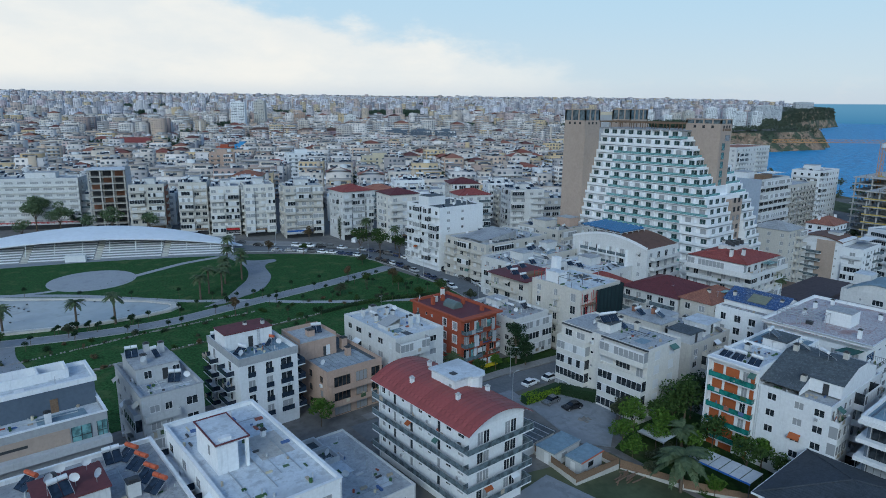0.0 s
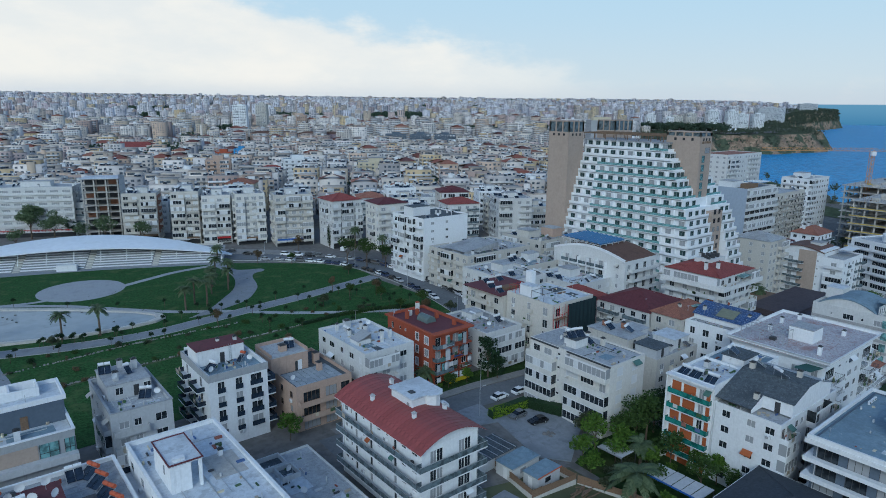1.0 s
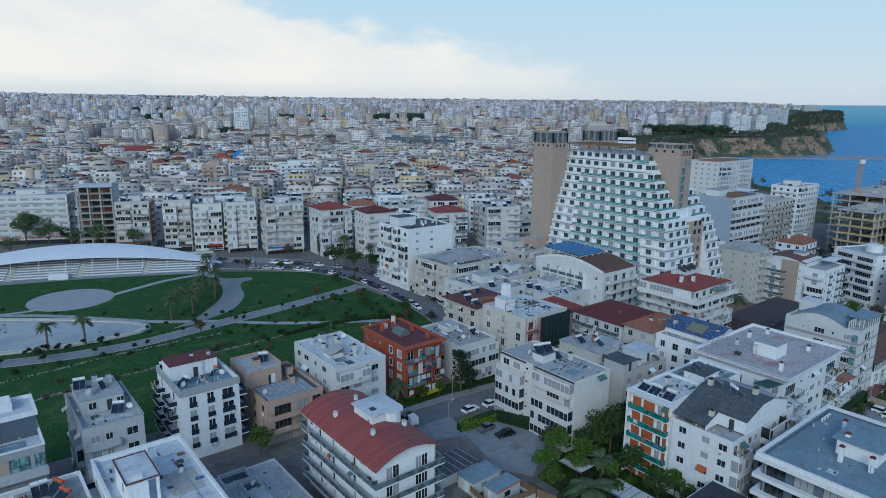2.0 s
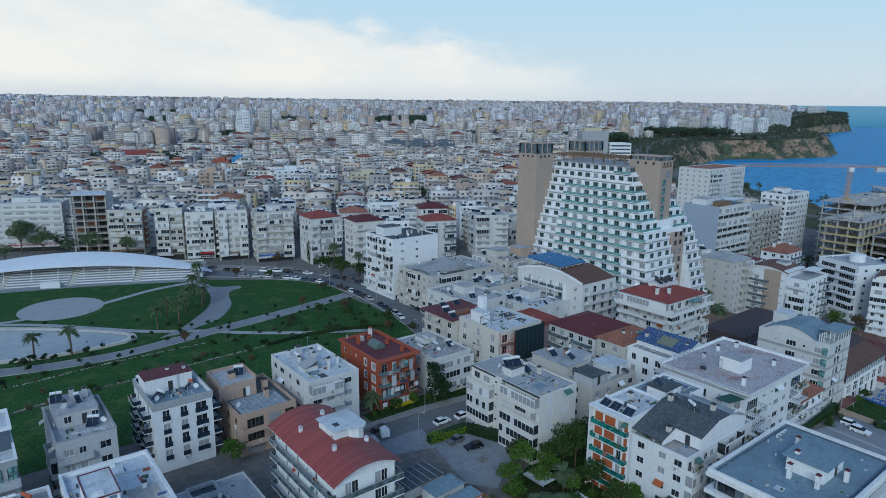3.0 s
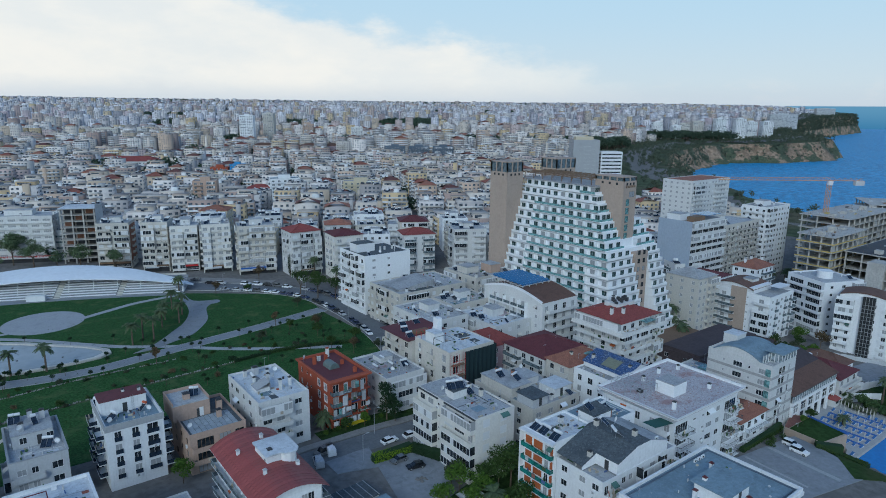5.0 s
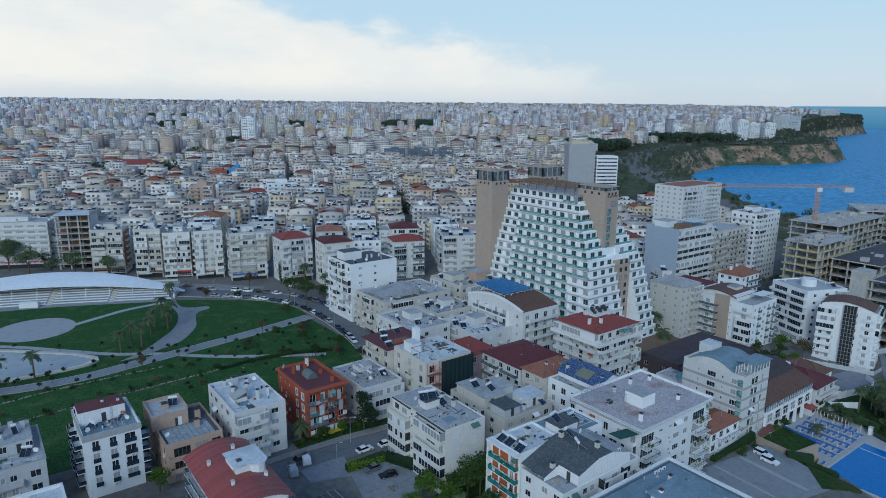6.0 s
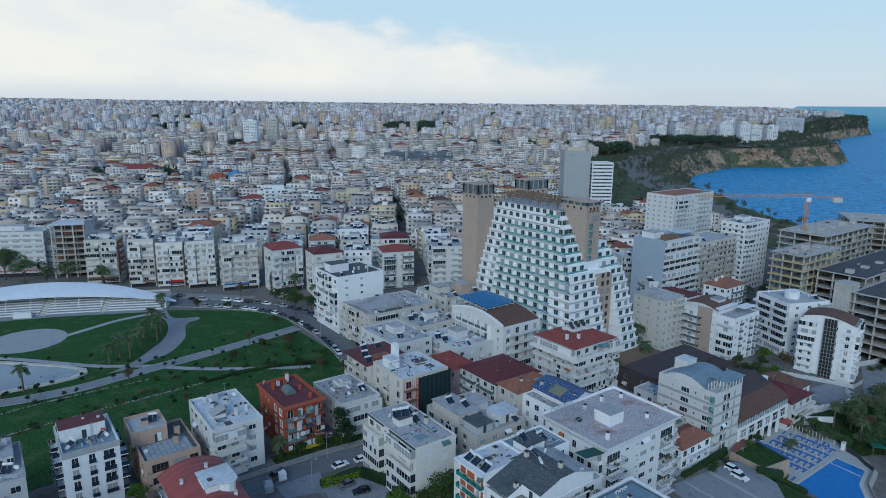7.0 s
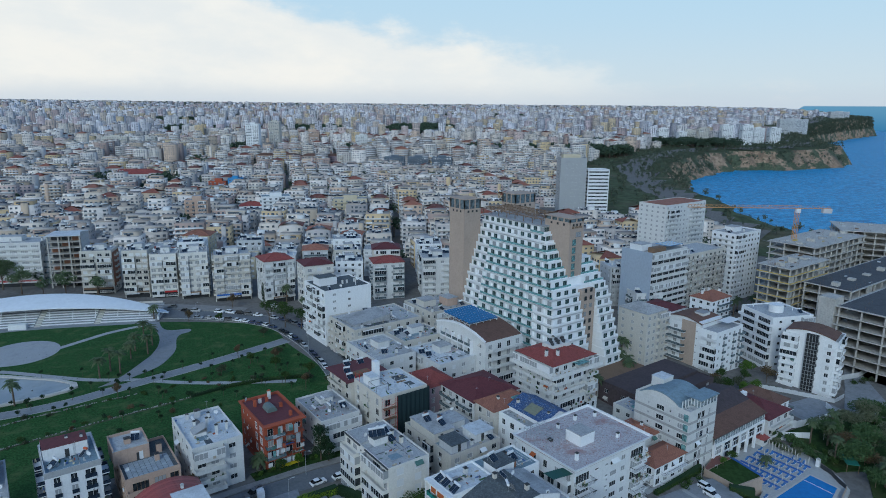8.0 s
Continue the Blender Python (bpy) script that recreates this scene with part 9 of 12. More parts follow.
def park_cars():
    rnd = random.Random(31)
    # along the street by the park
    line = [(100, 254), (122, 234), (136, 212), (139, 186), (137, 160), (133, 140)]
    right, left = ribbon(line, 9.4)
    for side in (right, left):
        for (x0, y0), (x1, y1) in zip(side, side[1:]):
            d = math.hypot(x1 - x0, y1 - y0)
            if d < 3.5 or rnd.random() < 0.12:
                continue
            car((x0 + x1) / 2, (y0 + y1) / 2, math.degrees(math.atan2(y1 - y0, x1 - x0)) + rnd.uniform(-3, 3), rnd.choice(COLS), rnd.choice(("car", "car", "car", "suv")), 0.12)
    car(144, 236, 40, "white", "van", 0.2)
    for i in range(9):
        f = i / 8
        car(42 + 62 * f + rnd.uniform(-1, 1), 294 - 31 * f + rnd.uniform(-0.5, 0.5), 154, COLS[i], "car", 0.24)
    # side street and the small car park
    for x, y, rz, col, st in ((97.0, 87.6, 2, "white", "car"), (103.2, 87.4, 0, "white", "car"), (108.6, 87.2, 0, "blue", "car"), (116, 87.0, 0, "silver", "car"), (94.3, 79.4, -178, "grey", "car"),
                              (96.2, 75.4, 168, "black", "car"), (81.5, 91.3, 190, "grey", "van"), (78.4, 88.0, 75, "silver", "van"), (82.8, 91.0, 78, "white", "van"), (188.2, 34.0, -91, "white", "suv"), (186.4, 31.2, -92, "white", "suv")):
        car(x, y, rz, col, st)
    for i in range(7):
        car(208 + i * 3.0, 91.5 + 0.3 * i, 82 + rnd.uniform(-4, 4), COLS[(i * 5) % 12], "car")
    for i in range(6):
        car(332 + i * 7.0, 120 + i * 1.2, 10, COLS[(i * 7) % 12], "car")
    for x, y, rz, col in ((234, 88, 10, "white"), (240, 92, 95, "silver"), (170, 96, 80, "white"), (150, 92, 4, "black"), (158, 91, 3, "white")):
        car(x, y, rz, col)


park_cars()

M["tarmac"] = paint("worn_pale_tarmac", (0.25, 0.265, 0.285), 0.9, 0.10, 0.9, 0.25, bump=0.2, bump_scale=18)
M["brickred"] = paint("red_clay_paving", (0.20, 0.09, 0.075), 0.9, 0.2, 5.0, 0.2, bump=0.3)
M["deck"] = paint("pale_pool_paving", (0.42, 0.42, 0.41), 0.8, 0.08, 2.0, 0.15)
M["tarp"] = paint("green_tarpaulin", (0.02, 0.13, 0.09), 0.7, 0.12, 1.5, 0.2)


def make_yards():
    patch("car_park", [(86.2, 66.5), (90.6, 61.8), (103.0, 69.5), (89.2, 80.2)], 0.12, M["tarmac"], "worn grey asphalt of the small car park", "car park")
    patch("car_park_rear", [(89.2, 80.2), (103.0, 69.5), (102.4, 84.2), (90.0, 85.2)], 0.125, M["tarmac"], "worn grey asphalt bays beside the hedge", "car park")
    patch("car_park_entry", [(80.0, 88.0), (91.5, 88.0), (89.6, 79.8), (80.0, 82.0)], 0.13, M["tarmac"], "asphalt entry between the street and the car park", "car park")
    patch("garden_soil", [(62, 66), (62, 34), (90, 34), (88.8, 60.8)], 0.06, M["scrub"], "rough trampled yard behind the sheds", "grass")
    patch("garden_bed", [(91, 61.2), (91, 34), (118, 34), (118, 69)], 0.08, M["rough"], "shaded garden ground under the trees", "garden")
    patch("yard_path", [(62, 60.5), (73.5, 62), (76, 50), (62, 48)], 0.14, M["tarmac"], "pale concrete yard path", "path")
    patch("yard_west", [(84, 96.6), (118, 95.8), (118, 101.5), (84, 101.5)], 0.10, M["rough"], "planted strip by the street", "garden")
    s = Shape()
    rnd = random.Random(3)
    for i in range(14):
        x, y, r = 94.8 + rnd.uniform(-1.2, 1.2), 71.0 + rnd.uniform(-0.8, 0.8), rnd.uniform(0.3, 0.6)
        s.tube((x, y, ground_z(x, y) + 0.05), (x, y, ground_z(x, y) + 0.12 + r * 0.5), r, r * 0.3, n=7)
    solid("soil_heap", s, M["earth"], "small heap of dug brown soil on the asphalt", "soil heap")
    # site cabins
    for x, y, w, d, mat, lab, edge in ((76.2, 62.8, 7.0, 3.9, "white2", "white site cabin with flat metal roof", "steel"), (77.9, 58.5, 6.0, 3.2, "lgrey", "grey site cabin with orange roof edge", "orange")):
        z = ground_z(x, y) + 0.05
        ob = thing("site_cabin", pose(x, y, z, 0, 0, 3), lab, "cabin", "site cabins")
        part("body", Shape().box(0, 0, 0, w, d, 2.5), M[mat], ob)
        part("roof", Shape().box(-0.15, -0.15, 2.5, w + 0.15, d + 0.15, 2.66), M["roofblue"], ob)
        part("roof_edge", Shape().box(-0.18, -0.2, 2.45, w + 0.18, -0.15, 2.7), M[edge], ob)
        part("door", Shape().box(-0.06, 1.2, 0.1, 0.0, 2.1, 2.1), M["frame"], ob)
        part("window", Shape().box(2.0, -0.05, 1.0, 3.4, 0.0, 1.9), M["glass"], ob)
    ob = thing("flat_shed", pose(72.5, 67.5, ground_z(74, 69), 0, 0, 3), "low shed with patched dark felt roof", "shed")
    part("wall", Shape().box(0, 0, 0, 9.5, 5.5, 2.2), M["lgrey"], ob)
    part("roof", Shape().box(-0.3, -0.3, 2.2, 9.8, 5.8, 2.35), M["rooffelt"], ob)
    for i in range(7):
        part("batten", Shape().box(-0.3 + i * 1.6, -0.3, 2.36, -0.2 + i * 1.6, 5.8, 2.46), M["steel"], ob)
    for x, y in ((82.8, 62.0), (81.8, 62.1), (80.0, 57.9)):
        ac_unit(x, y, ground_z(x, y) + 0.1, 180)
    # timber fence on a low wall
    pts = [(77.0, 69.5), (75.4, 57.4), (85.6, 56.6), (85.2, 63.0)]
    fence("timber_fence", pts, 1.5, "timber", "dark timber fence on a pale low wall", 0.5)
    fence("yard_fence", [(86, 56.5), (90, 47), (97, 36.5)], 1.6, "timber", "dark board fence along the garden", 0.2)
    # pile of old planks
    ob = thing("plank_pile", pose(84.0, 53.5, ground_z(84, 53) + 0.1), "loose pile of weathered planks and rubbish", "plank pile")
    for i in range(16):
        a, L = rnd.uniform(-0.6, 0.6), rnd.uniform(1.5, 3.2)
        part("plank", Shape().box(-L / 2, -0.12, 0, L / 2, 0.12, 0.05), M["timber"], ob, at=pose(rnd.uniform(-1.6, 1.6), rnd.uniform(-1.4, 1.4), 0.08 + 0.05 * i, rnd.uniform(-9, 9), rnd.uniform(-9, 9), math.degrees(a)))
    # terrace roofs with pale sliding panels
    for x, y, w, d, n, lab in ((95.4, 54.2, 4.6, 5.4, 3, "pergola with pale canvas roof panels"), (94.6, 38.6, 4.6, 10.6, 6, "long garden pergola with pale sliding roof panels")):
        z = ground_z(x, y)
        top = 1.1 - z
        ob = thing("pergola", pose(x, y, z), lab, "pergola", "garden pergolas")
        for px in (0.1, w - 0.2):
            for py in (0.1, d - 0.2):
                part("post", Shape().box(px, py, 0, px + 0.12, py + 0.12, top), M["dframe"], ob)
        for i in range(n):
            y0, y1 = d * i / n + 0.08, d * (i + 1) / n - 0.08
            # white panels coloured grey: the shade they lie in is in the paint
            part("roof_panel", Shape().box(0, y0, top + 0.02 * (i % 2), w, y1, top + 0.07 + 0.02 * (i % 2)), M["lgrey"], ob)
        part("gutter", Shape().box(-0.15, 0, top - 0.15, 0, d, top + 0.1), M["bluepaint" if n > 4 else "steel"], ob)
    # dark hipped roof by the garden
    b = building("slate_roof_house", "low white house with dark slate hipped roof and roof glazing", 89.5, 17.0, 18.0, 18.2, 3.6, "white", roof="rooffelt", parapet=0.2, faces={"N": dict(win=cols(4, 1.6, 1.5, 0.8)), "W": dict(win=cols(4, 1.6, 1.5, 0.8)), "S": dict(win=cols(4, 1.6, 1.5, 0.8))})
    hip_roof(b, 18.0, 18.2, b["h"], 3.0, "slateroof", 0.7, "slate_roof")
    f = Shape()
    for x0, y0, x1, y1 in ((-0.8, -0.8, 18.8, -0.6), (-0.8, 18.8, 18.8, 19.0), (-0.8, -0.6, -0.6, 18.8), (18.6, -0.6, 18.8, 18.8)):
        f.box(x0, y0, b["h"] - 0.25, x1, y1, b["h"] + 0.05)
    part("fascia", f, M["white"], b)


def fence(name, pts, h, mat, label, plinth=0.0):
    ob = thing(name, pose(pts[0][0], pts[0][1], 0), label, "fence")
    ox, oy = pts[0]
    k = 0
    for (x0, y0), (x1, y1) in zip(pts, pts[1:]):
        d = math.hypot(x1 - x0, y1 - y0)
        n = max(1, int(d / 1.9))
        ang = math.degrees(math.atan2(y1 - y0, x1 - x0))
        if plinth:
            zm = min(ground_z(x0, y0), ground_z(x1, y1))
            part("plinth", Shape().box(0, -0.12, -0.4, d, 0.12, max(ground_z(x0, y0), ground_z(x1, y1)) - zm + plinth), M["stone"], ob, at=pose(x0 - ox, y0 - oy, zm, 0, 0, ang))
        for i in range(n):
            f = (i + 0.5) / n
            x, y = x0 + (x1 - x0) * f, y0 + (y1 - y0) * f
            z = ground_z(x, y) + plinth
            s = Shape().box(-d / n / 2 + 0.04, -0.03, 0.05, d / n / 2 - 0.04, 0.03, h)
            s.box(-d / n / 2 - 0.04, -0.06, 0.0, -d / n / 2 + 0.06, 0.06, h + 0.12)
            part("panel", s, M[mat], ob, at=pose(x - ox, y - oy, z, 0, 0, ang))
            k += 1
    return ob


make_yards()


def make_pool():
    Z = -11.3
    patch("lower_car_park", [(163, 21), (192, 16), (195.5, 36.5), (165, 39)], 0.15, M["tarmac"], "worn grey asphalt car park above the pool", "car park")
    for x0, y0, x1, y1 in ((181.2, 19.5, 182.6, 37.0), (171.0, 22.5, 171.8, 37.8)):
        patch("paved_lane", [(x0, y0), (x1, y0), (x1, y1), (x0, y1)], 0.17, M["paving2"], "pale paved lane across the asphalt car park", "lane")
    patch("entry_path", [(166, 40.5), (197, 42.0), (197.5, 44.5), (166, 43.0)], 0.14, M["deck"], "narrow paved path along the houses", "path")
    patch("car_park_verge", [(186, 18), (194, 12), (198, 20), (196, 27)], 0.22, M["rough"], "grass verge beside the car park", "grass")
    patch("grove_floor", [(231, 8), (286, 36), (330, -10), (240, -60)], 0.3, M["rough"], "rough shaded ground of the shore grove", "ground", 20)
    patch("grove_edge", [(236, 20), (244, 40), (286, 37), (262, 6)], 0.34, M["rough"], "scrubby ground above the pool", "ground", 12)
    patch("lane_yard", [(262, 38.5), (286, 37), (288, 50), (262, 52)], 0.2, M["tarmac"], "bare concrete yard behind a white wall", "yard")
    patch("shore_lane", [(281, 36), (304, 28), (352, 66), (312, 48.5)], 0.22, M["tarmac"], "pale asphalt lane by the grove", "road", 12)
    patch("site_ground", [(312, 48.5), (352, 66), (352, 100), (309, 100)], 0.2, M["earth"], "trodden building-site ground", "ground", 8)
    # garden terrace with its stone wall
    terrace = ccw([(195.8, 29.2), (206.6, 27.6), (209.0, 38.8), (206.0, 42.5), (196.8, 40.0)])
    ob = solid("garden_terrace", Shape().prism(terrace, Z - 1.5, -7.25), M["sand"], "sandstone retaining wall of the garden terrace", "wall", kind="structure")
    solid("garden_lawn", Shape().prism(ccw([(196.3, 29.8), (206.1, 28.2), (208.2, 38.2), (197.0, 38.6)]), -7.24, -7.1), M["rough"], "small mown garden lawn over the pool terrace", "lawn", kind="structure")
    solid("clay_patio", Shape().prism(ccw([(197.0, 38.9), (208.2, 38.5), (205.8, 42.2), (197.2, 39.9)]), -7.24, -7.08), M["brickred"], "red clay paved patio by the white block", "patio", kind="structure")
    solid("terrace_coping", Shape().prism(ccw([(206.1, 27.7), (206.7, 27.6), (209.1, 38.8), (208.5, 38.9)]), -7.24, -6.9), M["bluepaint"], "blue coping on the terrace wall", "coping", kind="structure")
    deck = ccw([(206.4, 27.0), (209.2, 38.6), (211, 43.4), (236, 43.2), (239, 33), (235, 23.2), (231.5, 16.5), (227.2, 12.6), (217, 10.6), (211, 7.0), (206, -3), (198, -3), (198, 25)])
    solid("pool_deck", Shape().prism(deck, Z - 1.6, Z), M["deck"], "pale paved deck round the swimming pool", "pool deck", kind="structure")
    pool = ccw([(199.2, 23.1), (225.6, 22.9), (225.0, 15.2), (216.2, 13.3), (210.4, 9.6), (206.5, 3.6), (204.0, -1.5), (199.2, -1.5)])
    solid("pool_rim", Shape().prism(ccw([(x + (0.7 if x > 203 else -0.5), y + (0.6 if y > 20 else -0.8)) for x, y in pool]), Z, Z + 0.10), M["stone"], "pale stone rim of the swimming pool", "pool rim", kind="structure")
    solid("pool_water", Shape().prism(pool, Z + 0.05, Z + 0.16), M["pool"], "bright blue swimming pool water", "pool", kind="structure")
    rope = Shape()
    for i in range(26):
        f = i / 25
        x, y = 221.4 - 0.6 * f, 22.6 - 8.0 * f
        rope.tube((x, y, Z + 0.2), (x + 0.14, y, Z + 0.2), 0.1, n=6)
    rope.tube((221.4, 22.6, Z + 0.18), (220.8, 14.6, Z + 0.18), 0.02, n=4)
    solid("float_rope", rope, M["tank"], "rope of small white floats across the pool", "float rope")
    # blue carpets between the rows
    for x in (212.0, 216.6, 221.2, 225.8, 230.4):
        y0, y1 = 25.0, 39.6 if x < 230 else 37
        solid("blue_carpet", Shape().box(x - 0.5, y0, Z + 0.004, x + 0.5, y1, Z + 0.02), M["bluepaint"], "blue outdoor carpet strip on the pool deck", "carpet", "pool carpets")
    proto = None
    rnd = random.Random(6)
    for x in (203.6, 206.2, 210.1, 213.9, 218.7, 223.3, 227.9, 231.0):
        for i in range(9):
            y = 25.0 + i * 1.72 + (0.5 if x > 226 else 0)
            if (x < 207 and y > 26) or (x < 212 and y > 37) or rnd.random() < 0.06 or (x > 230 and (y > 31 or y < 26)):
                continue
            at = pose(x + rnd.uniform(-0.2, 0.2), y + rnd.uniform(-0.15, 0.15), Z, 0, 0, rnd.uniform(-8, 8))
            if proto:
                copy_thing(proto, at)
                continue
            proto = thing("sun_lounger", at, "white sun lounger with a blue cushion", "sun lounger", "pool loungers")
            f = Shape().box(-0.95, -0.34, 0.24, 0.95, 0.34, 0.3)
            for px in (-0.8, 0.7):
                for py in (-0.3, 0.26):
                    f.box(px, py, 0, px + 0.06, py + 0.06, 0.24)
            part("frame", f, M["tank"], proto)
            c = Shape().box(-0.93, -0.31, 0.3, 0.3, 0.31, 0.38)
            n = len(c.v)
            c.v += [(0.3, -0.31, 0.3), (0.95, -0.31, 0.68), (0.95, 0.31, 0.68), (0.3, 0.31, 0.3), (0.26, -0.31, 0.38), (0.91, -0.31, 0.76), (0.91, 0.31, 0.76), (0.26, 0.31, 0.38)]
            for q in ((3, 2, 1, 0), (4, 5, 6, 7), (0, 1, 5, 4), (1, 2, 6, 5), (2, 3, 7, 6), (3, 0, 4, 7)):
                c.f.append(tuple(n + i for i in q))
                c.m.append(0)
            part("cushion", c, M["cushion"], proto)
    proto = None
    for x, y in [(232.4 + 0.06 * i, 38.9 - i * 1.0) for i in range(9)] + [(231.6, 29.6), (232.0, 26.4)] + [(x, y) for x in (211.0, 215.4, 220.0, 224.6, 229.2) for y in (26.2, 29.6, 33.0, 36.4)]:
        at = pose(x, y, Z)
        if proto:
            copy_thing(proto, at)
            continue
        proto = thing("folded_parasol", at, "folded beige parasol on a thin pole", "parasol", "pool parasols")
        part("pole", Shape().tube((0, 0, 0), (0, 0, 2.5), 0.03, n=6), M["frame"], proto)
        part("folded_cloth", Shape().tube((0, 0, 0.9), (0, 0, 1.3), 0.12, 0.17, n=7).tube((0, 0, 1.3), (0, 0, 2.45), 0.17, 0.04, n=7), M["cream"], proto)
        part("base", Shape().tube((0, 0, 0), (0, 0, 0.1), 0.3, n=10), M["concrete"], proto)
    ob = thing("pool_kiosk", pose(230.6, 40.0, Z), "small white kiosk with red tile roof", "kiosk")
    part("wall", Shape().box(0, 0, 0, 3.4, 3.0, 2.2), M["white2"], ob)
    r = Shape()
    r.face([(-0.4, -0.4, 2.2), (3.8, -0.4, 2.2), (2.6, 1.5, 3.3), (0.8, 1.5, 3.3)])
    r.face([(3.8, 3.4, 2.2), (-0.4, 3.4, 2.2), (0.8, 1.5, 3.3), (2.6, 1.5, 3.3)])
    r.face([(-0.4, 3.4, 2.2), (-0.4, -0.4, 2.2), (0.8, 1.5, 3.3)])
    r.face([(3.8, -0.4, 2.2), (3.8, 3.4, 2.2), (2.6, 1.5, 3.3)])
    part("roof", r, M["tilered"], ob)
    part("hatch", Shape().box(0.6, -0.05, 1.0, 2.6, 0.0, 1.9), M["dark"], ob)
    # walls, tarpaulin shed, gate
    for nm, pts, h, lab in (("curved_white_wall", [(248.8, 42.3), (252.5, 40.2), (261.8, 38.4), (272.8, 37.6), (278.9, 39.6), (282, 43)], 2.4, "curved white boundary wall by the lane"),
                            ("pool_white_wall", [(238.5, 41.5), (243.5, 37.5), (248.8, 33.5)], 2.2, "white wall behind the pool terrace"),
                            ("site_hoarding", [(272, 66), (281, 56), (290.5, 43.5), (300, 44.0)], 1.5, "pale panel hoarding round the white block"),
                            ("lane_hoarding", [(316, 53), (327, 49.5), (340, 50)], 2.4, "white panel hoarding at the building site"),
                            ("deck_fence", [(232.8, 23.2), (231.4, 19.6), (228.6, 16.4), (226.9, 13.6)], 1.3, "dark curved screen fence along the pool deck"),
                            ("deck_wall", [(226.6, 13.4), (217.0, 11.3), (211.4, 7.6), (207.6, 2.6)], 1.2, "low sandstone wall beside the pool")):
        ob = thing(nm, pose(pts[0][0], pts[0][1], 0), lab, "wall")
        s = []
        for (x0, y0), (x1, y1) in zip(pts, pts[1:]):
            d = math.hypot(x1 - x0, y1 - y0)
            n = max(1, int(d / 2.6))
            for i in range(n):
                f0 = i / n
                x, y = x0 + (x1 - x0) * f0, y0 + (y1 - y0) * f0
                zz = max(ground_z(x, y), Z if "pool" in nm or "deck" in nm else -99)
                part("panel", Shape().box(0, -0.08, -0.8, d / n - 0.03, 0.08, h), M[{"deck_fence": "dframe", "deck_wall": "sand"}.get(nm, "lgrey" if "hoarding" in nm else "white")], ob, at=pose(x - pts[0][0], y - pts[0][1], zz, 0, 0, math.degrees(math.atan2(y1 - y0, x1 - x0))))
    ob = thing("tarpaulin_shed", pose(238.0, 14.6, -11.0, 0, 0, 40), "shed roofed with green tarpaulin", "shed")
    part("roof", Shape().box(0, 0, 2.6, 7.0, 3.6, 2.75), M["tarp"], ob)
    for px, py in ((0.1, 0.1), (6.7, 0.1), (0.1, 3.3), (6.7, 3.3)):
        part("post", Shape().box(px, py, 0, px + 0.12, py + 0.12, 2.6), M["timber"], ob)
    ob = thing("white_gate_post", pose(232.4, 23.7, Z), "white rendered gate pillar at the pool", "gate pillar")
    part("pillar", Shape().box(0, 0, 0, 1.2, 0.9, 2.3), M["white"], ob)
    part("cap", Shape().box(-0.1, -0.1, 2.3, 1.3, 1.0, 2.4), M["stone"], ob)
    for x, y, h in ((192.6, 38.2, 8.5), (252.7, 31.0, 9.0), (199.6, 37.6, 6.0), (87.5, 83.8, 6.5), (96, 92.9, 7.0), (122, 132, 8), (132.6, 172, 8), (131.5, 206, 8), (108, 238, 8)):
        street_lamp(x, y, h)


LAMP = {}


def street_lamp(x, y, h):
    at = pose(x, y, ground_z(x, y), 0, 0, (x * 37) % 360)
    if h in LAMP:
        return copy_thing(LAMP[h], at)
    ob = thing("street_lamp", at, "slim grey steel lamp post with a short arm", "street lamp", "street lamps")
    part("pole", Shape().tube((0, 0, -0.2), (0, 0, h), 0.08, 0.05, 8), M["steel"], ob)
    part("arm", Shape().tube((0, 0, h - 0.1), (1.1, 0, h + 0.15), 0.04, 0.03, 6), M["steel"], ob)
    part("head", Shape().box(0.9, -0.12, h + 0.08, 1.6, 0.12, h + 0.18), M["lgrey"], ob)
    LAMP[h] = ob
    return ob


make_pool()

# ------------------------------------------------------------------ the town behind
ZONE = np.array([(-400, 520), (-120, 400), (20, 345), (72, 316), (120, 292), (176, 262), (186, 225), (196, 200), (215, 186), (262, 182), (276, 160),
                 (296, 128), (350, 165), (430, 205), (520, 240), (640, 150), (600, -400), (-900, -400), (-900, 520)])
OPEN = [(1250, 1750, 113, 210), (590, 2010, 82, 70), (945, 1910, 92, 90), (480, 1275, 17, 20), (156, 796, 10, 14), (203, 712, 19, 18), (300, 938, 18, 14),
        (648, 1118, 16, 20), (880, 978, 48, 40), 
        (1040, 860, 120, 60), (1480, 880, 120, 40), (1250, 1010, 60, 40), (2150, 2500, 200, 60), (1500, 2900, 200, 60), (700, 2600, 160, 50)]
# clear of buildings and of woods alike: a straight street and the shore park
CLEAR = [(92, 640, 3, 18), (96, 690, 3, 24), (103, 760, 3, 28), (690, 445, 45, 60), (760, 490, 52, 50), (900, 610, 70, 60)]
# plots kept free for single landmarks: x, y, radius
KEPT = [(574, 751, 36), (546, 774, 26), (600, 732, 26), (410, 934, 22), (438, 911, 24), (466, 888, 24), (494, 866, 22), (495, 1231, 22), (561, 1281, 22), (251, 667, 20), (266, 656, 18), (192, 797, 40), (218, 743, 12),
        (297, 446, 24), (240, 474, 21), (224, 488, 18), (172, 463, 18), (150, 672, 20), (264, 1362, 34), (314, 1336, 30), (660, 1300, 22), (712, 1177, 24), (116, 1715, 40), (158, 1703, 30),
        (1640, 868, 60), (1750, 846, 60), (2290, 1036, 80), (1515, 879, 40), (1490, 965, 50), (480, 350, 52)]


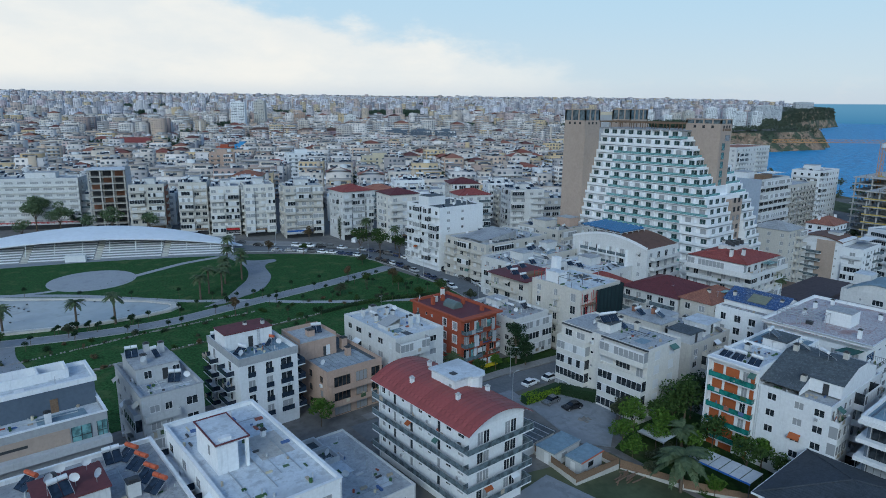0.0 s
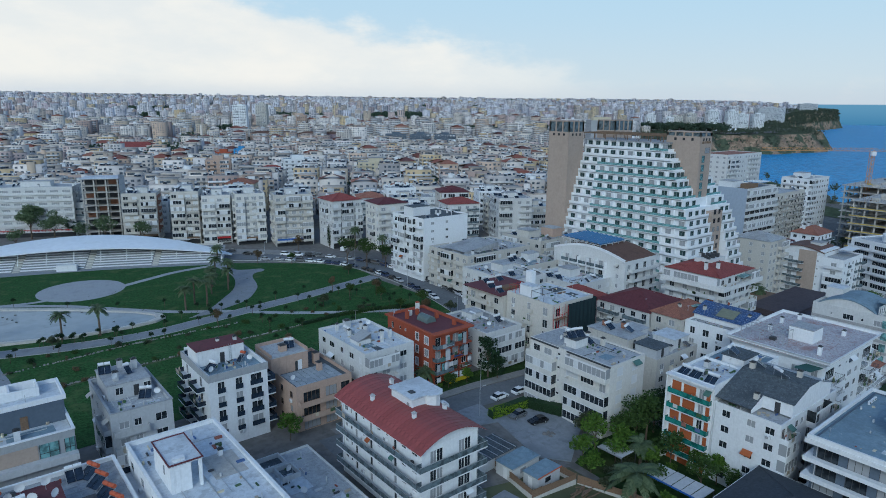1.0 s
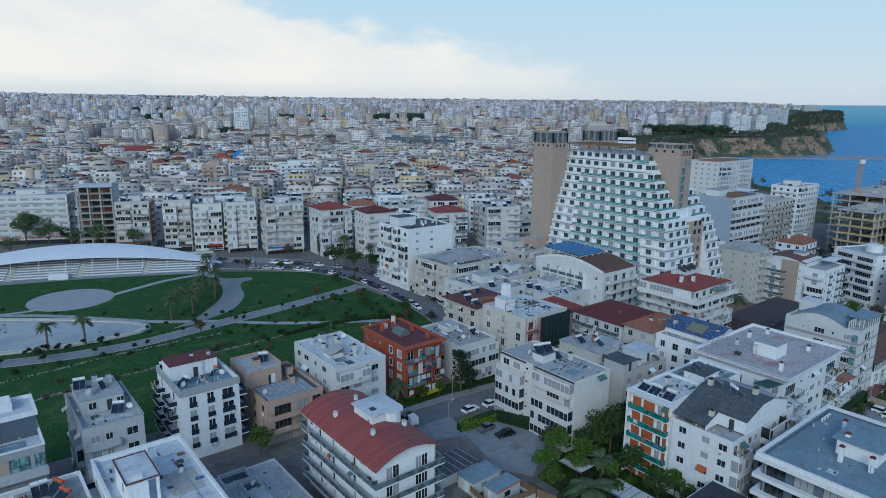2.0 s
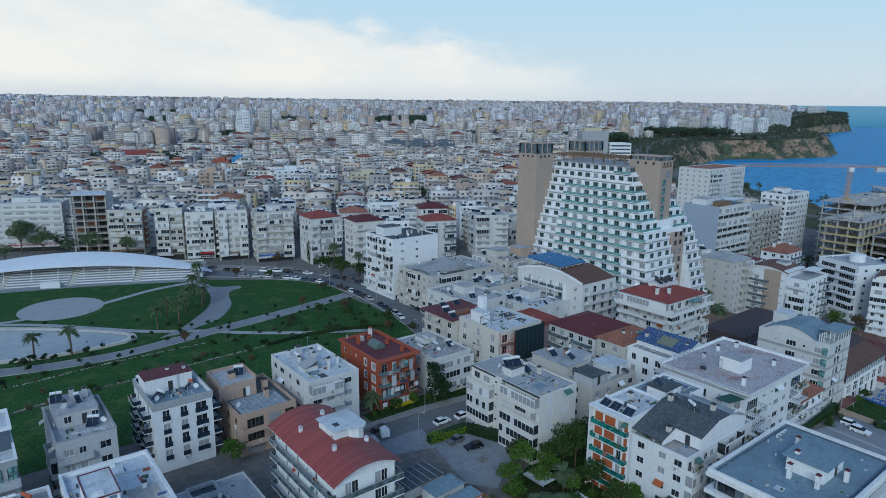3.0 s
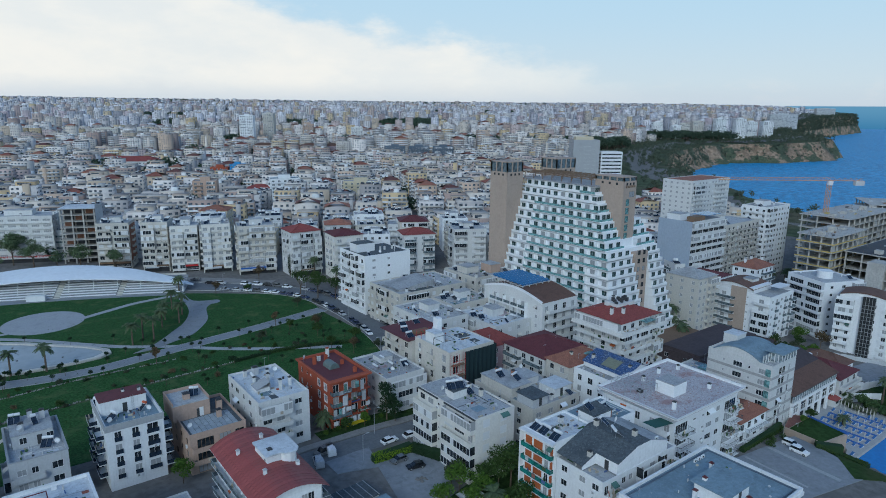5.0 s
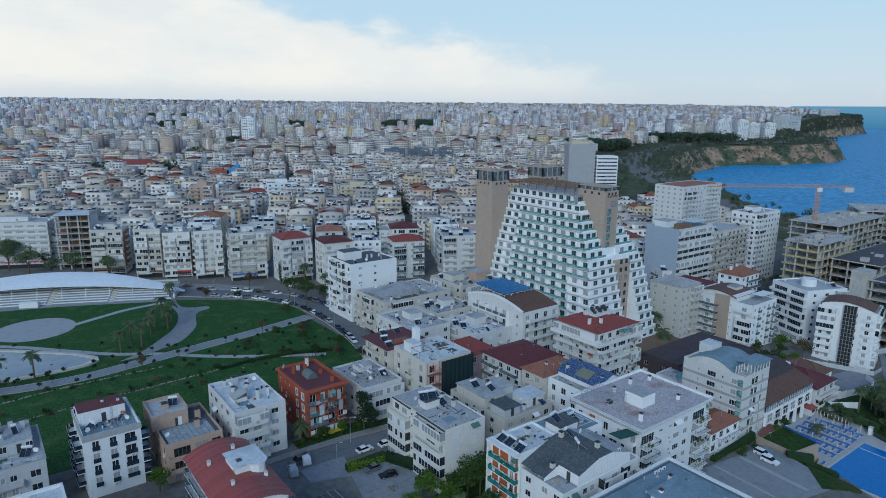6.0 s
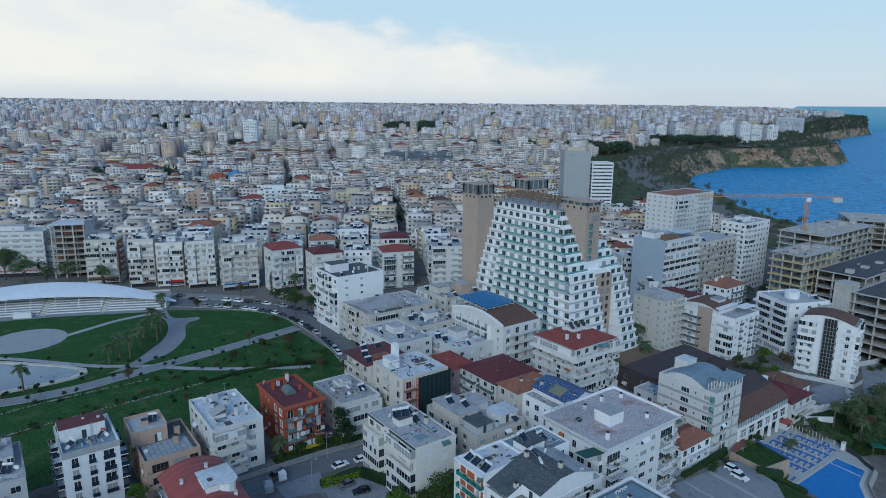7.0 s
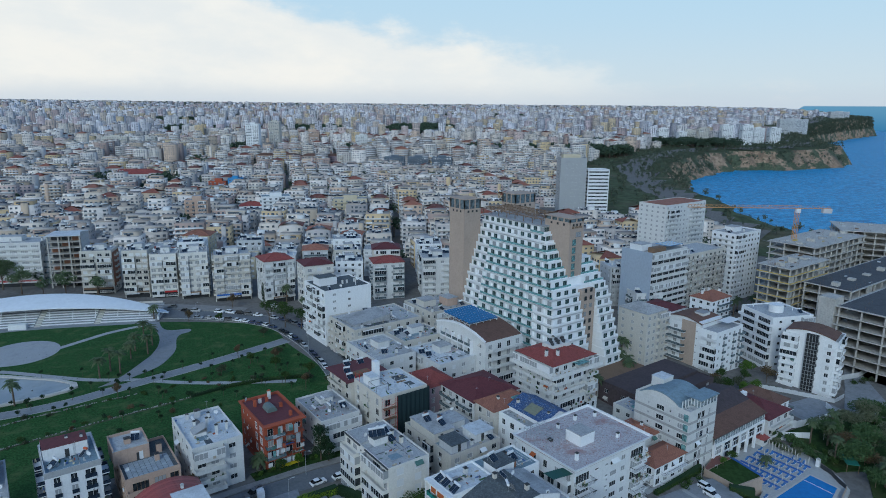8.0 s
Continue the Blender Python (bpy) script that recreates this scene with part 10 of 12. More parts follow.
def in_open(x, y, pad=0.0):
    for cx, cy, rx, ry in OPEN + CLEAR:
        u, v = (x - cx) * 0.773 - (y - cy) * 0.635, (x - cx) * 0.635 + (y - cy) * 0.773
        if (u / (rx + pad)) ** 2 + (v / (ry + pad)) ** 2 < 1:
            return True
    return False


def lots():
    """Rows of building plots in blocks, with streets between: (x, y, width, depth, turn)."""
    rnd = random.Random(11)
    out = []
    for base, pitch, depth, r0, r1 in ((-27, 19.0, 17.0, 200, 900), (-24, 22.0, 20.0, 900, 1800), (-20, 31.0, 30.0, 1800, 4980)):
        n = int(6000 / pitch)
        for i in range(-n, n):
            for j in range(-n, n):
                bi, bj = i // 5, j // 2
                rot = radians(base)
                x = i * pitch + (bi * 0.42 * pitch) + rnd.uniform(-1.2, 1.2)
                y = j * (depth + 1.5) + bj * 0.5 * pitch + rnd.uniform(-1.0, 1.0)
                wx, wy = x * math.cos(rot) - y * math.sin(rot), x * math.sin(rot) + y * math.cos(rot)
                # streets bend
                wv = Vector((wx * 0.0021, wy * 0.0021, 0.3))
                wx, wy = wx + 30 * noise.noise(wv), wy + 30 * noise.noise(wv + Vector((7, 3, 0)))
                r = math.hypot(wx, wy)
                if not r0 <= r < r1 or wx < -60 or wy < 60:
                    continue
                az = math.degrees(math.atan2(wx, wy))
                if az < -4 or az > 79:
                    continue
                if rnd.random() < (0.05 if r < 900 else (0.14 if r < 1800 else 0.34)):
                    continue
                out.append((wx, wy, pitch * rnd.uniform(0.72, 0.95), depth * rnd.uniform(0.72, 0.94), rot + radians(rnd.gauss(0, 3.0) + 16 * noise.noise(Vector((wx * 0.006, wy * 0.006, 5.0)))), r))
    px, py = np.array([o[0] for o in out]), np.array([o[1] for o in out])
    keep = on_land(px, py) & ~on_land(px, py, ZONE) & (shore_distance(px, py) > np.where(np.hypot(px, py) > 1000, 135, np.where(np.hypot(px, py) > 600, 150, 45)))
    return [o for o, k in zip(out, keep) if k and not in_open(o[0], o[1], 10) and all(math.hypot(o[0] - x, o[1] - y) > r for x, y, r in KEPT)]


class Bulk:
    """Many boxes and quads in arrays."""

    def __init__(self):
        self.v, self.q, self.n = [], [], 0

    def box(self, cx, cy, z0, z1, hx, hy, c, s, ox=0.0, oy=0.0):
        pts = []
        for z in (z0, z1):
            for a, b in ((-hx, -hy), (hx, -hy), (hx, hy), (-hx, hy)):
                a, b = a + ox, b + oy
                pts.append((cx + a * c - b * s, cy + a * s + b * c, z))
        self.v += pts
        n = self.n
        self.q += [(n + 4, n + 5, n + 6, n + 7), (n, n + 1, n + 5, n + 4), (n + 1, n + 2, n + 6, n + 5), (n + 2, n + 3, n + 7, n + 6), (n + 3, n, n + 4, n + 7)]
        self.n += 8

    def quad(self, pts):
        self.v += pts
        self.q.append((self.n, self.n + 1, self.n + 2, self.n + 3))
        self.n += 4

    def panel(self, cx, cy, c, s, a0, b0, a1, b1, z0, z1):
        """An upright quad between two plan points given in the building's own axes."""
        p = (cx + a0 * c - b0 * s, cy + a0 * s + b0 * c)
        q = (cx + a1 * c - b1 * s, cy + a1 * s + b1 * c)
        self.quad([(*p, z0), (*q, z0), (*q, z1), (*p, z1)])

    def make(self, name, mats, label, category):
        return solid(name, fast_mesh(name, self.v, self.q, mats), None, label, category, kind="stuff")


WALL_COLS = [(0.62, 0.63, 0.64), (0.54, 0.53, 0.51), (0.68, 0.69, 0.70), (0.46, 0.41, 0.34), (0.58, 0.58, 0.57), (0.42, 0.43, 0.45), (0.52, 0.43, 0.36),
             (0.70, 0.71, 0.72), (0.55, 0.53, 0.49), (0.46, 0.45, 0.44), (0.62, 0.61, 0.58), (0.54, 0.45, 0.29), (0.60, 0.62, 0.65), (0.38, 0.31, 0.29), (0.50, 0.43, 0.43), (0.30, 0.31, 0.33)]
WALL_COLS = [(r * 1.11, g, b * 0.92) for r, g, b in WALL_COLS]
ROOF_COLS = [(0.42, 0.42, 0.42), (0.36, 0.37, 0.38), (0.48, 0.47, 0.45), (0.33, 0.32, 0.31), (0.44, 0.45, 0.47), (0.40, 0.37, 0.34), (0.52, 0.52, 0.52), (0.28, 0.28, 0.29)]
ROOF_COLS = [(r * 1.12, g, b * 0.90) for r, g, b in ROOF_COLS]
FAR_WALL = island_paint("town_walls", WALL_COLS, 0.85, 0.10)
# palette shifted towards blue, which paints distance haze onto the far towers
HAZE_WALL = island_paint("haze_tinted_walls", [(r * 0.95, g * 1.0, b * 1.12) for r, g, b in WALL_COLS], 0.85, 0.06)
FAR_ROOF = island_paint("town_roofs", ROOF_COLS, 0.9, 0.15)
FAR_TILE = island_paint("town_tile_roofs", [(0.28, 0.09, 0.06), (0.22, 0.075, 0.055), (0.33, 0.13, 0.085), (0.16, 0.06, 0.05)], 0.85, 0.1)
FAR_CLUTTER = island_paint("roof_clutter", [(0.70, 0.71, 0.72), (0.50, 0.50, 0.50), (0.72, 0.72, 0.72), (0.40, 0.33, 0.28), (0.62, 0.63, 0.64), (0.35, 0.36, 0.37)], 0.6, 0.1)
FAR_BALC = island_paint("town_balconies", [(0.68, 0.68, 0.68), (0.60, 0.58, 0.55), (0.72, 0.72, 0.72), (0.50, 0.46, 0.42), (0.64, 0.64, 0.65)], 0.8, 0.1)


def make_town():
    rnd = random.Random(5)
    wall, roof, tile, clut, glass, panels, balc = Bulk(), Bulk(), Bulk(), Bulk(), Bulk(), Bulk(), Bulk()
    fwall, fglass, froof = Bulk(), Bulk(), Bulk()
    near = []
    for x, y, w, d, rot, r in LOTS:
        g = ground_z(x, y) - 1.0
        c, s = math.cos(rot), math.sin(rot)
        hx, hy = w / 2, d / 2
        lift = noise.noise(Vector((x * 0.004, y * 0.004, 2.0)))
        if r < 1800:
            floors = rnd.choice((3, 4, 5, 5, 5, 6, 6, 7)) if r < 950 else rnd.choice((4, 4, 5, 5, 6, 6, 8)) + (rnd.choice((0, 4, 6)) if lift > 0.12 else 0)
        else:
            tall = (0.5 if r < 3300 else 0.22) + 0.6 * lift
            floors = rnd.choice((9, 11, 12, 13, 14, 16) if r < 3300 else (8, 9, 10, 11)) if rnd.random() < tall else rnd.choice((4, 5, 5, 6, 7))
            if r > 4200:
                floors = rnd.choice((2, 3, 4, 5))
            if floors > 8:
                w, d = min(w, 24), min(d, 22)
                hx, hy = w / 2, d / 2
        h = floors * 3.0 + 1.6
        if r < 1800:
            wall.box(x, y, g, g + h, hx, hy, c, s)
            if rnd.random() < 0.14:
                # hipped tile roof
                e, k, rise = 0.5, min(hx, hy) * 0.98, min(hx, hy) * 0.42
                lo = [(-hx - e, -hy - e), (hx + e, -hy - e), (hx + e, hy + e), (-hx - e, hy + e)]
                ra = (-hx + k, 0.0) if hx >= hy else (0.0, -hy + k)
                rb = (hx - k, 0.0) if hx >= hy else (0.0, hy - k)
                put = lambda p, z: (x + p[0] * c - p[1] * s, y + p[0] * s + p[1] * c, z)
                zz = g + h
                L = [put(p, zz) for p in lo]
                A, B = put(ra, zz + rise), put(rb, zz + rise)
                n = tile.n
                tile.v += L + [A, B]
                tile.n += 6
                if hx >= hy:
                    tile.q += [(n, n + 1, n + 5, n + 4), (n + 2, n + 3, n + 4, n + 5), (n + 3, n, n + 4, n + 4), (n + 1, n + 2, n + 5, n + 5)]
                else:
                    tile.q += [(n + 3, n, n + 4, n + 5), (n + 1, n + 2, n + 5, n + 4), (n, n + 1, n + 4, n + 4), (n + 2, n + 3, n + 5, n + 5)]
            else:
                pz = 0.8
                roof.box(x, y, g + h - pz, g + h - pz + 0.1, hx - 0.25, hy - 0.25, c, s)
                roof.box(x, y, g + h, g + h + 0.06, hx - 0.3, hy - 0.3, c, s)
                # set-back top storey with its window strip
                if r < 1400 and rnd.random() < 0.5:
                    kx, ky = hx * rnd.uniform(0.55, 0.85), hy * rnd.uniform(0.5, 0.75)
                    ex, ey = rnd.uniform(-1, 1) * (hx - kx) * 0.8, (hy - ky) * rnd.uniform(0.0, 0.9)
                    wall.box(x, y, g + h, g + h + 2.7, kx, ky, c, s, ex, ey)
                    roof.box(x, y, g + h + 2.7, g + h + 2.9, kx + 0.5, ky + 0.5, c, s, ex, ey)
                    glass.panel(x, y, c, s, ex - kx * 0.8, ey - ky - 0.05, ex + kx * rnd.uniform(0.1, 0.8), ey - ky - 0.05, g + h + 0.7, g + h + 2.1)
                    glass.panel(x, y, c, s, ex - kx - 0.05, ey + ky * 0.6, ex - kx - 0.05, ey - ky * 0.5, g + h + 0.7, g + h + 2.1)
                # bay up the whole front
                if r < 1100 and rnd.random() < 0.4:
                    bw = rnd.uniform(1.2, 2.4)
                    wall.box(x, y, g, g + h + rnd.choice((-1.2, 0.4, 1.6)), bw, 0.6, c, s, rnd.uniform(-hx + bw, hx - bw), -hy - 0.5)
                # stair house, chimneys, water heaters
                bx, by = rnd.uniform(-hx * 0.4, hx * 0.4), rnd.uniform(-hy * 0.4, hy * 0.4)
                if rnd.random() < 0.75:
                    clut.box(x, y, g + h, g + h + rnd.uniform(1.8, 2.8), rnd.uniform(1.4, 2.6), rnd.uniform(1.4, 2.4), c, s, bx, by)
                for _ in range(rnd.randint(7, 12) if r < 900 else 4):
                    ax, ay = rnd.uniform(-hx * 0.85, hx * 0.85), rnd.uniform(-hy * 0.85, hy * 0.85)
                    z = g + h + 0.4
                    k = rnd.random()
                    if k < 0.25:
                        clut.box(x, y, g + h, g + h + rnd.uniform(1.0, 1.9), 0.35, 0.35, c, s, ax, ay)
                    else:
                        clut.box(x, y, z + 0.9, z + 1.45, 0.75, 0.28, c, s, ax, ay + 0.75)
                        p = [(ax - 0.9, ay - 0.7, z), (ax + 0.9, ay - 0.7, z), (ax + 0.9, ay + 0.6, z + 0.9), (ax - 0.9, ay + 0.6, z + 0.9)]
                        panels.quad([(x + a * c - b * s, y + a * s + b * c, zz) for a, b, zz in p])
            for side in ("S", "W", "E", "N") if r < 700 else ("S", "W"):
                length, off = (w, -hy) if side == "S" else (d, -hx)
                if side == "N":
                    length, off = w, hy
                if side == "E":
                    length, off = d, hx
                cols = max(2, int(length / 3.1))
                style = rnd.random()
                for f in range(floors):
                    z0 = g + h - 1.1 - f * 3.0 - 1.7
                    for k in range(cols):
                        if rnd.random() < 0.12:
                            continue
                        a = -length / 2 + (k + 0.5) * length / cols
                        ww = rnd.choice((0.6, 0.75, 0.9)) if k % 2 else rnd.choice((0.8, 1.0, 1.15))
                        if side in "SN":
                            o = off - 0.05 if side == "S" else off + 0.05
                            glass.panel(x, y, c, s, a - ww, o, a + ww, o, z0, z0 + rnd.choice((1.2, 1.3, 1.6)))
                        else:
                            o = off - 0.05 if side == "W" else off + 0.05
                            glass.panel(x, y, c, s, o, a + ww, o, a - ww, z0, z0 + rnd.choice((1.2, 1.3, 1.6)))
                    if style < 0.85 and side in "SW" and r < 1400 and f < floors - 1:
                        zb = z0 - 0.95
                        a = -length / 2 + length * (0.28 if style < 0.3 else 0.5)
                        half = length * (0.22 if style < 0.3 else 0.42)
                        if style > 0.6:
                            half = length * 0.49
                        if side == "S":
                            balc.box(x, y, zb, zb + 1.0, half, 0.55, c, s, a, -hy - 0.55)
                        else:
                            balc.box(x, y, zb, zb + 1.0, 0.55, half, c, s, -hx - 0.55, a)
        else:
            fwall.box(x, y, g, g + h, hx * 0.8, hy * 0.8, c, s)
            if rnd.random() < 0.5:
                froof.box(x, y, g + h, g + h + 2.4, hx * 0.3, hy * 0.3, c, s, rnd.uniform(-3, 3), rnd.uniform(-3, 3))
            for side in "SW":
                length, off = (w * 0.8, -hy * 0.8) if side == "S" else (d * 0.8, -hx * 0.8)
                cols = 3 if r < 3000 else 2
                for f in range(0, floors):
                    z0 = g + h - 2.6 - f * 3.0
                    for k in range(cols):
                        if rnd.random() < 0.2:
                            continue
                        a, ww = -length / 2 + (k + 0.5) * length / cols, length / cols * rnd.uniform(0.22, 0.38)
                        if side == "S":
                            fglass.panel(x, y, c, s, a - ww, off - 0.15, a + ww, off - 0.15, z0, z0 + 1.5)
                        else:
                            fglass.panel(x, y, c, s, off - 0.15, a + ww, off - 0.15, a - ww, z0, z0 + 1.5)
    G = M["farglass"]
    wall.make("town_blocks", [FAR_WALL], "dense white and cream apartment blocks of the town", "town")
    roof.make("town_roofs", [FAR_ROOF], "flat grey roofs of the town's blocks", "roofs")
    tile.make("town_tile_roofs", [FAR_TILE], "weathered red hipped tile roofs", "roofs")
    clut.make("roof_clutter", [FAR_CLUTTER], "white tanks, stair houses and chimneys on the roofs", "roof clutter")
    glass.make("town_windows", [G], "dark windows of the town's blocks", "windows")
    panels.make("solar_collectors", [M["panel"]], "dark tilted solar collectors on the roofs", "solar panels")
    balc.make("town_balconies", [FAR_BALC], "pale solid balconies of the town's blocks", "balconies")
    fwall.make("distant_towers", [HAZE_WALL], "far rows of pale apartment towers", "town")
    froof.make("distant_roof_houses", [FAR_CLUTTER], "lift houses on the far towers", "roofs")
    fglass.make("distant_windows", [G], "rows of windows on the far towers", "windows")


LOTS = lots()
NEAR_LOTS = [o for o in LOTS if o[5] < 362]
LOTS = [o for o in LOTS if o[5] >= 362]
make_town()


def town_block(x, y, w, d, rot, rnd):
    """One block of flats of the nearer town."""
    g = ground_z(x, y) - 0.6
    floors = rnd.choice((4, 5, 5, 5, 6, 6, 7))
    wall, words = rnd.choice((("white", "white"), ("white2", "off-white"), ("white2", "off-white"), ("white2", "grey-white"), ("cream", "cream"), ("cream", "beige"), ("lgrey", "pale grey"), ("yellow", "pale yellow")))
    style = rnd.random()
    tiled = rnd.random() < 0.14
    nS, nW = max(3, int(w / 3.4)), max(3, int(d / 3.6))
    bal = rnd.choice(("solid", "solid", "wbars", "glass"))
    if style < 0.4:
        bS, bW = [(0.02, 0.38, 1.2, bal), (0.62, 0.98, 1.2, bal)], [(0.3, 0.7, 1.1, bal)]
    elif style < 0.75:
        bS, bW = [(0.05, 0.95, 1.2, bal)], []
    else:
        bS, bW = [(0.3, 0.7, 1.3, bal)], [(0.05, 0.4, 1.1, bal), (0.6, 0.95, 1.1, bal)]
    win = lambda n: cols(n, rnd.choice((1.3, 1.5, 1.8)), 1.4, 0.8, "?")
    h = floors * 3.0 + 1.4
    label = words + " apartment block with " + ("red tile roof" if tiled else "balconies and cluttered flat roof")
    sx, sy = x - (w / 2) * math.cos(rot) + (d / 2) * math.sin(rot), y - (w / 2) * math.sin(rot) - (d / 2) * math.cos(rot)
    b = building("town_house_block", label, sx, sy, w, d, g + h, wall, rz=math.degrees(rot), zb=g, parapet=0.1 if tiled else 0.5, roof=rnd.choice(("roofgrey", "roofgrey", "roofwhite")), detail=0, join=True,
                 faces={"S": dict(win=win(nS), balc=bS), "W": dict(win=win(nW), balc=bW), "E": dict(win=win(nW)), "N": dict(win=win(nS))}, group="blocks of the nearer town")
    z = b["zroof"]
    if tiled:
        hip_roof(b, w, d, b["h"], 2.4, rnd.choice(("tile", "tilered", "maroon")))
        return
    if rnd.random() < 0.8:
        roof_box(b, w * 0.35, d * 0.4, w * 0.68, d * 0.72, z, z + rnd.uniform(2.2, 2.9), wall, "roofgrey")
    kit = Shape()
    for _ in range(rnd.randint(5, 10)):
        ax, ay = rnd.uniform(1.5, w - 1.5), rnd.choice((rnd.uniform(1.2, d * 0.33), rnd.uniform(d * 0.75, d - 1.2)))
        kit.tube((ax - 0.9, ay + 0.7, z + 1.5), (ax + 0.9, ay + 0.7, z + 1.5), 0.28, n=7)
        kit.tube((ax - 0.3, ay + 0.9, z), (ax - 0.3, ay + 0.9, z + 2.3), 0.42, n=8)
        kit.face([(ax - 1, ay - 0.9, z + 0.2), (ax + 1, ay - 0.9, z + 0.2), (ax + 1, ay + 0.6, z + 1.25), (ax - 1, ay + 0.6, z + 1.25)], 1)
        if rnd.random() < 0.4:
            kit.tube((ax + 1.2, ay, z), (ax + 1.2, ay, z + rnd.uniform(2.5, 4)), 0.04, n=4, mat=3)
    for _ in range(4):
        ax, ay = rnd.uniform(1, w - 1), rnd.uniform(1, d - 1)
        kit.box(ax - 0.35, ay - 0.35, z, ax + 0.35, ay + 0.35, z + rnd.uniform(0.9, 1.8), 2)
    part("roof_kit", kit, (M["tank"], M["panel"], M["white2"], M["dframe"]), b, "white tanks, tilted dark collectors and chimneys")["kind"] = "stuff"


RN = random.Random(21)
for lot in NEAR_LOTS:
    town_block(*lot[:5], RN)


# ------------------------------------------------------------------ single landmarks of the town
def landmark(name, label, x, y, w, d, floors, wall, rz, roof="roofgrey", balc="solid", tiled=None, category="apartment block", glass="farglass", group=""):
    z = ground_z(x, y) - 1
    c, s = math.cos(radians(rz)), math.sin(radians(rz))
    h = floors * 3.0 + 1.5
    nS, nW = max(3, int(w / 4.2)), max(2, int(d / 4.5))
    faces = {"S": dict(win=cols(nS, 1.9, 1.5, 0.7, "w"), balc=[(0.06, 0.40, 1.2, balc), (0.60, 0.94, 1.2, balc)] if balc else []),
             "W": dict(win=cols(nW, 1.6, 1.5, 0.7, "w"), balc=[(0.35, 0.65, 1.1, balc)] if balc else [])}
    b = building(name, label, x - w / 2 * c + d / 2 * s, y - w / 2 * s - d / 2 * c, w, d, z + h, wall, rz=rz, zb=z, parapet=0.6, fh=3.0, roof=roof, glass=glass, detail=0, join=True, faces=faces, category=category, group=group)
    if tiled:
        hip_roof(b, w, d, b["h"], min(w, d) * 0.22, tiled)
    else:
        roof_box(b, w * 0.3, d * 0.3, w * 0.7, d * 0.7, b["zroof"], b["zroof"] + 3.4, wall, "roofgrey", "lift_house")
    return b


V = -39.4
for i, (x, y) in enumerate(((546, 774), (574, 752), (603, 731))):
    landmark("dark_modern_block", "dark grey modern block with white frames", x, y, 30, 16, 8, "slate", V + 4, "roofblue", "solid", group="dark modern row")
for i, (x, y) in enumerate(((410, 934), (438, 911), (466, 888), (494, 866))):
    landmark("brown_roof_block", "brown apartment block with dark roof", x, y, 34, 16, 7, "mauve" if i % 2 else "beige", V + 6, "brownroof", "solid", tiled="brownroof", group="brown row")
landmark("twin_tower", "tall white apartment tower", 495, 1231, 26, 22, 20, "white", V + 8, group="twin towers")
landmark("twin_tower", "tall cream apartment tower", 561, 1281, 22, 22, 21, "cream", V + 4, group="twin towers")
landmark("red_wall_block", "block with a brick-red end wall", 251, 667, 19, 14, 5, "redwall", V + 6, balc=None)
landmark("blue_wall_block", "block with bright blue painted wall", 266, 656, 14, 13, 6, "bluewall", V + 6, balc=None)
landmark("mosque_hall", "long low hall with red tile roof", 192, 797, 60, 24, 5, "white2", V + 8, balc=None, tiled="tilered", category="hall")
landmark("yellow_block", "ochre yellow apartment block with white balconies", 297, 446, 29, 15, 6, "yellow", V + 10)
landmark("blue_glass_block", "pale block with continuous balconies and blue top floor", 240, 474, 24, 15, 7, "white", V + 22, "roofblue")
landmark("red_hip_house_block", "white block with hipped red tile roof", 224, 488, 20, 14, 4, "white", V + 14, tiled="tilered")
landmark("ochre_block", "ochre-brown apartment block with stacked balconies", 172, 463, 17, 13, 8, "beige", V + 14)
landmark("school_block", "white block with dark slate end roofs", 150, 672, 24, 14, 4, "white", V + 16, "roofblue", balc=None)
for x, y, w in ((264, 1362, 46), (314, 1336, 40)):
    landmark("cream_slab", "broad cream apartment slab with stacked balconies", x, y, w, 18, 11, "cream", V + 14, group="cream slabs")
landmark("pink_tower", "pinkish beige apartment tower", 660, 1300, 22, 20, 13, "beige", V + 8)
landmark("white_slab", "off-white apartment slab beside dark trees", 712, 1177, 24, 18, 12, "white2", V + 8)
for x, y, w in ((116, 1715, 56), (158, 1703, 36)):
    landmark("dark_office", "dark banded glass office block", x, y, w, 24, 9, "slate", V + 20, "roofwhite", balc="glass", category="office block", group="dark offices")
for x, y, w, d, f, wall in ((1622, 880, 27, 20, 17, "white"), (1668, 851, 27, 20, 17, "white"), (1735, 856, 28, 22, 14, "white"), (1772, 832, 28, 22, 14, "white"), (1515, 879, 26, 20, 15, "cream"), (1480, 970, 24, 20, 14, "white"), (1525, 945, 20, 20, 11, "white"), (1580, 960, 34, 20, 12, "cream"), (1690, 990, 40, 20, 10, "white")):
    landmark("shore_tower", "white apartment tower with balconies near the cliffs", x, y, w, d, f, wall, V + 2, group="shore towers")
landmark("shore_hotel", "large white hotel slab with gridded front", 2290, 1036, 92, 24, 16, "lgrey", V, balc="solid", category="hotel")
landmark("shore_hotel", "far white hotel on the cape", 3752, 1508, 96, 30, 12, "lgrey", V, balc="solid", category="hotel")
ob = thing("minaret", pose(218, 743, ground_z(218, 743)), "slender pale stone minaret with pointed cap", "minaret")
part("shaft", Shape().tube((0, 0, 0), (0, 0, 21), 1.3, 1.0, 12), M["stone"], ob)
part("gallery", Shape().tube((0, 0, 15.5), (0, 0, 16.6), 1.2, 1.9, 12), M["stone"], ob)
part("cap", Shape().tube((0, 0, 21), (0, 0, 25), 1.1, 0.05, 12), M["roofblue"], ob)


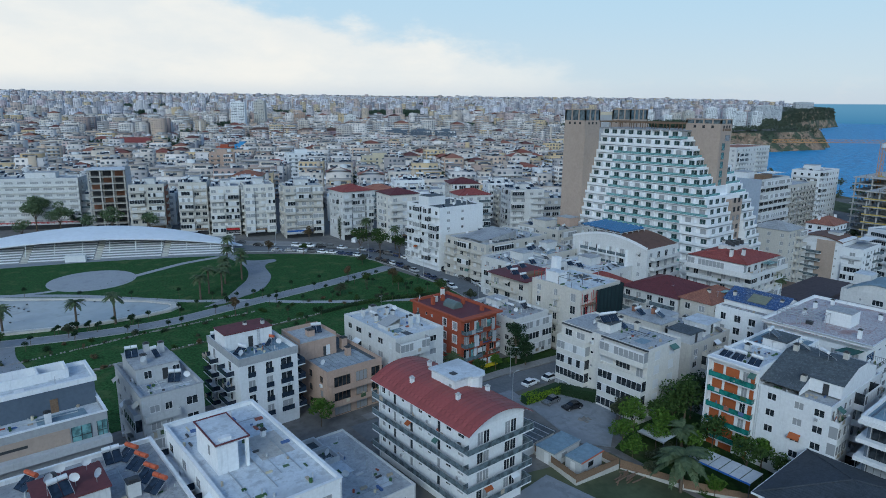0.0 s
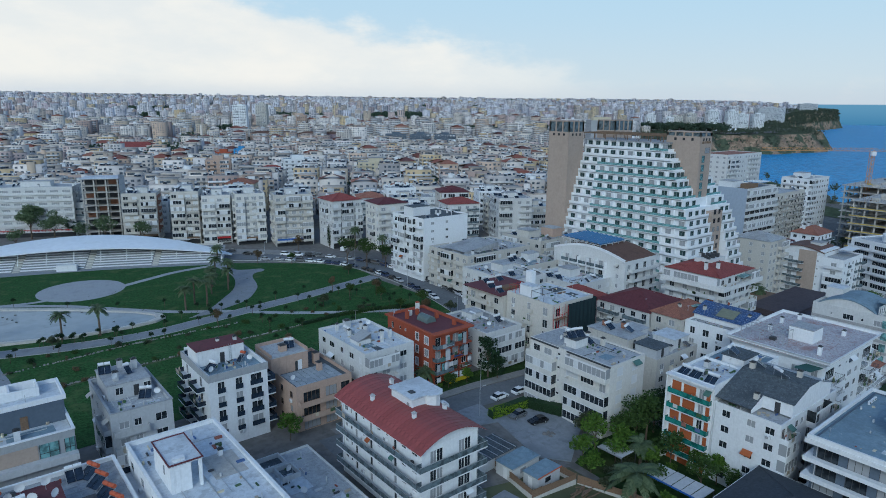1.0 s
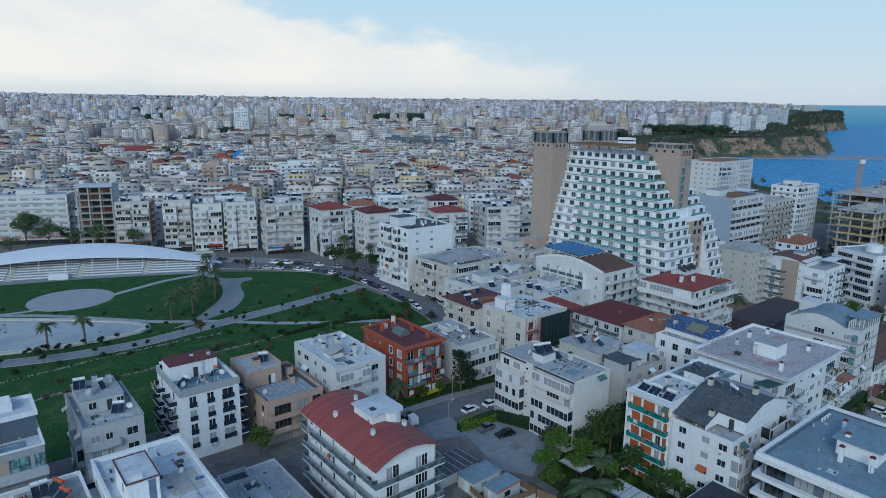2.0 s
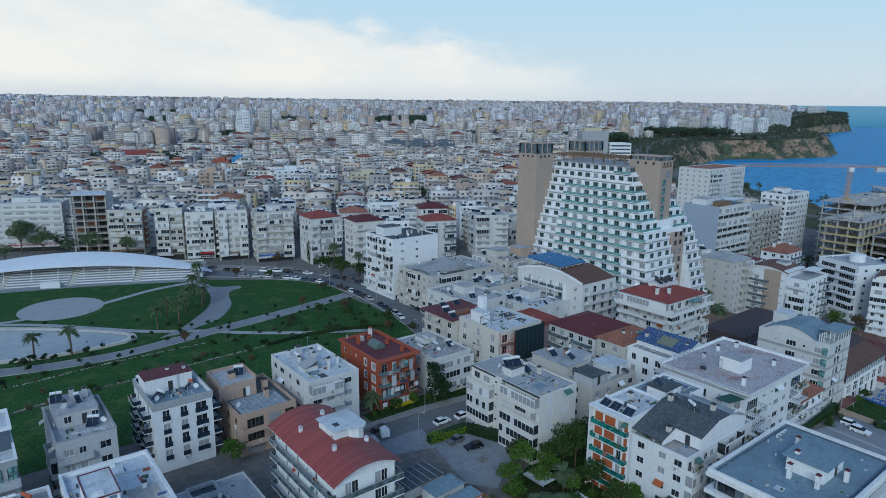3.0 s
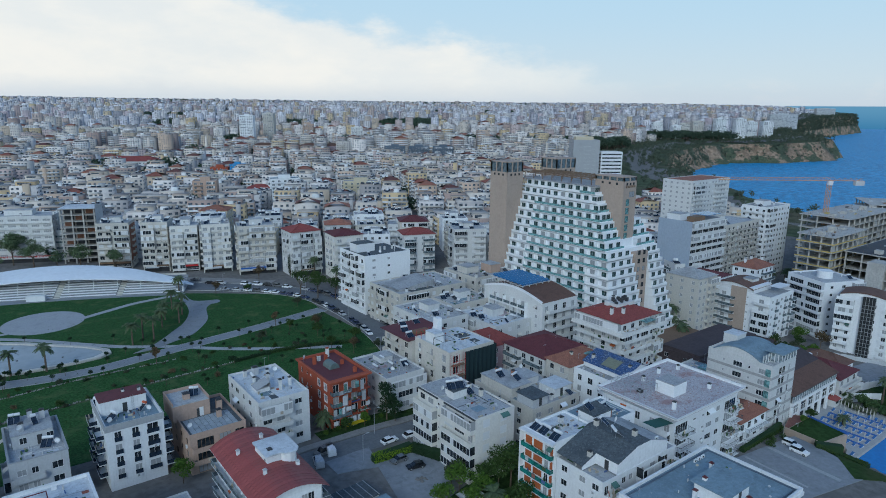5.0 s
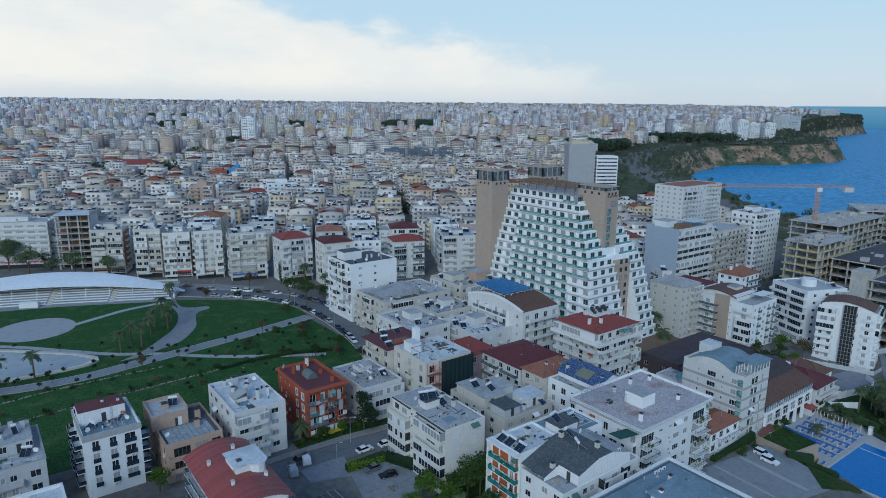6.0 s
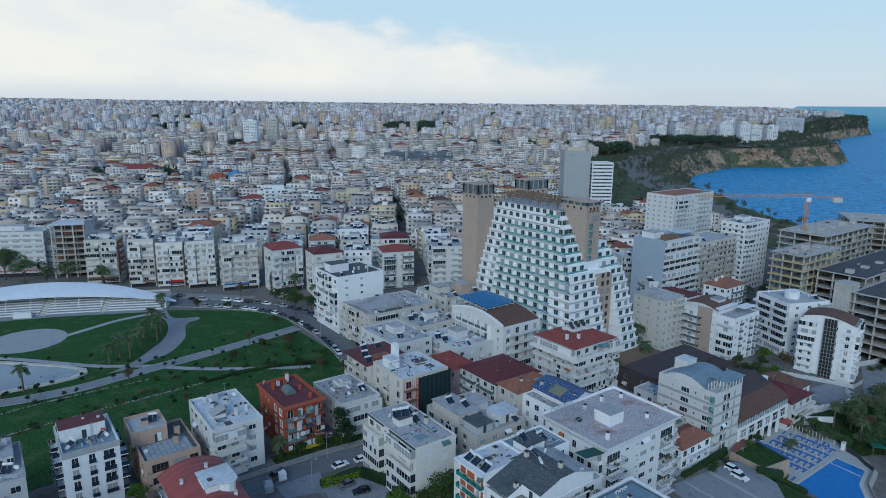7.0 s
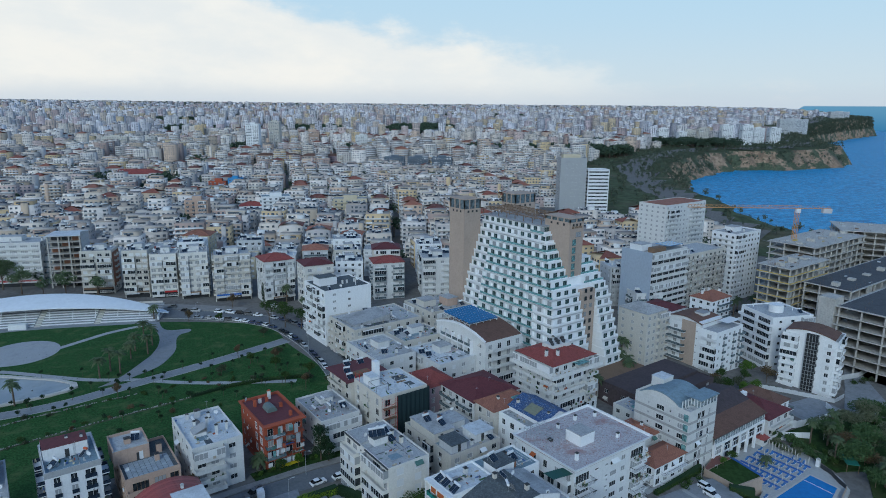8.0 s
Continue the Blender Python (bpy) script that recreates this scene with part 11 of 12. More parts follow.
# ------------------------------------------------------------------ trees and shrubs
def leaf_cloud(rnd, blobs, per, size, squash=0.8):
    """Many small leaf pieces scattered about the given clumps (x, y, z, r)."""
    verts, quads = [], []
    for bx, by, bz, br in blobs:
        for _ in range(int(per * br * br)):
            d = Vector((rnd.gauss(0, 1), rnd.gauss(0, 1), rnd.gauss(0, 1))).normalized() * br * rnd.uniform(0.55, 1.05)
            p = Vector((bx + d.x, by + d.y, bz + d.z * squash))
            u = Vector((rnd.gauss(0, 1), rnd.gauss(0, 1), rnd.gauss(0, 0.6))).normalized() * size * rnd.uniform(0.6, 1.3)
            w = u.cross(Vector((rnd.gauss(0, 1), rnd.gauss(0, 1), rnd.gauss(0, 1)))).normalized() * size * rnd.uniform(0.5, 0.9)
            n = len(verts)
            verts += [tuple(p - u), tuple(p + w * 0.8), tuple(p + u), tuple(p - w * 0.8)]
            quads.append((n, n + 1, n + 2, n + 3))
    return verts, quads


TREE = {}


def broad_tree(x, y, h, r, leaf="leaf", seed=1, label="leafy green broad-leaved tree", name="tree", z=None, group="garden trees", scale=1.0):
    z = ground_z(x, y) if z is None else z
    key = (round(h, 1), round(r, 1), leaf, seed % 3, name)
    at = pose(x, y, z, 0, 0, (seed * 47) % 360)
    if key in TREE:
        return copy_thing(TREE[key], at)
    rnd = random.Random(seed % 3 + int(h * 10))
    ob = thing(name, at, label, "tree", group)
    t = Shape()
    fork = h * 0.38
    t.tube((0, 0, -0.3), (0.05, 0.04, fork), 0.045 * h * 0.5, 0.03 * h * 0.5, 7)
    blobs = []
    n = 7
    for i in range(n):
        a = i * math.tau / n + rnd.uniform(-0.4, 0.4)
        rr = r * rnd.uniform(0.35, 0.72) * (0.3 if i == n - 1 else 1)
        tip = (rr * math.cos(a), rr * math.sin(a), h * rnd.uniform(0.58, 0.84))
        t.tube((0.05, 0.04, fork * rnd.uniform(0.75, 1.0)), tip, 0.016 * h * 0.5, 0.006 * h * 0.5, 5)
        blobs.append((*tip, r * rnd.uniform(0.34, 0.52)))
    blobs.append((0, 0, h * 0.86, r * 0.42))
    if leaf == "pine":
        # dark trees carry foliage low down
        for i in range(5):
            a = i * 1.26 + rnd.uniform(-0.3, 0.3)
            blobs.append((r * 0.5 * math.cos(a), r * 0.5 * math.sin(a), h * rnd.uniform(0.26, 0.5), r * rnd.uniform(0.36, 0.5)))
    part("trunk", t, M["bark"], ob)
    v, q = leaf_cloud(rnd, blobs, max(44, 84 * 9 / (r * r + 2)), 0.17 + 0.035 * r)
    part("crown", fast_mesh("crown", v, q, [M[leaf]]), None, ob)
    TREE[key] = ob
    return ob


def palm(x, y, h, z=None, seed=0, big=1.0, group="palms"):
    z = ground_z(x, y) if z is None else z
    key = ("palm", round(h), round(big, 1), seed % 2)
    at = pose(x, y, z, 0, 0, (seed * 61) % 360)
    if key in TREE:
        return copy_thing(TREE[key], at)
    rnd = random.Random(seed % 2 + 9)
    ob = thing("palm_tree", at, "feather palm with arching fronds and rough trunk", "palm", group)
    t = Shape()
    segs = 7
    for i in range(segs):
        a, b = i / segs, (i + 1) / segs
        t.tube((0.12 * a, 0, h * a - (0.3 if i == 0 else 0)), (0.12 * b, 0, h * b), (0.3 - 0.06 * a) * (1.06 if i % 2 else 1.0), 0.3 - 0.06 * b, 8)
    part("trunk", t, M["palmtrunk"], ob)
    s = Shape()
    nf = 26
    for i in range(nf):
        a = i * 2.39996
        lift = rnd.uniform(-0.35, 1.1)
        L = rnd.uniform(2.4, 3.2) * big
        pts = []
        for k in range(7):
            f = k / 6
            rr = L * f * math.cos(lift * 0.6)
            zz = h + 0.1 + L * (math.sin(lift) * f - 0.62 * f * f)
            pts.append(Vector((0.12 + rr * math.cos(a), rr * math.sin(a), zz)))
        side = Vector((-math.sin(a), math.cos(a), 0))
        for k in range(6):
            p, q = pts[k], pts[k + 1]
            w0, w1 = 0.55 * big * math.sin(math.pi * (k + 0.35) / 6.6), 0.55 * big * math.sin(math.pi * (k + 1.1) / 6.9)
            down = Vector((0, 0, -0.28))
            for sg in (-1, 1):
                m = (p + q) / 2
                s.face([p, p.lerp(q, 0.45), p.lerp(q, 0.75) + side * sg * w1 + down * w1, p.lerp(q, 0.3) + side * sg * w0 + down * w0])
                s.face([p.lerp(q, 0.5), q, q + (q - p) * 0.3 + side * sg * w1 + down * w1, p.lerp(q, 0.85) + side * sg * w1 + down * w1])
    part("crown", s, M["palm"], ob)
    TREE[key] = ob
    return ob


def cypress(x, y, h, seed=0):
    z = ground_z(x, y)
    key = ("cypress", round(h))
    at = pose(x, y, z, 0, 0, seed * 40)
    if key in TREE:
        return copy_thing(TREE[key], at)
    rnd = random.Random(seed)
    ob = thing("cypress_tree", at, "slender dark green cypress", "tree", "cypresses")
    part("trunk", Shape().tube((0, 0, -0.3), (0, 0, h * 0.5), 0.2, 0.1, 6), M["bark"], ob)
    blobs = [(rnd.uniform(-0.15, 0.15), rnd.uniform(-0.15, 0.15), h * (0.14 + 0.8 * i / 8), 1.25 * math.sin(math.pi * (0.16 + 0.74 * i / 8)) ** 0.8) for i in range(9)]
    v, q = leaf_cloud(rnd, blobs, 90, 0.22, 1.5)
    part("crown", fast_mesh("crown", v, q, [M["pine"]]), None, ob)
    TREE[key] = ob
    return ob


def pompon(x, y, h=2.6, seed=0):
    """A small clipped tree on a bare stem, as along the pond."""
    key = ("pompon", round(h, 1))
    at = pose(x, y, 0.08, 0, 0, seed * 33)
    if key in TREE:
        return copy_thing(TREE[key], at)
    rnd = random.Random(4)
    v, q = leaf_cloud(rnd, [(0.1, 0, h * 0.8, 0.62), (-0.2, 0.15, h * 0.76, 0.5), (0.05, -0.25, h * 0.74, 0.5)], 300, 0.15)
    st = Shape().tube((0, 0, -0.1), (0, 0, h * 0.66), 0.06, 0.05, 4)
    n = len(v)
    quads = list(q) + [tuple(n + i for i in f) for f in st.f if len(f) == 4]
    ob = solid("clipped_tree", fast_mesh("clipped_tree", list(v) + st.v, quads, [M["pine"], M["bark"]], [0] * len(q) + [1] * (len(quads) - len(q))), None,
               "small clipped tree with a dark rounded head on a thin stem", "tree", "clipped park trees", at=at)
    TREE[key] = ob
    return ob


def shrub(x, y, r, h, leaf="leaf", seed=0, z=None, label="rounded green garden shrub"):
    z = ground_z(x, y) if z is None else z
    key = ("shrub", round(r, 1), round(h, 1), leaf)
    at = pose(x, y, z, 0, 0, seed * 51)
    if key in TREE:
        return copy_thing(TREE[key], at)
    rnd = random.Random(int(r * 10))
    blobs = [(rnd.uniform(-0.5, 0.5) * r, rnd.uniform(-0.5, 0.5) * r, h * rnd.uniform(0.3, 0.65), r * 0.55) for _ in range(6)]
    v, q = leaf_cloud(rnd, blobs, 170 / (r + 0.3), 0.17, 0.8 * h / max(r, 0.1))
    ob = solid("shrub", fast_mesh("shrub", v, q, [M[leaf]]), None, label, "shrub", "shrubs", at=at)
    TREE[key] = ob
    return ob


def hedge(name, pts, width, h, leaf, label, seed=3):
    rnd = random.Random(seed)
    verts, quads = [], []
    core = Shape()
    for (x0, y0), (x1, y1) in zip(pts, pts[1:]):
        d = math.hypot(x1 - x0, y1 - y0)
        ux, uy = (x1 - x0) / d, (y1 - y0) / d
        nx, ny = -uy, ux
        za, zb = ground_z(x0, y0), ground_z(x1, y1)
        w = width * 0.42
        core.prism([(x0 - nx * w, y0 - ny * w), (x1 - nx * w, y1 - ny * w), (x1 + nx * w, y1 + ny * w), (x0 + nx * w, y0 + ny * w)], min(za, zb) - 0.2, max(za, zb) + h * 0.93)
        for _ in range(int(d * (width + 2 * h) * 26)):
            a = rnd.uniform(0, d)
            f = rnd.uniform(0, width + 2 * h)
            if f < h:
                o, zz = -width / 2, f
            elif f < h + width:
                o, zz = f - h - width / 2, h
            else:
                o, zz = width / 2, f - h - width
            p = Vector((x0 + ux * a + nx * o, y0 + uy * a + ny * o, za + (zb - za) * a / d + zz)) + Vector((rnd.gauss(0, 0.07), rnd.gauss(0, 0.07), rnd.gauss(0, 0.07)))
            u = Vector((rnd.gauss(0, 1), rnd.gauss(0, 1), rnd.gauss(0, 1))).normalized() * 0.17
            v = u.cross(Vector((rnd.gauss(0, 1), rnd.gauss(0, 1), rnd.gauss(0, 1)))).normalized() * 0.12
            n = len(verts)
            verts += [tuple(p - u), tuple(p + v), tuple(p + u), tuple(p - v)]
            quads.append((n, n + 1, n + 2, n + 3))
    ob = thing(name, Matrix.Identity(4), label, "hedge")
    part("foliage", fast_mesh("foliage", verts, quads, [M[leaf]]), None, ob)
    part("hedge_core", core, M["pine"], ob)
    return ob


def woods(name, label, spots, leaf, per=26, size=0.9):
    """Far trees by the hundred: clumps on trunks, one object."""
    rnd = random.Random(len(spots))
    verts, quads, idx = [], [], []
    for x, y, z, h in spots:
        r = h * rnd.uniform(0.28, 0.42)
        n = len(verts)
        w = 0.03 * h
        verts += [(x - w, y, z - 2), (x + w, y, z - 2), (x + w, y, z + h * 0.6), (x - w, y, z + h * 0.6)]
        quads.append((n, n + 1, n + 2, n + 3))
        idx.append(1)
        blobs = [(x + rnd.uniform(-0.5, 0.5) * r, y + rnd.uniform(-0.5, 0.5) * r, z + h * rnd.uniform(0.45, 0.85), r * rnd.uniform(0.5, 0.75)) for _ in range(4)]
        v, q = leaf_cloud(rnd, blobs, per / (r * r) * 1.6, size * h / 9.0)
        n = len(verts)
        verts += v
        quads += [tuple(n + i for i in f) for f in q]
        idx += [0] * len(q)
    return solid(name, fast_mesh(name, verts, quads, [M[leaf], M["bark"]], idx), None, label, "trees", kind="stuff")


def plant_park():
    for i, (x, y) in enumerate(((11.4, 194), (27.1, 185.5), (36, 183.3), (-13, 197), (61.8, 192), (68.5, 192), (74.4, 205), (80.8, 206.6), (84.4, 215.7), (77.5, 213), (83.3, 226), (66, 196.5), (92, 248))):
        palm(x, y, 6.5 + (i % 3) * 0.8, 0.08, i, 1.0, "park palms")
    k = 0
    for x in range(-20, 50, 5):
        pompon(x + (k % 3) * 0.7, 0.0 + 187.5 - 0.28 * x + (8 if x < 0 else 0) * 0 - (k % 2) * 5.5, 2.6 + 0.4 * (k % 2), k)
        k += 1
    for x, y in ((52, 181), (58, 184), (64, 188), (20, 225), (33, 214), (45, 203.5), (57, 197), (67, 186), (75, 183), (88, 184), (100, 187.5), (112, 189), (93, 178), (104, 176), (118, 180), (76, 174), (85, 170)):
        pompon(x, y, 2.8 + 0.5 * (k % 3), k)
        k += 1
    for i, (x, y) in enumerate(((-4, 172), (8, 169), (18, 172), (22, 174), (28, 172), (38, 171), (44, 168.6), (26, 160), (36, 156), (50, 160), (58, 158), (66, 160), (72, 168), (78, 166), (84, 160), (92, 166), (100, 164), (106, 160), (112, 166), (14, 150), (30, 146), (46, 140), (60, 146), (76, 150), (90, 146), (104, 140))):
        shrub(x, y, (0.7, 1.0, 1.3)[i % 3], (0.9, 1.2, 1.5)[i % 3], ("leaf", "olive", "pine", "dryleaf")[i % 4], i, 0.08, "low rounded shrub in the park grass")
    for i, (x, y) in enumerate(((24, 178.6), (9, 180), (64, 170), (98, 170), (110, 174), (118, 170), (122, 176), (116, 164), (108, 182), (125, 200), (115, 228), (104, 236), (121, 146), (124, 152), (118, 142), (126, 140), (114, 150))):
        broad_tree(x, y, 4.0 + (i % 3), 1.6 + 0.4 * (i % 2), ("olive", "leaf", "dryleaf")[i % 3], i, "young park tree with thin open crown", "park_tree", 0.08, "young park trees")
    prnd = random.Random(44)
    for i in range(70):
        u = prnd.random()
        if i < 34:
            x = -20 + 72 * u
            y = 181.5 - 0.16 * x + prnd.choice((-4.5, 4.0, 5.5)) if x > 10 else 189 - 0.55 * x * 0.5 + prnd.choice((-5.0, 5.0))
        else:
            x, y = prnd.uniform(60, 128), prnd.uniform(140, 184)
        pompon(x, y, prnd.choice((2.6, 3.0, 3.4)), i)
    for i in range(46):
        x = -4 + i * 2.6 + prnd.uniform(-1, 1)
        y = (167.5 + min(4.0, 0.09 * (x + 6))) + prnd.uniform(-2.6, -0.8) if i % 2 else 148 + 0.115 * x + prnd.uniform(0.8, 3.4)
        shrub(x, y, prnd.choice((0.5, 0.8, 1.1)), prnd.choice((0.6, 0.9, 1.3)), prnd.choice(("olive", "dryleaf", "leaf", "olive")), i, 0.08, "low tangled shrub along the stone edging")
    head = None
    for i in range(30):
        x, y = prnd.uniform(0, 44), prnd.uniform(190, 222)
        if not (0.62 * x + y < 231 and 0.36 * x + y > 201):
            continue
        at = pose(x, y, 0.36)
        if head is None:
            head = thing("fountain_head", at, "dark round fountain head standing in the shallow pond", "fountain", "pond fountain heads")
            part("dome", Shape().tube((0, 0, 0), (0, 0, 0.22), 0.34, 0.2, n=10), M["dframe"], head)
            part("nozzle", Shape().tube((0, 0, 0.22), (0, 0, 0.5), 0.05, n=6), M["steel"], head)
        else:
            copy_thing(head, at)
    hedge("park_hedge", [(96, 158.5), (108, 157), (124, 151)], 1.6, 0.9, "leaf", "low clipped hedge along the park's lower edge")
    hedge("park_edge_hedge", [(84, 157.5), (96, 158.5)], 1.2, 0.8, "pine", "dark low hedge in the park", 5)
    rnd = random.Random(8)
    # tufts and flower clumps over the lawn
    verts, quads = [], []
    for _ in range(2600):
        x, y = rnd.uniform(-60, 120), rnd.uniform(122, 176)
        if rnd.random() < 0.35:
            x, y = rnd.uniform(40, 128), rnd.uniform(176, 230)
        v, q = leaf_cloud(rnd, [(x, y, 0.1, 0.28)], 60, 0.16, 0.5)
        n = len(verts)
        verts += v
        quads += [tuple(n + i for i in f) for f in q]
    solid("grass_tufts", fast_mesh("grass_tufts", verts, quads, [M["leaf"]]), None, "rough grass tufts scattered over the lawn", "grass", kind="stuff")


plant_park()


TREES_ROW = ((39, 345, 17, 6.6), (46.5, 330, 15.5, 6.0), (55.0, 317, 11, 3.9), (64.5, 314, 13.5, 5.2), (77.6, 301.5, 11.5, 4.3), (30.5, 320, 10, 4.0))


def plant_streets():
    for i, (x, y, h, r) in enumerate(TREES_ROW + ( (133, 214.5, 11, 4.0), (137, 206, 12, 4.4), (142, 200, 10, 3.6))):
        broad_tree(x, y, h, r, "leaf" if i > 5 else "streetleaf", i, "large street tree before the apartment blocks", "street_tree", 0.1, "street trees")
    cypress(13, 352, 14, 1)
    cypress(142.5, 246, 11, 2)
    for i, (x, y) in enumerate(((151, 238), (163, 228), (78, 308), (150, 214))):
        palm(x, y, 9, 0.1, i)
    broad_tree(127, 246, 8, 2.6, "dryleaf", 2, "bare brownish street tree by the shops", "street_tree", 0.1, "street trees")
    # gardens round the car park
    for i, (x, y, h, r, leaf) in enumerate(((98.5, 62.5, 7.5, 3.2, "leaflit"), (101.5, 58.5, 6.5, 2.8, "leaflit"), (97.5, 57.0, 5.5, 2.4, "leaflit"), (104.5, 61.0, 6.5, 2.6, "leaf"), (100.5, 52.5, 4.5, 2.2, "leaflit")) + (
                                             (110.0, 58.8, 11.0, 4.6, "leaf"), (114.5, 60.0, 10.0, 4.0, "pine"), (107.0, 59.5, 8.0, 3.4, "leaf"), (105.5, 50.5, 7.0, 2.8, "leaf"), (103.0, 43.0, 7.5, 3.0, "leaf"), (105.5, 38.5, 6.0, 2.4, "leaf"), (101.0, 66.5, 5.0, 2.4, "olive"),
                                             (102.5, 97.5, 10.5, 3.0, "pine"), (104.0, 95.8, 7.0, 2.0, "pine"), (52.0, 98.5, 5.5, 2.4, "leaflit"), (69.0, 93.0, 5.5, 2.0, "dryleaf"), (68.4, 97.0, 8.0, 2.2, "dryleaf"),
                                             (96.0, 48.0, 5.0, 2.4, "leaf"), (92.0, 50.0, 4.5, 2.2, "leaf"), (91.0, 98.2, 3.6, 1.8, "leaf"), (96.0, 97.6, 4.0, 1.6, "leaflit"))):
        broad_tree(x, y, h, r, leaf, i, "dense garden tree beside the car park")
    palm(88.7, 46.8, 6.4, None, 1, 1.6)
    palm(87.0, 102.0, 4.0, None, 0)
    palm(101.0, 54.0, 4.5, None, 3)
    hedge("bright_hedge", [(89.0, 82.0), (99.3, 81.9)], 1.8, 1.9, "yellowhedge", "bright yellow-green clipped hedge by the car park")
    hedge("dark_hedge", [(99.6, 81.9), (104.2, 73.5), (104.6, 66.5)], 2.0, 2.0, "pine", "dark green clipped hedge between car park and block", 9)
    for i in range(14):
        shrub(84.5 + i * 1.35, 99.0 + (i % 3) * 0.5, 0.9, 1.1, ("leaf", "leaflit", "pine")[i % 3], i)
    for i in range(16):
        shrub(92 + (i * 3.7) % 13, 45 + (i * 5.3) % 16, 1.2, 1.4, ("leaf", "leaflit", "olive")[i % 3], i)
    for i, (x, y, h, r, leaf, lab) in enumerate(((278.9, 73.0, 7.0, 3.4, "leaflit", "bright green garden tree between white blocks"), (281.5, 65.5, 7.5, 3.6, "dryleaf", "brownish bare-looking tree between white blocks"), (257.0, 73.5, 5.0, 2.2, "dryleaf", "small brown-leaved tree behind the hall"),
                                                    (263.0, 74.5, 6.0, 2.4, "leaf", "dark green tree behind the hall"), (272.5, 70.0, 5.5, 2.4, "leaf", "dark green tree behind the hall"))):
        broad_tree(x, y, h, r, leaf, i, lab)
    palm(243.4, 107.4, 9, None, 2, 1.2)
    for i, (x, y) in enumerate(((318.8, 48.0), (322.0, 46.4), (325.5, 46.8), (328.0, 44.6))):
        shrub(x, y, 1.9, 1.7, ("leaf", "olive")[i % 2], i)
    # the shore grove by the pool
    rnd = random.Random(14)
    k = 0
    GROVE = np.array([(238, 16), (244, 24), (246, 33), (262, 35.5), (282, 33), (300, 25), (318, 0), (322, -40), (262, -60), (236, -30), (232, 2)])
    while k < 108:
        x, y = rnd.uniform(230, 322), rnd.uniform(-60, 37)
        if not on_land([x], [y], GROVE)[0] or (k < 88 and y < -8):
            continue
        h = rnd.choice((4, 5, 6, 7, 8))
        if k % 11 == 0:
            palm(x, y, rnd.choice((7, 9)), None, k)
        else:
            broad_tree(x, y, h, round(h * 0.6, 1), rnd.choice(("groveleaf", "olive", "groveleaf", "leafmid", "dryleaf", "leafmid")), k, "dense shore grove tree beside the pool", "grove_tree", None, "shore grove")
        k += 1
    for i, (x, y, h) in enumerate(((244.2, 31.7, 9), (249.5, 28.5, 8), (240.3, 22.4, 9), (255.3, 30.2, 10), (219.5, 33.4, 3))):
        palm(x, y, h, None if i < 4 else -11.3, i, 0.8)
    for i in range(15):
        a = i / 14
        broad_tree(236.0 + 3.5 * math.sin(i * 2.4) + 4 * (1 - a), 22.0 + 18.0 * a, 2.6 + (i % 3) * 0.8, 1.5 + (i % 3) * 0.4, ("leaf", "groveleaf", "leafmid")[i % 3], i, "low dense bush behind the pool terrace", "bush", None, "pool bushes")
    hedge("car_park_hedge", [(173, 39.6), (195.5, 40.6)], 1.2, 1.1, "leaf", "dark clipped hedge along the lower car park", 21)
    hedge("terrace_hedge", [(194.2, 30.6), (198.0, 25.4), (197.6, 19.0)], 2.0, 1.5, "leaf", "green hedge below the garden terrace", 22)
    for i, (x, y, h, r) in enumerate(((207.5, 37.6, 3.0, 1.6), (202.5, 37.5, 2.6, 1.1), (93.0, 61.0, 5.0, 2.6), (91.0, 57.5, 4.0, 2.2), (99.5, 66.5, 4.5, 2.4), (104.8, 66.0, 5.0, 2.2), (106, 54, 4, 2.0), (109.3, 46.4, 6, 2.6), (107.8, 42.6, 6, 2.4), (92.5, 43, 3.4, 1.6), (88, 52, 3, 1.6))):
        broad_tree(x, y, h, r, ("leaf", "leaflit", "leaflit", "leaflit", "olive", "leaf")[i % 6], i, "dense green garden tree", z=-7.1 if i < 2 else None)
    for i, (x, y) in enumerate(((258, 62), (262, 66), (256, 68), (266, 62), (252, 70), (300, 62), (304, 58), (309, 60))):
        broad_tree(x, y, 6, 2.8, ("leaflit", "olive", "leaf")[i % 3], i, "garden tree among the villas", "tree")
    for i in range(10):
        palm(348 + i * 9, 126 - (i % 2) * 3, 8, None, i)
    for i, (x, y) in enumerate(((228, 92), (231, 95), (205, 88), (233, 100))):
        palm(x, y, 8, None, i)
    for i, (x, y) in enumerate(((208, 39.8), (194.5, 40.2), (199, 36.5), (207, 36.8), (186, 38.0), (190, 36.8), (183, 37.2))):
        shrub(x, y, 1.4, 1.8, "leaf", i)


plant_streets()


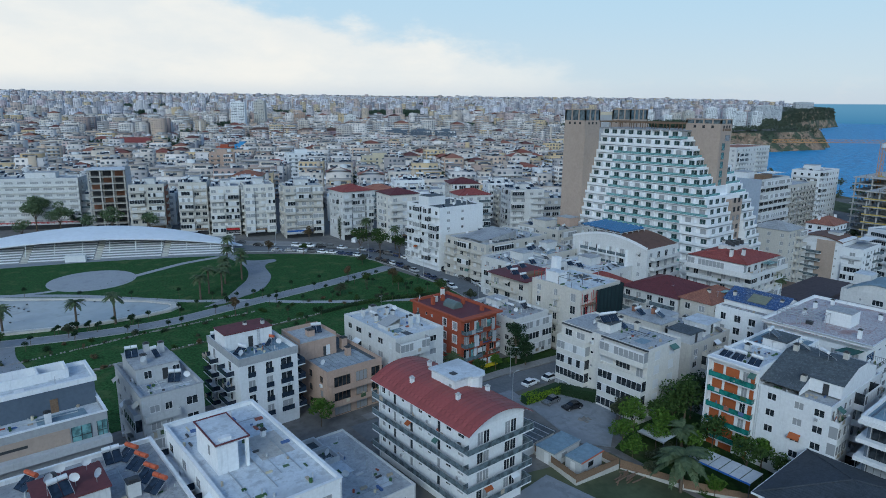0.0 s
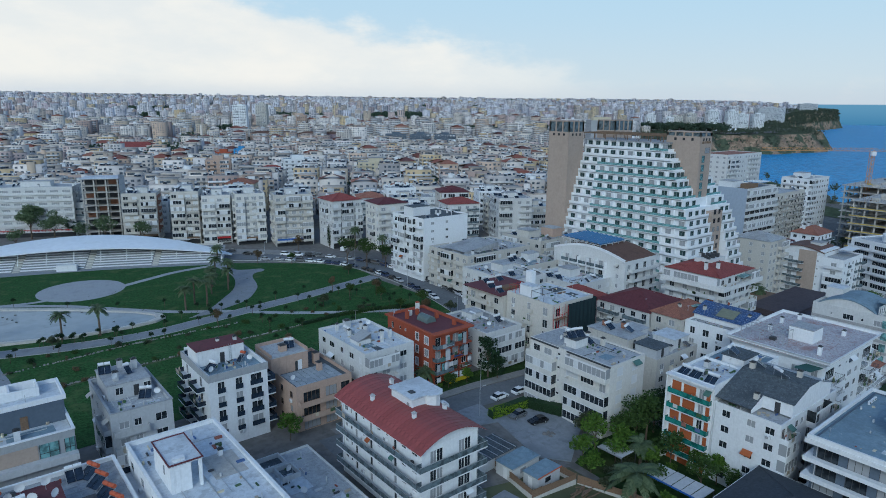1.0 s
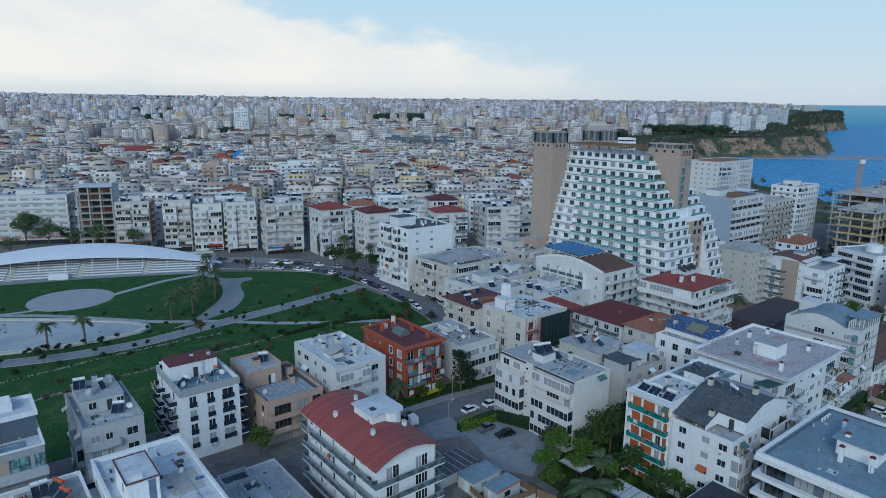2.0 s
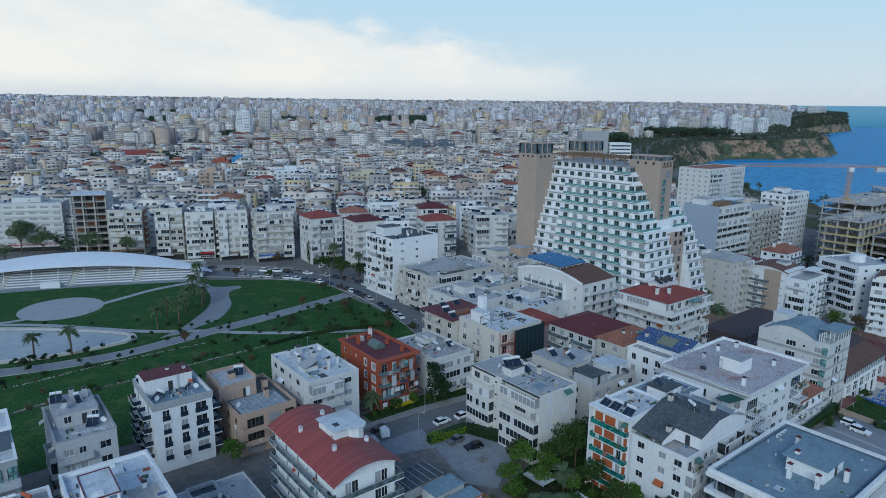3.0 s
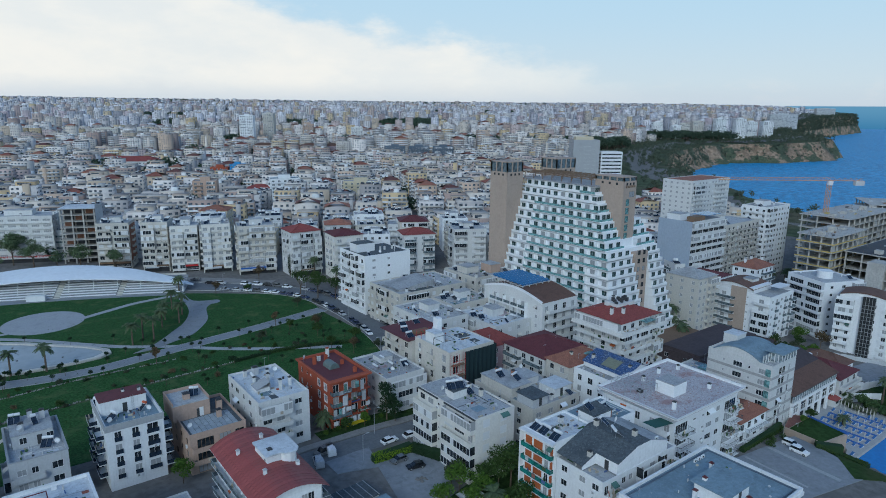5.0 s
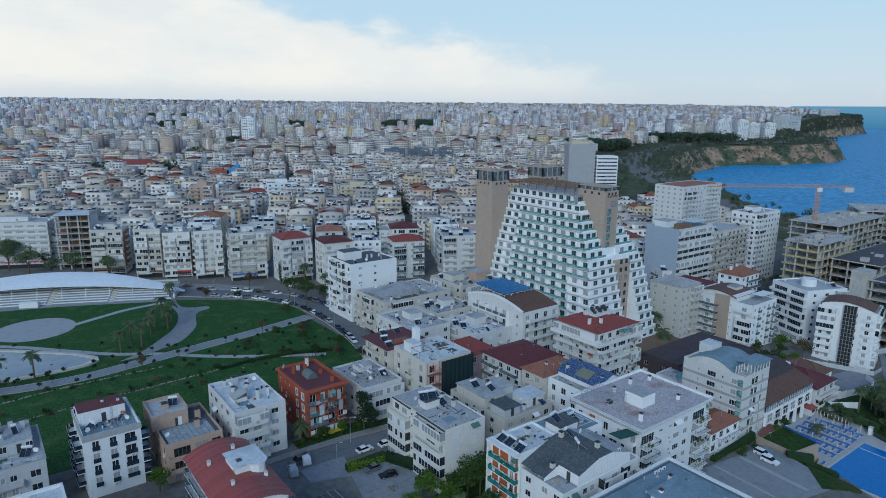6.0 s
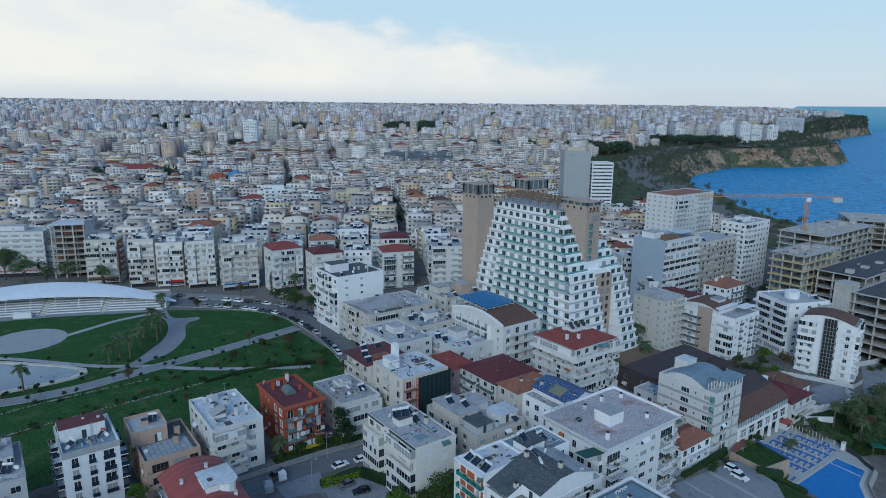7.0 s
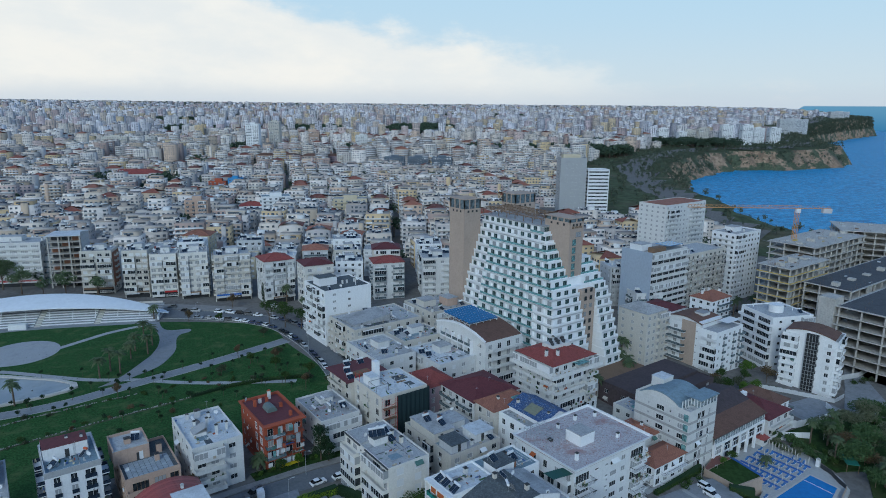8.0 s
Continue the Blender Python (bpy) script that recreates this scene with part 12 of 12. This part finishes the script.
def far_woods():
    rnd = random.Random(17)
    spots = []
    for cx, cy, rx, ry in OPEN:
        for _ in range(int(rx * ry / 20)):
            a, q = rnd.uniform(0, math.tau), math.sqrt(rnd.random())
            u, v = rx * q * math.cos(a), ry * q * math.sin(a)
            x, y = cx + u * 0.773 + v * 0.635, cy - u * 0.635 + v * 0.773
            spots.append((x, y, ground_z(x, y), rnd.uniform(16, 27)))
    woods("town_woods", "dark green conifer woods among the town's blocks", spots, "woodleaf")
    spots = []
    for (x, y), (x2, y2) in zip(COAST, COAST[1:]):
        if math.hypot(x, y) < 560:
            continue
        d = math.hypot(x2 - x, y2 - y) or 1
        nx, ny = -(y2 - y) / d, (x2 - x) / d
        for _ in range(9 if 1000 < math.hypot(x, y) < 2600 else 4):
            k = rnd.uniform(0, 1) ** 1.2 * (135 if math.hypot(x, y) > 620 else 26) + 2
            px, py = x + nx * k + rnd.uniform(-8, 8), y + ny * k + rnd.uniform(-8, 8)
            spots.append((px, py, ground_z(px, py) - 1, rnd.uniform(5, 12)))
        # bushes hanging on the cliff, the far cape wooded nearly to the water
        r = math.hypot(x, y)
        bare = 0.02 if 1500 < r < 2200 else -0.22
        if r < 2600 and noise.noise(Vector((x * 0.012, y * 0.012, 1.0))) > -bare + 0.12:
            continue
        for _ in range(12 if r > 2600 else (8 if r > 900 else 1)):
            f = rnd.uniform(0.0, 0.62 if r > 2600 else 0.85)
            z = ground_z(x, y)
            o = (34 if r > 900 else 13) * f ** 1.25
            spots.append((x - nx * o + rnd.uniform(-6, 6), y - ny * o + rnd.uniform(-6, 6), z + (SEA_Z - z) * f - 1, rnd.uniform(9, 17) if r > 2600 else rnd.uniform(4, 9)))
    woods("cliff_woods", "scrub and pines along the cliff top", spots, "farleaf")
    spots = []
    for _ in range(900):
        a, r = radians(rnd.uniform(-2, 56)), rnd.uniform(4150, 4600)
        x, y = r * math.sin(a), r * math.cos(a)
        spots.append((x, y, ground_z(x, y), rnd.uniform(10, 20)))
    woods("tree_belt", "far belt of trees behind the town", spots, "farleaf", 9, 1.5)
    spots = []
    for x, y, w, d, rot, r in LOTS[::4]:
        a = rnd.uniform(0, math.tau)
        px, py = x + (w / 2 + 3.5) * math.cos(rot) + rnd.uniform(-2, 2), y + (w / 2 + 3.5) * math.sin(rot) + rnd.uniform(-2, 2)
        spots.append((px, py, ground_z(px, py), rnd.uniform(9, 17)))
    for x, y, w, d, rot, r in NEAR_LOTS[::5]:
        px, py = x - (d / 2 + 3.0) * math.sin(-rot), y - (d / 2 + 3.0) * math.cos(rot)
        spots.append((px, py, ground_z(px, py), rnd.uniform(7, 12)))
    woods("town_trees", "dark trees between the town's blocks", spots, "woodleaf", 30)


far_woods()
